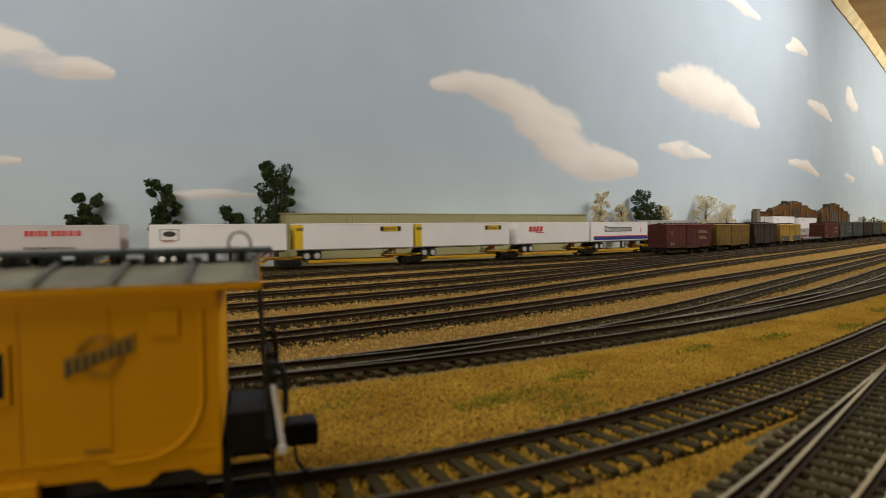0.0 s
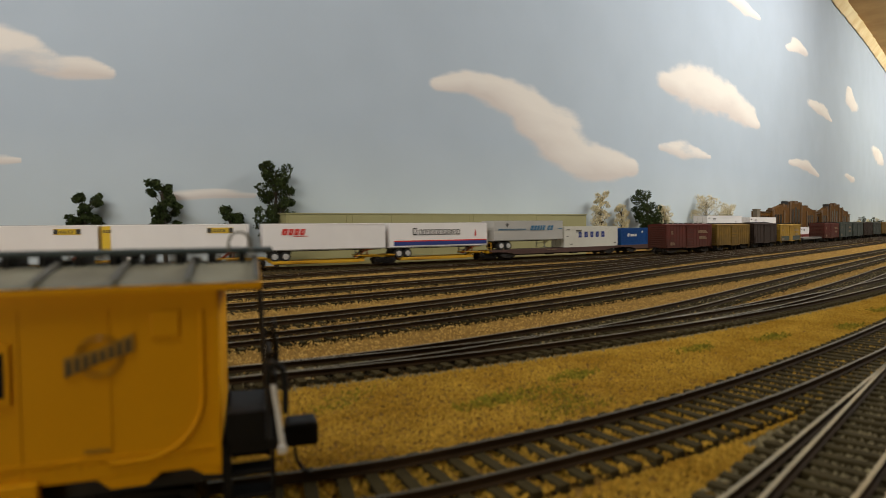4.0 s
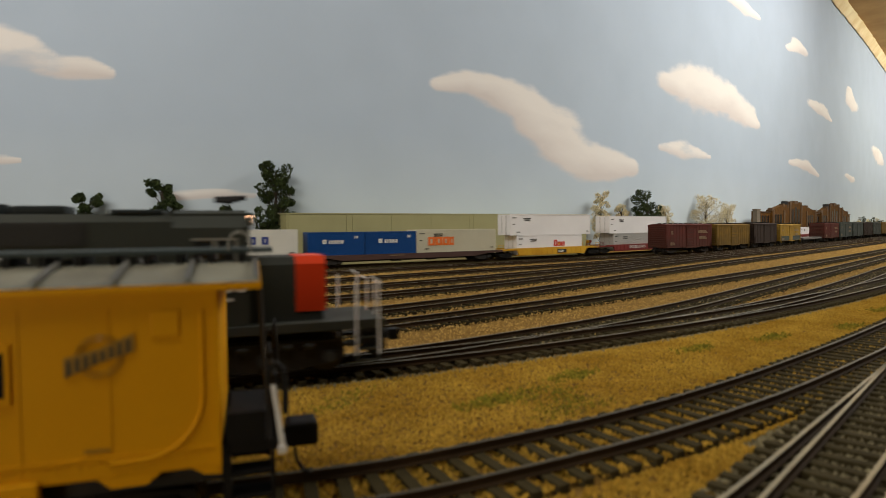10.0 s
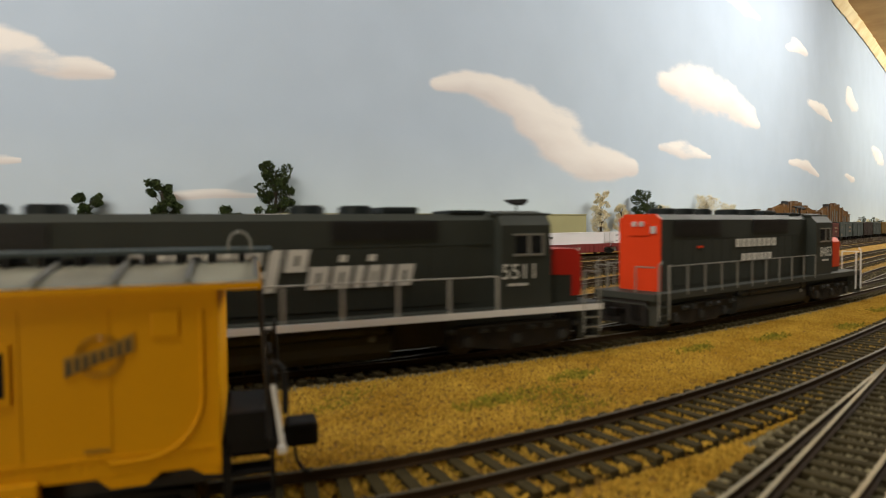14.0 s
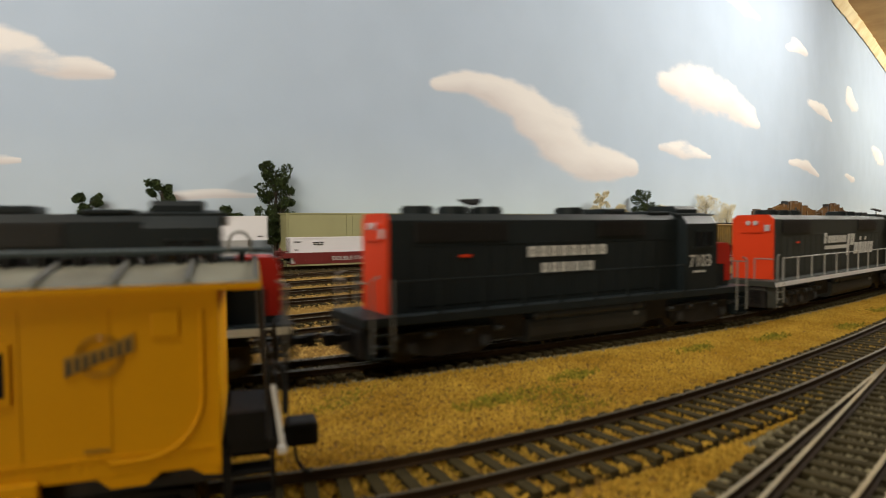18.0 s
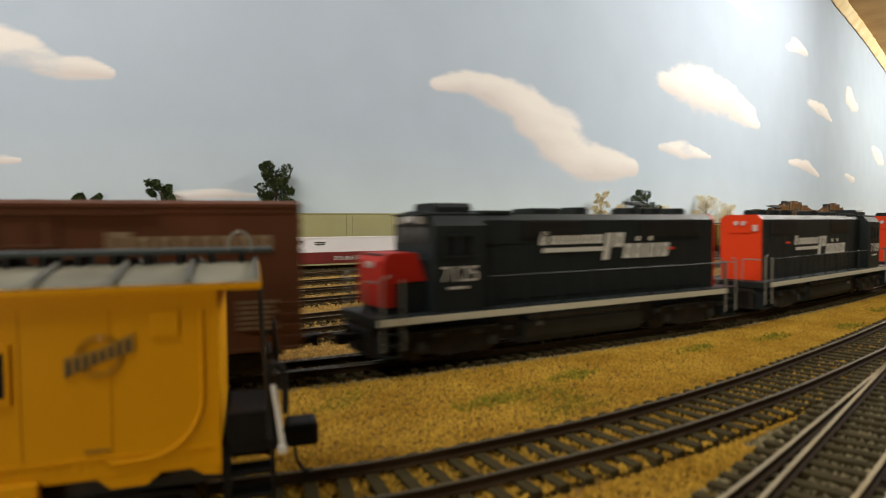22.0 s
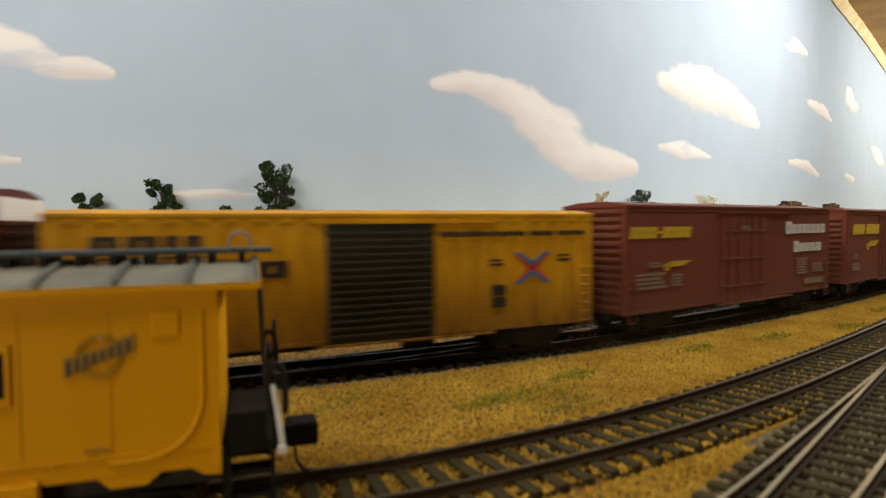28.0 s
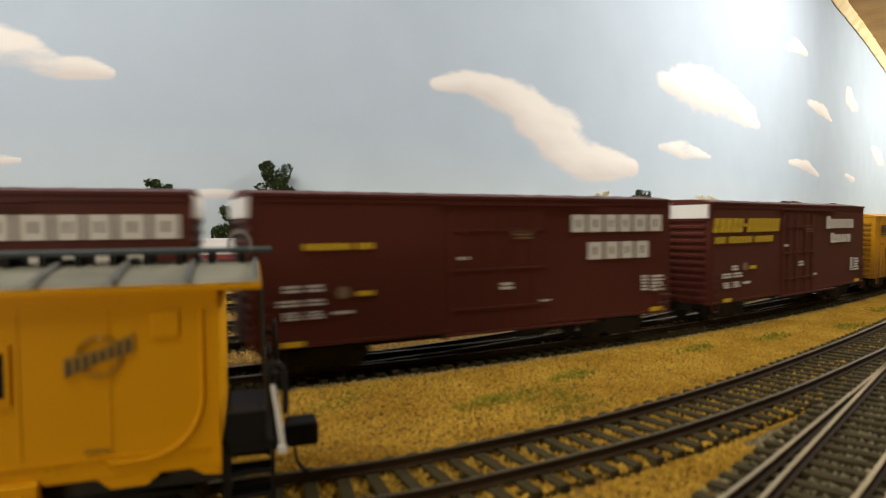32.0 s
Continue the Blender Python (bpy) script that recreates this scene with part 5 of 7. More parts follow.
def trailer(label, paint, length, marks=None, axle_end=-1, yellow_end=False, stripes=False):
    """A highway semi-trailer: box, tandem wheels, landing legs."""
    root = thing("semi_trailer", label, "trailer", "trailers on the far train")
    L, w, z0, z1 = length / 2, 14.6, 13.0, 46.0
    if paint is TRAILERGREY:
        z0, z1 = 13.0, 42.5
    bm = bmesh.new()
    cube(bm, -L, L, -w, w, z0, z1, 0.5)
    part("body", bm, paint, root)
    for sy in (-1, 1):
        for za, zb in ((z1 - 1.4, z1 - 0.5), (z0 + 0.2, z0 + 1.4)):
            bm = bmesh.new()
            cube(bm, -L, L, *sorted((sy * w, sy * (w + 0.25))), za, zb)
            part("side_rail", bm, paint if za > z0 + 1 else RAILGREY, root)
    bm = bmesh.new()
    cube(bm, -L + 0.6, L - 0.6, -w + 0.6, w - 0.6, z1 - 0.1, z1 + 0.35)
    part("roof", bm, RAILGREY, root)
    ax = axle_end * (L - 20)
    bm = bmesh.new()
    cube(bm, ax - 14, ax + 14, -7, 7, 9, z0)
    cube(bm, -L + 3, L - 3, -4.5, 4.5, z0 - 1.4, z0)
    part("axle_frame", bm, UNDER, root)
    for d in (-6.5, 6.5):
        for sy in (-1, 1):
            bm = bmesh.new()
            rod(bm, (ax + d, sy * 8.5, 5.9), (ax + d, sy * 14.2, 5.9), 5.8, 20)
            wh = part("wheel", bm, TYRE, root)
            bm = bmesh.new()
            rod(bm, (ax + d, sy * 14.0, 5.9), (ax + d, sy * 14.6, 5.9), 3.6, 16)
            rod(bm, (ax + d, sy * 14.4, 5.9), (ax + d, sy * 15.2, 5.9), 1.5, 10)
            part("hub", bm, HUB, wh)
    bm = bmesh.new()
    lx = -axle_end * (L - 34)
    for sy in (-1, 1):
        rod(bm, (lx, sy * 9, 3.0), (lx, sy * 9, z0), 0.9, 6)
        cube(bm, lx - 2, lx + 2, sy * 9 - 2, sy * 9 + 2, 2.2, 3.2)
    rod(bm, (lx, -9, 8), (lx, 9, 8), 0.5, 6)
    pipe(bm, [(lx, -9, 7), (lx + 9, -9, z0)], 0.5, 6)
    part("landing_leg", bm, RAILGREY, root)
    if yellow_end:
        bm = bmesh.new()
        cube(bm, -L - 0.15, -L + 9, -w - 0.12, w + 0.12, z0 + 1.5, z1 - 1.5)
        yp = part("end_band", bm, LETTERYEL, root, "yellow band on the trailer end")
        bm = bmesh.new()
        bars(bm, -L + 1.2, z1 - 9, 3.4, [.5, .5, .5, .5], -w - 0.12, 0.15)
        part("data_lettering", bm, LETTERBLACK, yp)
    if stripes:
        bm = bmesh.new()
        cube(bm, -L + 6, L - 1, -w - 0.4, -w, z0 + 3.0, z0 + 8.0)
        part("blue_stripe", bm, LETTERBLUE, root, "dark blue stripe")
        bm = bmesh.new()
        cube(bm, -L + 6, L - 1, -w - 0.4, -w, z0 + 8.0, z0 + 9.6)
        part("red_stripe", bm, LETTERRED, root, "red stripe")
    if marks:
        marks(root, L, z1, -w - 0.3)
    return root


def spine_unit(paint, length, label, first=False, last=False):
    """One platform of an articulated spine car."""
    root = thing("spine_car", label, "spine car", "cars of the far train")
    L = length / 2
    bm = bmesh.new()
    prism_y(bm, [(-L, 9.5), (-L + 14, 9.5), (-L + 24, 3.4), (L - 34, 3.4), (L - 24, 9.5), (L, 9.5), (L, 12.6), (L - 26, 12.6), (L - 36, 7.4), (-L + 26, 7.4), (-L + 16, 12.6), (-L, 12.6)], -4.5, 4.5)
    cube(bm, -L + 26, -L + 78, -15.8, 15.8, 6.2, 7.6, 0.2)
    for x in np.arange(-L + 30, L - 30, 14):
        cube(bm, x, x + 1.2, -14, 14, 5.2, 6.6)
    cube(bm, L - 40, L - 12, -13, 13, 12.0, 13.0, 0.2)
    cube(bm, -L + 2, -L + 14, -13.5, 13.5, 11.8, 13.0, 0.2)
    for sy in (-1, 1):
        cube(bm, -L + 20, L - 30, *sorted((sy * 14.0, sy * 15.6)), 5.0, 8.2)
    part("spine", bm, paint, root)
    bm = bmesh.new()
    prism_y(bm, [(L - 40, 9.8), (L - 36, 9.8), (L - 24, 19.0), (L - 20, 19.0), (L - 20, 20.4), (L - 27, 20.4)], -5, 5)
    rod(bm, (L - 22, 0, 12), (L - 22, 0, 19.5), 1.2, 6)
    cube(bm, L - 29, L - 16, -8, 8, 19.4, 20.6, 0.3)
    part("hitch", bm, HITCHRED, root, "red trailer hitch")
    bogie(root, L, 2, 19, BLACK, 13.5, 9.6)
    if first:
        bogie(root, -L, 2, 19, BLACK, 13.5, 9.6)
    if last:
        bm = bmesh.new()
        pipe(bm, [(L + 3, -13, 9), (L + 3, -13, 24), (L + 3, -4, 24), (L + 3, -4, 9)], 0.6, 6)
        pipe(bm, [(L + 3, -13, 17), (L + 3, -4, 17)], 0.5, 6)
        cube(bm, L - 2, L + 4, -14, 14, 9, 13)
        part("end_ladder", bm, paint, root)
        coupler(root, L + 3, 1)
    return root


def flat_car(length, label):
    root = thing("flat_car", label, "flat car", "cars of the far train")
    L = length / 2
    bm = bmesh.new()
    prism_y(bm, [(-L, 10.6), (-L + 30, 9.6), (-L + 48, 6.6), (L - 48, 6.6), (L - 30, 9.6), (L, 10.6), (L, 13.4), (-L, 13.4)], -15.6, 15.6)
    part("deck", bm, FLATBROWN, root)
    bm = bmesh.new()
    cube(bm, 0, 1.0, -16.0, 16.0, 10.2, 13.2)
    pocket = finish("stake_pocket", bm, FLATBROWN)
    for x in np.arange(-L + 6, L - 6, 11.5):
        share("stake_pocket", pocket, root, (x, 0, 0))
    bm = bmesh.new()
    cube(bm, -L + 30, L - 30, -6, 6, 4.2, 7.0)
    for x in (-30, 24):
        cube(bm, x, x + 14, -12, -6, 3.6, 6.5, 0.4)
    part("underframe", bm, UNDER, root)
    bm = bmesh.new()
    bars(bm, -34, 10.9, 1.3, [.8] * 14, -16.0, 0.35)
    part("data_lettering", bm, LETTERGREY, root)
    for sx in (-1, 1):
        bogie(root, sx * (L - 34), 2, 20, UNDER, 13.5, 10)
        coupler(root, sx * L, sx)
    return root


def well_car(paint, length, label, word=None, top=15.0, end=36):
    """A double-stack well car: deep side sills, end platforms and railings."""
    root = thing("well_car", label, "well car", "cars of the far train")
    L = length / 2
    bm = bmesh.new()
    cube(bm, 0, 1.0, -0.5, 0.0, 5, top - 0.5)
    rib = finish("sill_rib", bm, paint)
    for sy in (-1, 1):
        bm = bmesh.new()
        ya, yb = sorted((sy * 15.0, sy * 17.4))
        prism_y(bm, [(-L + end - 20, 12.2), (-L + end - 2, 12.2), (-L + end + 2, 4.2), (L - end - 2, 4.2), (L - end + 2, 12.2), (L - end + 20, 12.2), (L - end + 20, top), (-L + end - 20, top)] if end > 20 else [(-L + 2, 12.2), (-L + 14, 12.2), (-L + 18, 4.2), (L - 18, 4.2), (L - 14, 12.2), (L - 2, 12.2), (L - 2, top), (-L + 2, top)], ya, yb)
        sl = part("side_sill", bm, paint, root)
        x = -L + end + 6
        while sy < 0 and x < L - end - 6:
            share("sill_rib", rib, sl, (x, -17.4, 0))
            x += 10.5
    bm = bmesh.new()
    cube(bm, -L + end, L - end, -15, 15, 3.6, 5.0)
    part("well_floor", bm, paint, root)
    for sx in (-1, 1):
        bm = bmesh.new()
        cube(bm, *sorted((sx * L, sx * (L - end))), -14, 14, 11.4, 13.4, 0.2)
        part("end_platform", bm, paint, root)
        bm = bmesh.new()
        for sy in (-1, 1):
            pipe(bm, [(sx * (L - 1), sy * 14, 13), (sx * (L - 1), sy * 14, 20), (sx * (L - 9), sy * 14, 20), (sx * (L - 9), sy * 14, 13)], 0.45, 6)
        part("end_rail", bm, paint, root)
        bm = bmesh.new()
        rod(bm, (sx * (L - 3), 8, 13), (sx * (L - 3), 8, 21), 0.5, 6)
        rod(bm, (sx * (L - 4), 8, 21), (sx * (L - 2.4), 8, 21), 2.6, 12)
        part("brake_wheel", bm, paint, root)
        if end > 20:
            bogie(root, sx * (L - 14), 2, 19, BLACK, 13.5, 9.6)
            coupler(root, sx * L, sx)
    if end <= 20:
        bogie(root, L, 2, 19, BLACK, 13.5, 9.6)
    if word:
        words("side_word", word, 5.0, LETTER, root, -30, -18.1, 8.0, "white words on the sill")
    else:
        bm = bmesh.new()
        cube(bm, 8, 28, -18.1, -17.4, 6.0, 11.5)
        pl = part("name_plate", bm, LETTERBLACK, root, "black plate with white bars")
        bm = bmesh.new()
        bars(bm, 10, 7.4, 2.8, [1.2, 1.2, 1.2], -18.1, 0.25)
        part("data_lettering", bm, LETTER, pl)
    return root


def oval_logo(root, L, H, y):
    bm = bmesh.new()
    pipe(bm, [(-L + 12, y, H - 6), (-L + 32, y, H - 6), (-L + 32, y, H - 18), (-L + 12, y, H - 18), (-L + 12, y, H - 6)], 0.3, 4)
    prism_y(bm, [(-L + 22 + 7 * math.cos(a), H - 11 + 3.2 * math.sin(a)) for a in np.linspace(0, 2 * math.pi, 20, endpoint=False)], y - 0.15, y)
    part("oval_mark", bm, LETTERBLACK, root, "black oval in a thin frame")
    bm = bmesh.new()
    bars(bm, -L + 15, H - 20.5, 1.2, [.9] * 9, y, 0.3)
    part("data_lettering", bm, LETTERRED, root)


def hunt_plate(fx):
    def go(root, L, H, y):
        x = -L + fx * 2 * L
        bm = bmesh.new()
        cube(bm, x, x + 29, y - 0.1, y, H - 10.5, H - 4.0)
        pl = part("name_plate", bm, LETTERYEL, root, "yellow plate with black bars")
        bm = bmesh.new()
        cube(bm, x, x + 5, y - 0.25, y - 0.1, H - 10.0, H - 4.5)
        cube(bm, x + 24, x + 29, y - 0.25, y - 0.1, H - 10.0, H - 4.5)
        bars(bm, x + 6.3, H - 9.2, 3.4, [.4, .4, .5, .5, .5, .5], y - 0.1, 0.3, 0.1)
        part("data_lettering", bm, LETTERBLACK, pl)
    return go


def tower_mark(root, L, H, y):
    bm = bmesh.new()
    prism_y(bm, [(L - 22, H - 18.5), (L - 19, H - 18.5), (L - 20.5, H - 8)], y - 0.15, y)
    part("red_spire", bm, LETTERRED, root, "thin red spire mark")


def dole_mark(root, L, H, y):
    bm = bmesh.new()
    bars(bm, L - 62, 11.5, 9.5, [.72], y, 0.1)
    bars(bm, L - 54, 11.5, 6.6, [.9, .34, .8], y, 0.14)
    part("red_name", bm, LETTERRED, root, "large red name as plain blocks")
    bm = bmesh.new()
    rod(bm, (L - 51, y - 0.2, 15), (L - 51, y - 0.35, 15), 1.6, 12)
    part("sun_mark", bm, LETTERYEL, root)


def fine_marks(root, L, H, y):
    bm = bmesh.new()
    for x, z, n in ((-L + 4, H - 6, 5), (-L + 26, H - 7, 9), (-L + 27, H - 9.5, 8), (-L + 12, 4, 4), (L - 10, 4, 4), (-L + 4, H / 2, 3)):
        bars(bm, x, z, 1.4, [.9] * n, y, 0.25)
    part("data_lettering", bm, LETTERBLACK, root, "small dark data marks")


FAR = []


def ride(ob, s0, s1, z=0.0):
    FAR.append((ob, (s0 + s1) / 2, z))


UNION = mark_rows("letter_block", LETTERRED, [(.22, .74, 6.0, [.7, .7, .25, .75, .7, 0, .6, .7, .7, .25, .6, .25, .7], 0)], "")
t_up = trailer("dull white trailer with red name and dark small line", TRAILERPINK, 128, UNION)
words("service_line", "TRAILER FREIGHT SERVICE", 3.4, LETTERBLACK, t_up, -38, -15.0, 18.5, "dark line of words")
XT = mark_rows("letter_block", LETTERRED, [(.14, .70, 7.4, [.85, .7, .75, .75], 0.25), (.23, .655, 1.0, [.9] * 16, 0)], "")
TA = mark_rows("letter_block", LETTERBLACK, [(.22, .645, 9.6, [.62], 0), (.28, .645, 7.4, [.6, .66, .66, .52, .66, .8, .55, .6, .25, .6, .66], 0)], "", 0.22, 0.2)
SF = both(mark_rows("letter_block", LETTERTEAL, [(.50, .66, 7.2, [.75, .65, .65, .5, .65, 0, .7, .65], 0.35), (.92, .70, .9, [10.0], 0)], ""),
          mark_rows("pin_stripe", LETTERTEAL, [(.06, .70, .8, [66.0], 0), (.06, .675, .6, [88.0], 0)], "thin blue line"),
          mark_rows("cross_mark", LETTERBLACK, [(.17, .78, 6.0, [.3], 0), (.155, .84, 1.6, [3.6], 0)], "small dark cross mark"))
ride(t_up, 1136, 1264, 7.7)
ride(trailer("white trailer with a framed oval emblem", TRAILERWHITE, 153, oval_logo), 1294, 1447, 7.7)
ride(trailer("white trailer with yellow end and yellow plate", TRAILERWHITE, 157, hunt_plate(.70), yellow_end=True), 1454, 1612, 7.7)
ride(trailer("white trailer with yellow end and yellow plate", TRAILERWHITE, 157, hunt_plate(.72), yellow_end=True), 1614, 1772, 7.7)
ride(trailer("white trailer with a slanted red name", TRAILERWHITE, 154, XT), 1787, 1941, 7.7)
ride(trailer("white trailer with dark name over blue and red stripes", TRAILERWHITE, 155, both(TA, tower_mark), stripes=True), 1946, 2101, 7.7)
ride(trailer("silver-grey trailer with slanted blue name", TRAILERGREY, 137, SF), 2113, 2250, 13.5)
for k, (a, b) in enumerate(((1112, 1282), (1282, 1450), (1450, 1612), (1612, 1776), (1776, 1942), (1942, 2106))):
    ride(spine_unit(SPINEYEL, b - a, "yellow articulated spine car platform with red hitch", first=k == 0, last=k == 5), a, b)
CO = mark_rows("letter_block", LETTERBLUE, [(.25, .46, 9.2, [.78, .86, .74, .78, .86], 0)], "", 0.72)
HJ = mark_rows("letter_block", LETTER, [(.25, .50, 5.4, [.9], 0), (.36, .50, 4.2, [.62, .62, .66, .42, .3, .66], 0.05), (.82, .72, 3.4, [.5, .5], 0.2)], "")
OO = mark_rows("letter_block", LETTERORANGE, [(.13, .30, 11.5, [.95, .95, .9, .6], 0)], "", 0.06, 0.36)
ride(flat_car(290, "dark brown flat car carrying a trailer and a container"), 2104, 2394)
ride(flat_car(294, "dark brown flat car carrying three containers"), 2388, 2682)
ride(container("containers on the far train", "pale grey forty-foot container with blue name", BOXGREY, 130, 33, both(CO, fine_marks)), 2253, 2385, 13.6)
ride(container("containers on the far train", "dark blue ribbed twenty-foot container", BOXBLUE, 72, 29, HJ), 2395, 2467, 13.6)
ride(container("containers on the far train", "dark blue ribbed twenty-foot container", BOXBLUE, 72, 29, HJ), 2468, 2540, 13.6)
ride(container("containers on the far train", "cream forty-foot container with orange name", BOXCREAM, 130, 31, both(OO, fine_marks)), 2541, 2671, 13.6)
ride(well_car(SPINEYEL, 216, "yellow well car with stacked white containers"), 2674, 2890)
ride(container("containers on the far train", "white lower container with large red name", TRAILERWHITE, 138, 29, both(dole_mark, fine_marks), ribbed=False), 2710, 2848, 5.1)
ride(container("containers on the far train", "long white upper container", TRAILERWHITE, 171, 31.5, fine_marks, ribbed=False), 2697, 2868, 34.3)
ride(well_car(WELLRED, 216, "dark red well car with stacked containers", "DOUBLE STACK"), 2890, 3106)
ride(container("containers on the far train", "silver-grey ribbed lower container", TRAILERGREY, 138, 29, fine_marks), 2928, 3066, 5.1)
ride(container("containers on the far train", "long white upper container", TRAILERWHITE, 172, 29, fine_marks, ribbed=False), 2916, 3088, 34.3)
for k in range(12):
    a = 3100 + k * 186
    ride(well_car(WELLRED, 185, "dark red articulated well car unit", "DOUBLE STACK" if k % 2 == 0 else None, 18.0, 12), a, a + 185)
    ride(container("containers on the far train", "white container low in a red well car", TRAILERWHITE, 158, 31.5, fine_marks, ribbed=False), a + 13, a + 171, 5.1)

# ---- standing boxcars ----
OLD = {"leaves": 1, "door": (-11, 11), "door_ribs": 6, "post": 9.0, "post_size": (0.6, 0.3), "truck": 19, "roof_ribs": 9, "ladder": 30, "walk": True}


def old_letters(root, L, H, y):
    for a in ((-L + 12, -L + 18, H - 17, H - 11, 4), (L - 44, L - 14, H - 16, H - 11, 3), (L - 42, L - 16, H - 26, H - 21, 3), (-L + 10, -L + 24, H - 35, H - 30, 3)):
        data_block(root, *a, LETTERGREY, y)


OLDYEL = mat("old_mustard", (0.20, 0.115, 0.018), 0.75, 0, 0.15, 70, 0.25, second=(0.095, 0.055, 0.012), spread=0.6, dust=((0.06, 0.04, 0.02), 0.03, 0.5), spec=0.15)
DULLYEL = mat("dull_yellow", (0.33, 0.20, 0.03), 0.75, 0, 0.15, 70, 0.25, second=(0.19, 0.11, 0.02), spread=0.6, spec=0.15)
OLDDARK = mat("old_dark_brown", (0.036, 0.022, 0.016), 0.75, 0, 0.15, 70, 0.25, second=(0.020, 0.013, 0.010), spec=0.15)
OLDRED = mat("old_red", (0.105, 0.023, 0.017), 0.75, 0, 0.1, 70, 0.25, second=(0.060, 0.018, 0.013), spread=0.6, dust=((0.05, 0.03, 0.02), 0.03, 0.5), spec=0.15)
OLDGREEN = mat("old_grey_green", (0.062, 0.072, 0.066), 0.75, 0, 0.15, 70, 0.25, second=(0.036, 0.040, 0.034), spread=0.6, spec=0.15)
PLANK = mat("flat_planks", (0.14, 0.13, 0.115), 0.75, 0, 0.15, 80, 0.2)


def standing(ob, x, turn=0.0):
    s = STRING.near_x(x)
    px, py = STRING.at(s)
    ob.matrix_world = pose(px * MM, py * MM, RAIL * MM, 0, 0, STRING.turn(s) + turn)


GROUP = "boxcars standing in the yard"
STAND = [
    (boxcar("oxide red forty-foot boxcar standing in the yard", OLDRED, 140, 49.5, OLD, GROUP, 34, old_letters), 951),
    (boxcar("mustard brown boxcar standing in the yard", OLDYEL, 140, 48.5, OLD, GROUP, 34, None), 1110),
    (boxcar("dark brown boxcar standing in the yard", OLDDARK, 140, 49.5, OLD, GROUP, 34, None), 1272),
    (boxcar("dull yellow boxcar with a grey lower side", DULLYEL, 135, 47.0, OLD, GROUP, 34, old_letters), 1437),
]
for ob, x in STAND:
    standing(ob, x)
bm = bmesh.new()
cube(bm, -66, 66, -17.4, 17.4, 10.5, 20.5, 0.2)
part("side_skirt", bm, OLDGREEN, STAND[3][0], "grey-green lower side")
x = 1760
for k, paint in enumerate((OLDRED, OLDGREEN, OLDGREEN, OLDDARK, OLDGREEN, OLDYEL, OLDRED, OLDDARK, OLDGREEN, OLDRED)):
    standing(boxcar("old boxcar far down the standing string", paint, 140, 49.0, OLD, GROUP, 34, old_letters if k < 2 else None), x)
    x += 155
fl = thing("flat_car", "empty grey flat car standing between boxcars", "flat car", GROUP)
bm = bmesh.new()
cube(bm, -70, 70, -17, 17, 10, 13.6, 0.2)
part("deck", bm, PLANK, fl)
bm = bmesh.new()
cube(bm, 0.3, 4.7, -17.2, 17.2, 13.5, 14.2)
plank = finish("plank", bm, PLANK)
for k in range(28):
    share("plank", plank, fl, (-70 + 5 * k, 0, 0))
bm = bmesh.new()
cube(bm, -60, 60, -7, 7, 5, 10)
part("underframe", bm, UNDER, fl)
for sx in (-1, 1):
    bogie(fl, sx * 50, 2, 20, UNDER)
    coupler(fl, sx * 70, sx)
standing(fl, 1596)


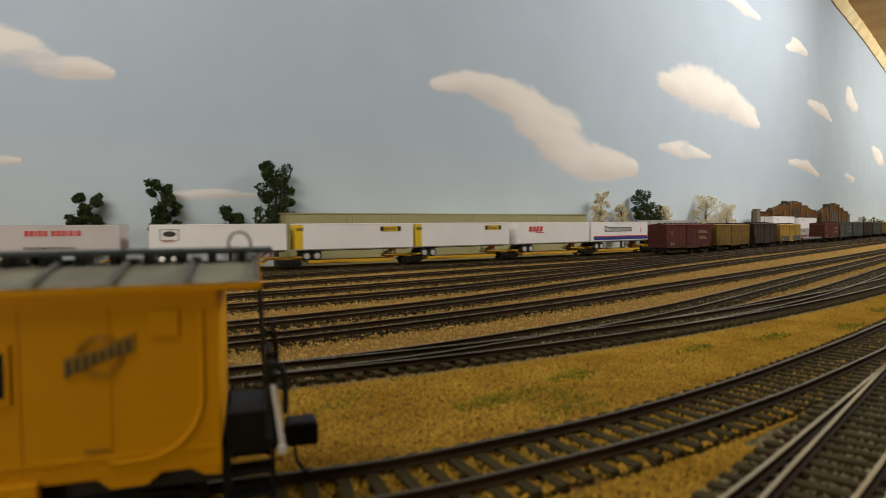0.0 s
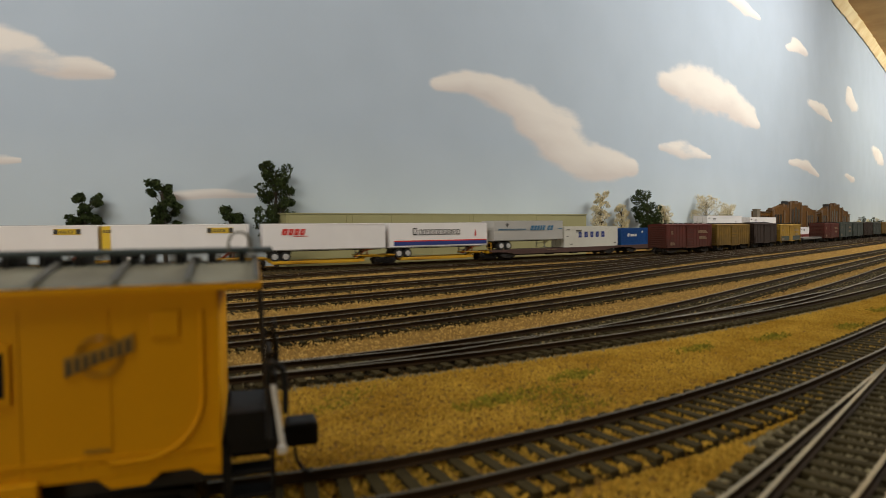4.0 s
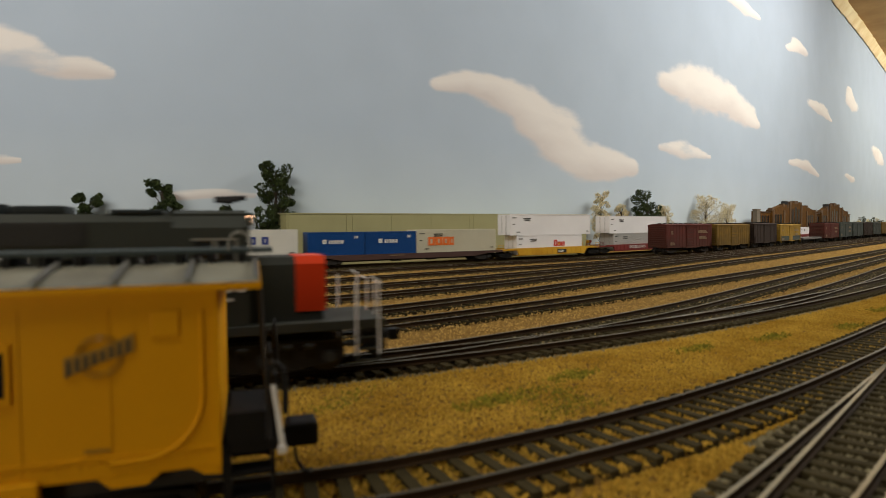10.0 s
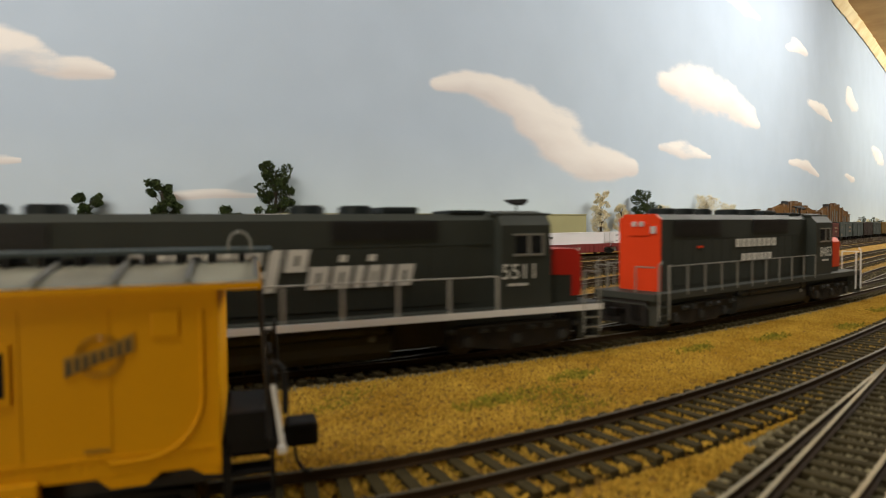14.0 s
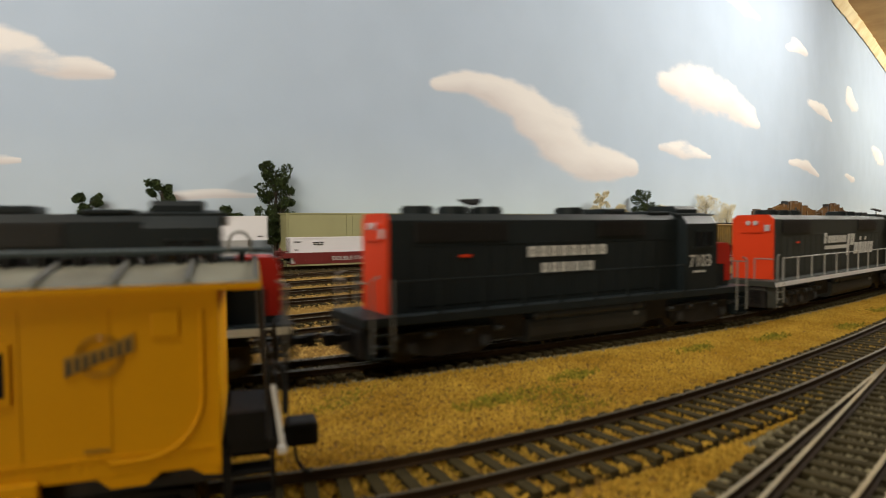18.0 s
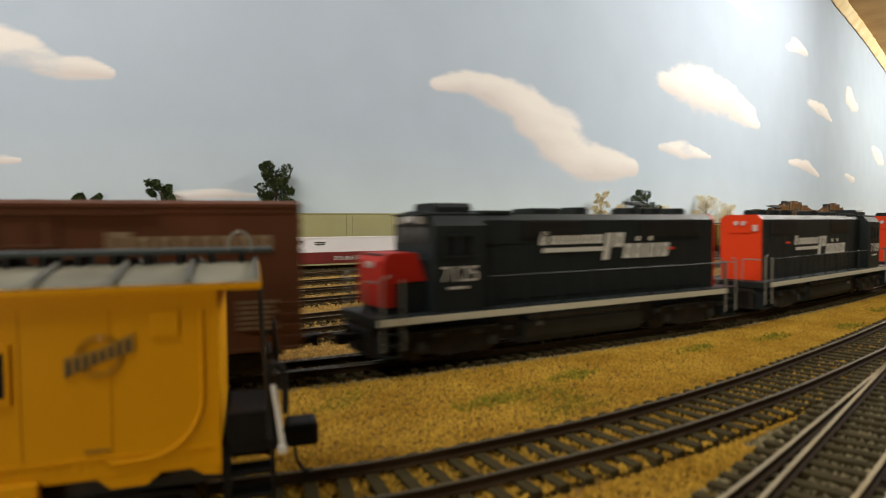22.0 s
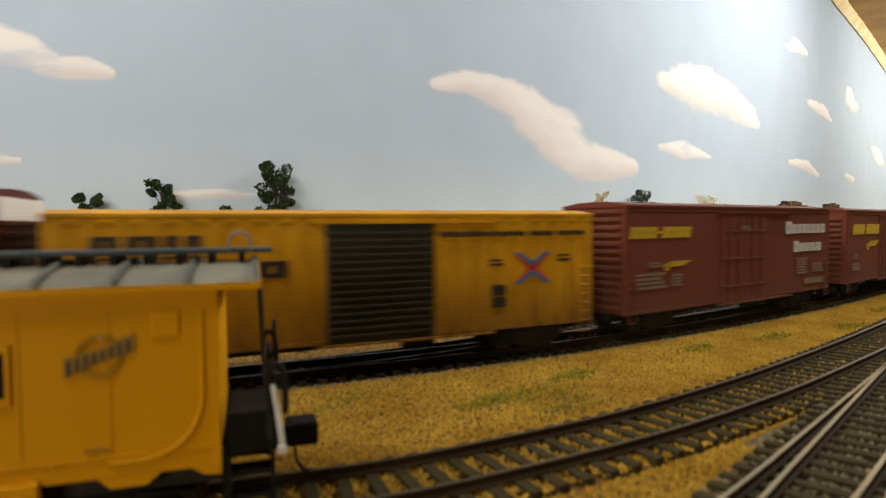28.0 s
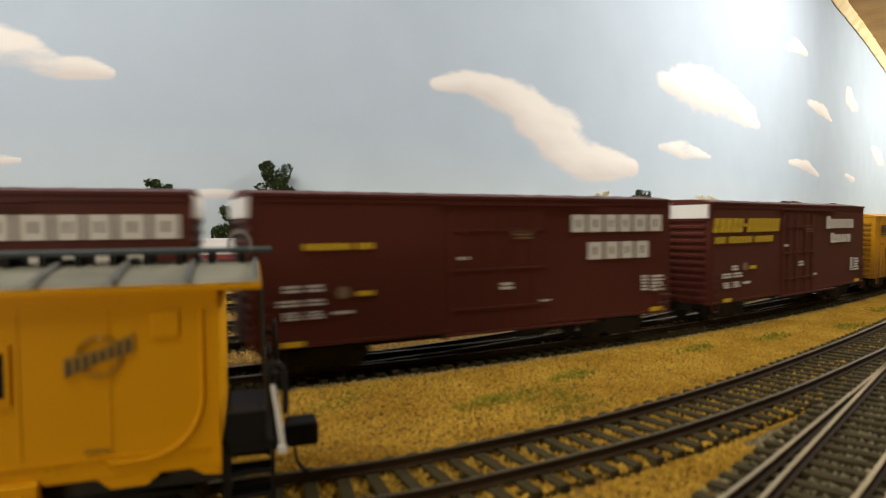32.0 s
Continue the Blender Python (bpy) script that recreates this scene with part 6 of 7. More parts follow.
# ---- the caboose beside the camera ----
def caboose():
    root = thing("caboose", "yellow model caboose with grey ribbed roof and dark walkway", "caboose")
    L, w, sill, eave = 112.0, 17.0, 12.0, 39.9      # the body runs from x = -L to 0
    body = bmesh.new()
    cube(body, -L, 0, -w, w, sill, eave, 0.35)
    b = part("body", body, CABYELLOW, root)
    for x0, x1 in ((-15.5, -10.8), (-86, -78)):
        bm = bmesh.new()
        prism_y(bm, [(x0 - 2.6, sill + 0.5), (x0 - 0.2, sill - 1.6), (x1, sill - 1.6), (x1 + 2.6, sill + 0.5)], -w + 0.1, -w + 1.4)
        part("bolster_skirt", bm, CABYELLOW, root)
    bm = bmesh.new()
    prism_y(bm, [(-5.2, sill + 0.5), (-2.6, sill - 1.1), (-0.05, sill - 1.4), (-0.05, sill + 0.5)], -w + 0.1, -w + 1.4)
    part("bolster_skirt", bm, CABYELLOW, root)
    bm = bmesh.new()
    cube(bm, -78, -24.9, -w - 1.0, -w + 1, sill - 7.0, sill + 0.9, 0.3)
    cube(bm, -30, -26.5, -w - 1.5, -w - 0.9, sill - 3.6, sill - 0.9, 0.3)
    part("tool_box", bm, CABYELLOW, root, "yellow box hung below the sill")
    for x in (-15.8, -27.4, -42.0, -62, -84, -104):
        bm = bmesh.new()
        cube(bm, x, x + 0.5, -w - 0.12, -w, sill + 3.6, eave - 2.0)
        part("seam", bm, CABYELLOW, b)
    bm = bmesh.new()
    cube(bm, -L, -0.2, -w - 0.2, -w, sill + 3.1, sill + 3.5)
    cube(bm, -L, -0.2, -w - 0.35, -w, eave - 2.2, eave - 0.1)
    cube(bm, -1.0, -0.02, -w - 0.3, -w, sill, eave - 2)
    part("trim_strip", bm, CABYELLOW, b)
    bm = bmesh.new()
    pts = [(-2.5, -w - 0.1, eave - 3.0), (-2.5, -w - 0.1, sill + 11.6)]
    for k in range(1, 11):
        a = k / 10 * math.pi / 2
        pts.append((-2.5 - 9.0 * (1 - math.cos(a)), -w - 0.1, sill + 11.6 - 9.2 * math.sin(a)))
    pts.append((-16, -w - 0.1, sill + 2.4))
    pipe(bm, pts, 0.36, 6)
    part("corner_bead", bm, CABYELLOW, b)
    for k in range(76):
        bm = bmesh.new()
        x = -L + 2 + k * 1.45
        cube(bm, x, x + 0.35, -w - 0.34, -w - 0.2, sill + 2.3, sill + 2.65)
        part("rivet", bm, CABYELLOW, b)
    bm = bmesh.new()
    cube(bm, -9.6, -5.7, -w - 0.35, -w, 33.0, 37.0, 0.15)
    part("hatch_plate", bm, CABYELLOW, root, "small raised yellow plate")
    bm = bmesh.new()
    cx, cz = -16.6, 30.6
    prism_y(bm, [(cx - 4.7, cz - 2.9), (cx, cz - 0.9), (cx + 4.7, cz + 0.5), (cx + 4.7, cz + 3.3), (cx, cz + 1.2), (cx - 4.7, cz + 0.1)], -w - 0.3, -w - 0.2)
    em = part("emblem", bm, LOGORING, b, "faded slanted bow-tie bar over a thin ring")
    bm = bmesh.new()
    for r in (2.5, 3.1):
        ring = [(cx + r * math.cos(a), -w - 0.2, cz + r * math.sin(a)) for a in np.linspace(0, 2 * math.pi, 25)]
        pipe(bm, ring, 0.12, 5)
    part("emblem_ring", bm, LOGORING, em)
    for k in range(8):
        bm = bmesh.new()
        x = cx - 4.4 + k * 1.12
        z = cz + (x - cx) * 0.36
        q = 0.75 + 0.18 * abs(x - cx) / 2
        prism_y(bm, [(x, z - q), (x + 0.72, z - q + 0.25), (x + 0.72, z + q + 0.25), (x, z + q)], -w - 0.36, -w - 0.29)
        part("emblem_bar", bm, LOGODARK, em)
    bm = bmesh.new()
    bars(bm, -19, sill + 4.2, 0.6, [.8] * 5, -w - 0.1, 0.4)
    part("data_lettering", bm, LOGORING, b)
    for x in (-36.9, -58, -80, -100):
        bm = bmesh.new()
        cube(bm, x - 0.8, x + 9.0, -w - 0.4, -w + 0.1, 24.4, 33.2, 0.2)
        wd = part("window", bm, CABYELLOW, root)
        bm = bmesh.new()
        cube(bm, x + 0.2, x + 8.2, -w - 0.5, -w - 0.3, 25.6, 32.0)
        part("pane", bm, GLASS, wd)
    r0, r1 = -L - 10, 6.5
    bm = bmesh.new()
    prof = [(-w - 1.3, eave), (w + 1.3, eave), (w + 1.3, eave + 0.9), (w * 0.66, eave + 2.3), (w * 0.3, eave + 3.1), (0, eave + 3.4), (-w * 0.3, eave + 3.1), (-w * 0.66, eave + 2.3), (-w - 1.3, eave + 0.9)]
    prism_x(bm, prof, r0, r1)
    part("eave", bm, CABYELLOW, root)
    bm = bmesh.new()
    prism_x(bm, [(y * 0.985, z + 0.25) for y, z in prof[2:]], r0 + 0.3, r1 - 0.3)
    part("roof", bm, ROOFGREY, root, "grey ribbed roof sheet")
    x = r1 - 1.2
    while x > r0 + 2:
        bm = bmesh.new()
        prism_x(bm, [(y * 0.99, z + 1.05) for y, z in prof[2:]], x, x + 0.9)
        part("roof_rib", bm, RIBSHADED, root)
        x -= 10.2
    for k, y in enumerate((-4.4, -1.4, 1.6)):
        bm = bmesh.new()
        cube(bm, r0 - 2, r1 + 2.3, y, y + 2.7, eave + 5.1, eave + 5.9, 0.1)
        part("running_board", bm, TEAL, root, "dark green roof walkway plank")
    x = r1 - 3.5
    while x > r0:
        bm = bmesh.new()
        cube(bm, x, x + 1.0, -4.6, 4.6, eave + 2.9, eave + 5.1)
        part("bracket", bm, BLACK, root)
        x -= 5.1
    bm = bmesh.new()
    gx, gy, gz = 3.2, -4.8, eave + 5.6
    pipe(bm, [(gx - 1.9, gy, gz), (gx - 1.8, gy, gz + 1.8), (gx - 1.1, gy, gz + 2.9), (gx, gy, gz + 3.3), (gx + 1.1, gy, gz + 2.9), (gx + 1.8, gy, gz + 1.8), (gx + 1.9, gy, gz)], 0.28, 6)
    part("roof_grab", bm, RAILGREY, root, "arched grab iron on the roof edge")
    bm = bmesh.new()
    cube(bm, 0, 8.6, -w + 0.6, w - 0.6, 13.2, 15.0, 0.2)
    part("platform", bm, BLACK, root)
    bm = bmesh.new()
    cube(bm, 0.05, 0.7, -w, w, 6, 15)
    part("end_sill", bm, BLACK, root)
    bm = bmesh.new()
    cube(bm, 0.75, 6.8, -w + 0.3, -w + 5, 15.0, 20.0, 0.2)
    part("gear_box", bm, BLACK, root)
    for k in range(3):
        for sy in (-1, 1):
            bm = bmesh.new()
            z = 9.8 - 3.8 * k
            cube(bm, 0.9, 7.6, *sorted((sy * (w - 4.5), sy * (w + 0.2))), z, z + 0.7, 0.15)
            part("step", bm, BLACK, root)
    for sy in (-1, 1):
        for x in (0.75, 7.5):
            bm = bmesh.new()
            cube(bm, x, x + 0.6, *sorted((sy * (w - 4.6), sy * (w + 0.3))), 1.8, 13.4)
            part("step_side", bm, BLACK, root)
        bm = bmesh.new()
        rod(bm, (6.4, sy * (w - 0.9), eave), (7.4, sy * (w - 0.9), 14), 0.3, 8)
        part("roof_post", bm, UNDER, root)
        bm = bmesh.new()
        pipe(bm, [(8.3, sy * (w - 2.0), 14), (8.3, sy * (w - 2.0), 25), (8.3, sy * 3, 25), (8.3, sy * 3, 14)], 0.4, 6)
        for z in (18, 21.5):
            pipe(bm, [(8.3, sy * (w - 2.0), z), (8.3, sy * 3, z)], 0.3, 6)
        part("end_rail", bm, BLACK, root)
        bm = bmesh.new()
        pipe(bm, [(7.2, sy * (w - 0.6), 24), (7.4, sy * (w - 0.6), 26.4), (8.4, sy * (w - 0.6), 27.4), (9.6, sy * (w - 0.6), 26.4), (9.9, sy * (w - 0.6), 23.5), (9.9, sy * (w - 0.6), 19)], 0.55, 8)
        part("end_grab", bm, BLACK, root)
        bm = bmesh.new()
        pipe(bm, [(8.0, sy * (w - 0.1), 24.0), (8.5, sy * w, 20.5), (9.3, sy * w, 14.2)], 0.45, 8)
        cube(bm, 8.6, 10.0, *sorted((sy * (w - 0.8), sy * (w + 0.2))), 12.8, 13.8)
        part("grab_iron", bm, GRABWHITE, root, "white curved grab iron")
    bm = bmesh.new()
    rod(bm, (9.2, 6, 15), (9.2, 6, 28), 0.4, 6)
    ring = [(9.2, 6 + 3.2 * math.cos(a), 28 + 3.2 * math.sin(a)) for a in np.linspace(0, 2 * math.pi, 17)]
    pipe(bm, ring, 0.3, 5)
    for a in (0, math.pi / 2):
        rod(bm, (9.2, 6 - 3.1 * math.cos(a), 28 - 3.1 * math.sin(a)), (9.2, 6 + 3.1 * math.cos(a), 28 + 3.1 * math.sin(a)), 0.22, 5)
    part("brake_wheel", bm, BLACK, root)
    bm = bmesh.new()
    cube(bm, 8.5, 12.0, -1.6, 1.6, 8.8, 11.2, 0.3)
    cube(bm, 10.6, 16.6, -3.4, 3.0, 8.4, 12.9, 0.9)
    part("coupler", bm, BLACK, root, "black knuckle coupler")
    bm = bmesh.new()
    pipe(bm, [(12.0, -4, 8.8), (12.4, -4.4, 6.6), (13.4, -4.8, 4.8), (14.8, -5, 4.0)], 0.35, 6)
    part("air_hose", bm, BLACK, root)
    bm = bmesh.new()
    cube(bm, -L, 0, -w + 3, w - 3, sill - 3.4, sill - 0.1)
    part("underframe", bm, UNDER, root)
    bogie(root, -18, 2, 19, BLACK, 14.6, 10)
    bogie(root, -L + 20, 2, 19, BLACK, 14.6, 10)
    return root


cb = caboose()
cb.matrix_world = pose(35.5 * MM, 111.2 * MM, RAIL * MM, 0, 0, -20.0)


# ---- buildings, trees, ground cover ----
def warehouse():
    a, b = Vector((325, 752, 0)), Vector((884, 704, 0))
    d = b - a
    ln, turn = d.length, math.degrees(math.atan2(d.y, d.x))
    root = thing("warehouse", "long low olive sheet-metal warehouse behind the far track", "building", at=(a.x, a.y, 0), turn=turn)
    bm = bmesh.new()
    cube(bm, 0, ln, 0, 34, 0, 71, 0.4)
    part("wall", bm, OLIVE, root)
    bm = bmesh.new()
    cube(bm, -1, ln + 1, -1, 35, 71, 73, 0.3)
    part("roof", bm, OLIVE, root)
    k = 0
    x = 3.0
    for wd in (83, 9, 62, 70, 70, 9, 70, 64, 70):
        bm = bmesh.new()
        cube(bm, x, x + wd - 0.6, -0.5, 0.2, 1, 70.5, 0.15)
        part("panel", bm, OLIVE, root)
        x += wd
    return root


def brick_works():
    a, b = Vector((1700, 772, 0)), Vector((2780, 905, 0))
    turn = math.degrees(math.atan2(b.y - a.y, b.x - a.x))
    root = thing("brick_factory", "brown brick factory with stepped gables and tall windows", "building", at=(a.x, a.y, 0), turn=turn)
    bm = bmesh.new()
    cube(bm, 0, 1140, 0, 12, 0, 84, 0.3)
    part("wall", bm, BRICK, root)
    bm = bmesh.new()
    cube(bm, -1, 1142, -2, 13, 84, 87, 0.4)
    part("cornice", bm, BRICKTRIM, root)
    bm = bmesh.new()
    cube(bm, -6, 20, -5, 7, 0, 90, 0.5)
    cube(bm, -8, 22, -6, 8, 90, 93, 0.4)
    part("corner_pier", bm, PIERGREY, root, "grey-brown corner pier")

    def window(parent, x, wd, z0, z1, y):
        bm = bmesh.new()
        n = 6
        arch = [(x + wd / 2 + wd / 2 * math.cos(k * math.pi / n), z1 - wd / 3 + wd / 3 * math.sin(k * math.pi / n)) for k in range(n + 1)]
        prism_y(bm, [(x, z0), (x + wd, z0)] + arch, y - 0.6, y + 0.4)
        wn = part("window", bm, GLASS, parent)
        bm = bmesh.new()
        cube(bm, x - 2, x + wd + 2, y - 2.2, y, z0 - 2.5, z0, 0.2)
        part("sill", bm, BRICKTRIM, wn)

    for g0, g1, t0, t1, top in ((122, 596, 296, 418, 117), (668, 1075, 792, 930, 120)):
        u, v = (t0 - g0), (g1 - t1)
        bm = bmesh.new()
        prism_y(bm, [(g0, 0), (g1, 0), (g1, 92), (t1 + v * .38, 107), (t1, 110), (t1, top), (t0, top), (t0, 111), (t0 - u * .38, 108), (g0, 92)], -5, 11)
        gb = part("gable", bm, BRICK, root)
        c = (t0 + t1) / 2
        for x0, x1, zz in ((t0 - 4, t0 + 16, top + 3), (t1 - 16, t1 + 4, top + 3), (c - 20, c + 20, top + 6), (g0 - 4, g0 + 14, 98), (g1 - 14, g1 + 4, 98), (t0 - u * .38 - 8, t0 - u * .38 + 10, 112), (t1 + v * .38 - 10, t1 + v * .38 + 8, 111)):
            bm = bmesh.new()
            cube(bm, x0, x1, -6.5, 6, zz - 9, zz, 0.4)
            part("parapet", bm, BRICKTRIM, gb)
        bm = bmesh.new()
        rod(bm, (t0 - 22, 4, 100), (t0 - 22, 4, 119), 10, 14)
        rod(bm, (t0 - 22, 4, 119), (t0 - 22, 4, 122), 11.5, 14, 6)
        part("vent", bm, GRILLE, gb, "black roof ventilator")
        for x in (g0 + 4, t0 - u * .38, t0 - 6, t1 - 6, t1 + v * .38 - 10, g1 - 14):
            bm = bmesh.new()
            cube(bm, x, x + 11, -7.5, -4.8, 0, 92 if x < t0 - 60 or x > t1 + 50 else 112, 0.3)
            part("pilaster", bm, BRICKTRIM, gb)
        for x in (c - 44, c - 11, c + 22):
            window(gb, x, 20, 40, 104 if abs(x + 10 - c) < 12 else 98, -5)
        for x in (g0 + 26, g0 + 50, g0 + 74, g1 - 96, g1 - 72, g1 - 48):
            window(gb, x, 15, 40, 80, -5)
    for x in (24, 48, 72, 96, 608, 632, 650, 1084, 1106):
        window(root, x, 14, 40, 76, 0)
    return root


def tree(x, y, height, spread, label, leaf=LEAF, clumps=26, dense=46, seed=1, size=1.5, lobes=None, name="tree"):
    """Tapered trunk with limbs; the crown is many leaf clumps at the limbs' ends, with gaps between them."""
    rnd = random.Random(seed)
    root = thing(name, label, "tree", "trees along the backdrop", at=(x, y, 0), turn=rnd.uniform(0, 360) * 0)
    bm = bmesh.new()
    lean = rnd.uniform(-3, 3)
    rod(bm, (0, 0, 0), (lean * 0.4, 0, height * 0.5), height * 0.022 + 0.5, 7, height * 0.015 + 0.3)
    rod(bm, (lean * 0.4, 0, height * 0.5), (lean, 0, height * 0.93), height * 0.015 + 0.3, 6, 0.3)
    heads = []
    for k in range(clumps):
        u = (k + 0.5) / clumps
        z = height * (0.24 + 0.76 * u)
        reach = spread * (1.0 - 0.45 * abs(u - 0.45)) * rnd.uniform(0.35, 1.0)
        if lobes:
            z, reach = height * lobes[k % len(lobes)][1] + rnd.uniform(-0.06, 0.06) * height, 0
            cxx = spread * lobes[k % len(lobes)][0] + rnd.uniform(-0.18, 0.18) * spread
            head = Vector((cxx, rnd.uniform(-0.4, 0.4) * spread, z))
        else:
            an = rnd.uniform(0, 6.28)
            head = Vector((lean * u + reach * math.cos(an), 0.55 * reach * math.sin(an), z))
        heads.append(head)
        foot = Vector((lean * 0.4, 0, max(height * 0.15, z - height * 0.16)))
        rod(bm, foot, head, 0.55, 5, 0.25)
    part("trunk", bm, BARK, root)
    np.random.seed(seed)
    vs, fs = [], []
    for hd in heads:
        r = spread * rnd.uniform(0.20, 0.33)
        n = dense
        p = np.random.normal(0, 1, (n, 3))
        p /= np.linalg.norm(p, axis=1)[:, None]
        p *= (r * np.random.uniform(0.35, 1.0, n) ** 0.6)[:, None]
        p[:, 2] *= 0.8
        for q in p:
            tri = np.random.normal(0, 0.62 * size, (4, 3)) + q + np.array(hd)
            i = len(vs)
            vs.extend(tri.tolist())
            fs.extend([(i, i + 1, i + 2), (i, i + 2, i + 3), (i + 1, i + 3, i + 2), (i, i + 3, i + 1)])
    me = bpy.data.meshes.new("crown")
    me.from_pydata((np.array(vs) * MM).tolist(), [], fs)
    me.materials.append(leaf)
    ob = new("crown", me)
    ob.parent = root
    return root


warehouse()
brick_works()


def by_wall(s, out):
    return BACKDROP.off(s, -out)


DARK = "dark green model tree with clumped foliage"
PALE = "pale straw-coloured lacy model tree"
TREES = [(1713, 22, 101, 20, DARK, LEAF, [(-.8, .62), (-.35, .6), (.2, .66), (.7, .9), (-.3, .93), (.05, .78), (.75, .62), (.0, .45), (.3, .42), (-.1, .34)], 3),
         (1811, 22, 115, 20, DARK, LEAF, None, 4),
         (1889, 20, 82, 24, DARK, LEAF, [(-.1, .9), (.45, .8), (-.55, .6), (.1, .62), (.5, .6), (-.2, .4), (.3, .4)], 5),
         (1946, 22, 141, 27, DARK, LEAF, None, 6),
         (2575, 24, 116, 24, PALE, PALELEAF, None, 7), (2648, 20, 92, 22, PALE, PALELEAF, None, 8),
         (2738, 26, 118, 36, DARK, LEAF, [(-.7, .97), (-.75, .86), (-.58, .76), (-.5, .63), (-.35, .5), (-.62, .46), (-.2, .4), (.15, .6), (.3, .5), (.55, .78), (.65, .64), (.5, .45), (.2, .35), (-.4, .34)], 9),
         (2815, 24, 92, 26, PALE, PALELEAF, None, 10),
         (3012, 26, 120, 42, PALE, PALELEAF, None, 11), (3142, 24, 102, 34, PALE, PALELEAF, None, 12)]
for s, out, hgt, spr, lab, leaf, lobes, sd in TREES:
    tx, ty = by_wall(s, out)
    tree(tx, ty, hgt, spr, lab, leaf, 60 if leaf is LEAF else 46, 95 if leaf is LEAF else 105, sd, 1.9 if leaf is LEAF else 1.2, lobes)
for k in range(9):
    tx, ty = by_wall(4760 + 95 * k, 24)
    tree(tx, ty, 62 + 16 * ((k * 7) % 4) / 3, 26, "small grey-green tree far down the backdrop", PALELEAF if k % 3 == 0 else LEAF, 14, 24, 30 + k, 2.2)


np.random.seed(5)


def lower_edge(path, w):
    q = np.array([path.off(s, w) for s in np.linspace(path.s[0], path.s[-1], 600)])
    return q[:, 0], q[:, 1]


def fill(x0, x1, lowf, highf, n, far_thin=True):
    """Random points between two curves of y over x, thinner where far."""
    u = np.random.uniform(0, 1, n)
    xs = x0 + (x1 - x0) * (u ** 1.9 if far_thin else u)
    lo, hi = np.interp(xs, *lowf), np.interp(xs, *highf)
    v = np.random.uniform(0, 1, n)
    return np.stack([xs, lo + (hi - lo) * v], 1)


near_up, near_low = lower_edge(NEAR, 15.5), lower_edge(NEAR, -15.5)
main_low, main_up = lower_edge(MAIN, -16.0), lower_edge(MAIN, 16)
turf = fill(-120, 1500, near_up, main_low, 180000)
green = np.array([noise.noise((x * 0.018, y * 0.05, 2.0)) for x, y in turf])
is_green = np.random.uniform(0, 1, len(turf)) < np.clip((green - 0.42) * 1.7, 0, 0.42)
stones("turf", GRASS, turf[~is_green], 0.46, "straw-yellow static turf between the tracks", "grass", 0.6, 0.9)
stones("turf", GREEN, turf[is_green], 0.46, "green patches in the straw turf", "grass", 0.7, 1.0)
for gx, gy in ((122, 133), (350, 112), (430, 121), (452, 106), (240, 134), (165, 137), (290, 124)):
    q = np.random.normal(0, 1, (170, 2)) * (6, 2.2) + (gx, gy)
    stones("turf_tuft", GREEN, q, 0.8, "small tuft of green turf", "grass", 0.8, 1.1)
corner_up, corner_low = lower_edge(CORNER, 13.5), lower_edge(CORNER, -15.5)
strip = fill(-160, 700, corner_up, near_low, 26000)
edge = (strip[:, 1] - np.interp(strip[:, 0], *corner_up)) / np.maximum(1, np.interp(strip[:, 0], *near_low) - np.interp(strip[:, 0], *corner_up))
wob = np.array([noise.noise((x * 0.03, y * 0.03, 7.0)) for x, y in strip])
grey = (strip[:, 0] > 145) & (edge + 0.35 * wob < 0.75)
stones("ballast", GREYSTONE, strip[grey], 0.6, "grey ballast beside the turnout", "ballast", 0.1, 1.0)
stones("turf", GRASS, strip[~grey], 0.62, "straw-yellow turf beside the near track", "grass", 0.5, 1.0)


def along(path, s0, s1, w, n, power=1.8):
    u = np.random.uniform(0, 1, n) ** power
    out = []
    for a in u:
        s = s0 + (s1 - s0) * a
        out.append(path.off(s, np.random.uniform(-w, w)))
    return np.array(out)


stones("ballast", GRASS, along(NEAR, -60, 600, 14.5, 17000), 0.62, "straw turf between the ties", "grass", 1.35, 0.9)
stones("ballast", GREYSTONE, along(CORNER, -120, 520, 15, 15000), 0.55, "grey ballast between the ties", "ballast", 1.4, 0.9)
stones("ballast", DARKSTONE, along(MAIN, -40, 900, 15, 12000), 0.7, "dark ballast between the ties", "ballast", 1.3, 0.9)
stones("ballast", GREYSTONE, np.array([MAIN.off(s, -16.5 + random.gauss(0, 1.0)) for s in np.random.uniform(-40, 900, 4200)]), 0.75, "grey ballast edge of the main line", "ballast", 0.3, 1.1)
string_up, string_low = lower_edge(STRING, 16), lower_edge(STRING, -12)
yardpts = fill(-60, 2600, main_up, string_low, 215000)
clear = np.ones(len(yardpts), bool)
for yd in [BRANCH_1, BRANCH_2, *YARD, STRING]:
    ox, oy = lower_edge(yd, 0)
    clear &= np.abs(yardpts[:, 1] - np.interp(yardpts[:, 0], ox, oy)) > 13.5
yardpts = yardpts[clear]
stones("ballast", STONE, yardpts, 0.5, "tan ballast between the yard tracks", "ballast", 1.5, 0.8)
REACH = [(BRANCH_1, 60), (BRANCH_2, 60), *((yd, 720) for yd in YARD), (STRING, -330)]
for yd, sa in REACH:
    stones("ballast", DARKSTONE, along(yd, sa, sa + 1800, 13.5, 5200), 0.8, "dark ballast between the ties of a yard track", "ballast", 1.2, 1.0)


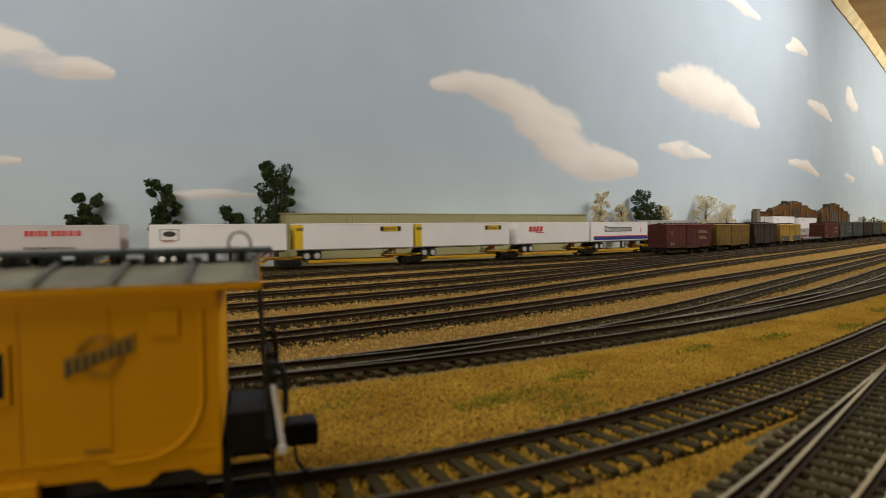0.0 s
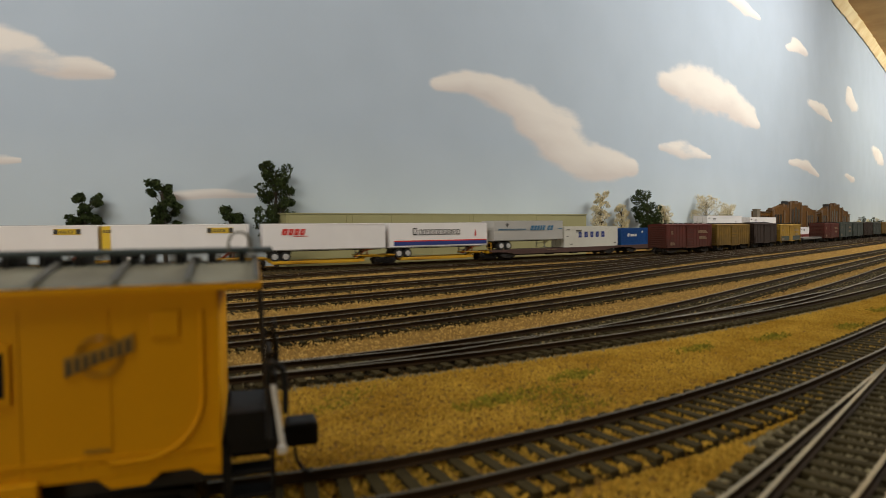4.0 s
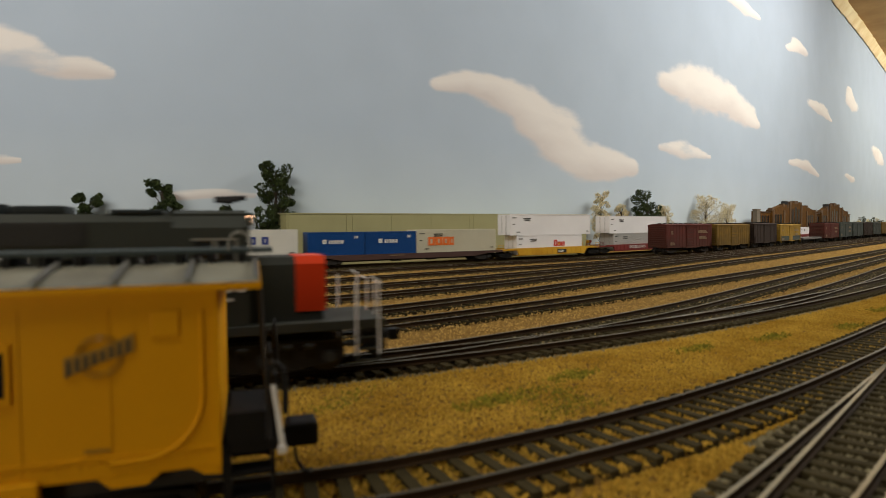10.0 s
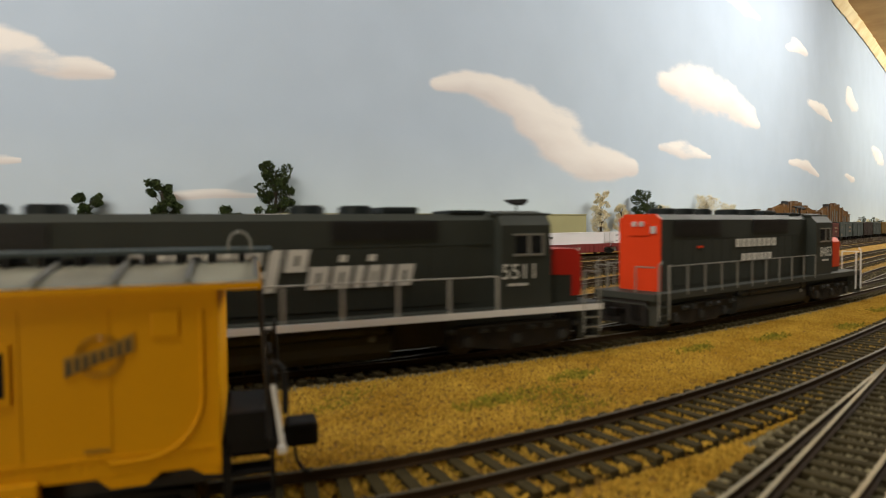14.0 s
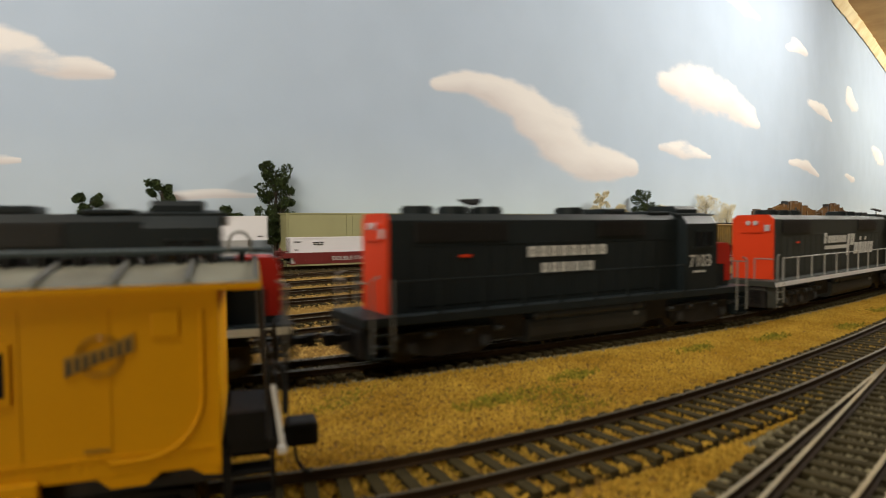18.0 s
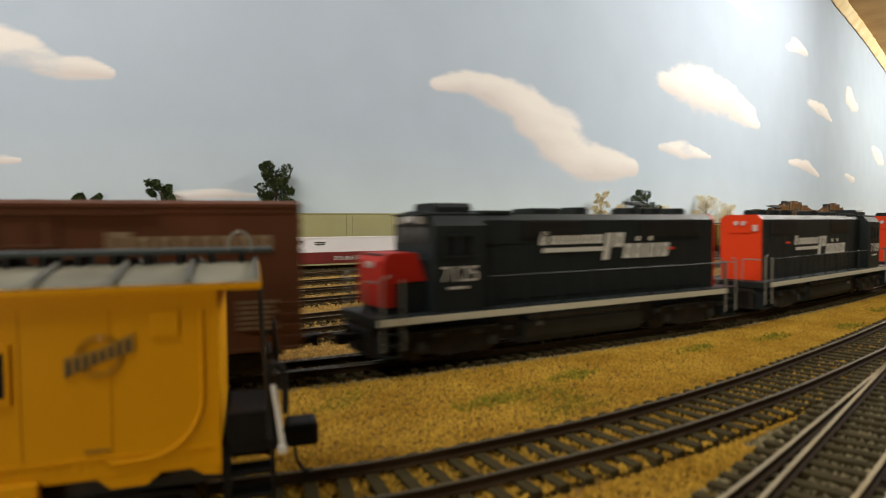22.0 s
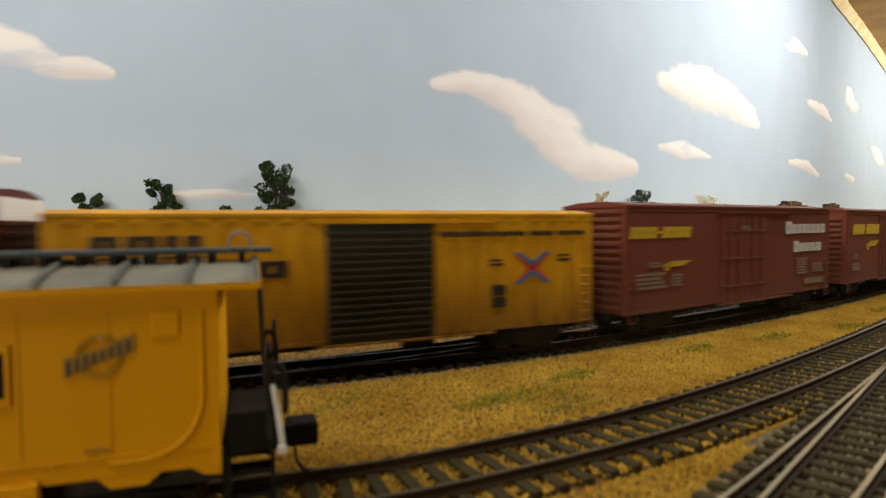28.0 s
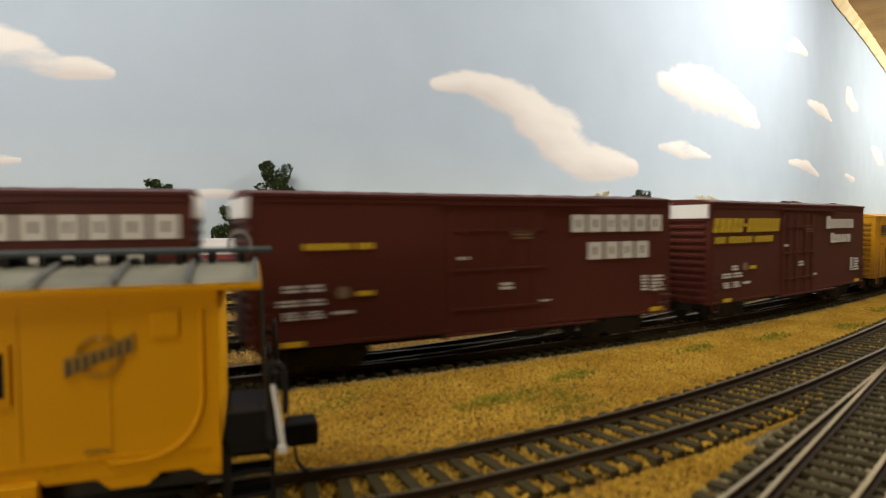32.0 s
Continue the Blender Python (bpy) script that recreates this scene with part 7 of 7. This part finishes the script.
def cribs(path, phase, s0, s1, w, n, power=1.6):
    """Places in the gaps between the ties."""
    k = np.floor((s0 + (s1 - s0) * np.random.uniform(0, 1, n) ** power) / PITCH)
    return np.array([path.off(phase + (q + 0.5) * PITCH + random.uniform(-1.7, 1.7), random.uniform(-w, w)) for q in k])


for yd, phase in ((BRANCH_1, 30 % PITCH), (BRANCH_2, 40 % PITCH)):
    stones("ballast", GREYSTONE, cribs(yd, phase, 60, 1300, 12.0, 4200), 0.6, "grey ballast in the cribs of a yard track", "ballast", 1.9, 0.9)
for yd in YARD:
    stones("ballast", STONE, cribs(yd, 0, 740, 2300, 12.5, 3600), 0.5, "tan ballast in the cribs of a yard track", "ballast", 1.7, 0.9)
specks = np.concatenate([along(yd, sa, sa + 1600, 13.0, 1700) for yd, sa in REACH])
stones("ballast", STONE, specks, 0.48, "stray tan stones on the ties of the yard tracks", "ballast", 2.1, 0.8)
bk = lower_edge(BACK, -16)
stones("ballast", DARKSTONE, fill(100, 2200, string_up, bk, 26000), 0.8, "dark dirt beside the far track", "ballast", 1.2, 0.8)
stones("ballast", DARKSTONE, along(BACK, 300, 2600, 15, 7000), 1.0, "dark ballast of the far track", "ballast", 0.6, 1.0)


# ---- what moves ----
def main_s(t):
    """Way of the passing train: nearly even, a little uneven as it pulls through the turnouts."""
    d = t - 16.0
    lag = np.interp(t, (0, 5, 9, 9.3, 10, 11, 12, 13, 14, 14.5, 16.5, 17, 18, 19, 20, 21, 22, 23, 24, 25, 25.5, 27.5, 28, 29, 30, 31, 32),
                    (265, 205, 157.3, 148.5, 125.3, 110.7, 101.9, 88.3, 71.2, 62.8, 36.4, 29.2, 16.5, 6.5, -2.1, -5.0, -3.4, 0.0, -3.0, -5.3, -7.5, -25.5, -31.2, -44.3, -59.3, -81.4, -101.8))
    return 106.0 * d + 0.9 * d * d + float(lag)


def stretch(s):
    """Place along the main line where it leaves through the far turnouts."""
    return s + float(np.interp(s, (-300, -150, 0, 100, 200, 300, 400, 500, 600, 800, 1000, 2000), (7, 1.9, -3.7, -5.2, -2.5, 0.5, 7.5, 15.5, 22.1, 33.1, 43.1, 93)))


def set_on(path, s, z):
    """Pose of a car whose middle is at s: its trucks lie on the path."""
    a, b = path.at(s - 60), path.at(s + 60)
    c = (a + b) / 2
    return pose(c[0] * MM, c[1] * MM, (RAIL + z) * MM, 0, 0, math.degrees(math.atan2(b[1] - a[1], b[0] - a[0])))


def motions():
    for ob, s in TRAIN:
        walk(ob, [(t, set_on(MAIN, stretch(s + main_s(t)), 0)) for t in np.arange(0, 32.01, 0.5)])
    for ob, s, z in FAR:
        walk(ob, [(t, set_on(BACK, s - 92.43 * t, z)) for t in np.arange(0, 32.01, 0.5)])


motions()
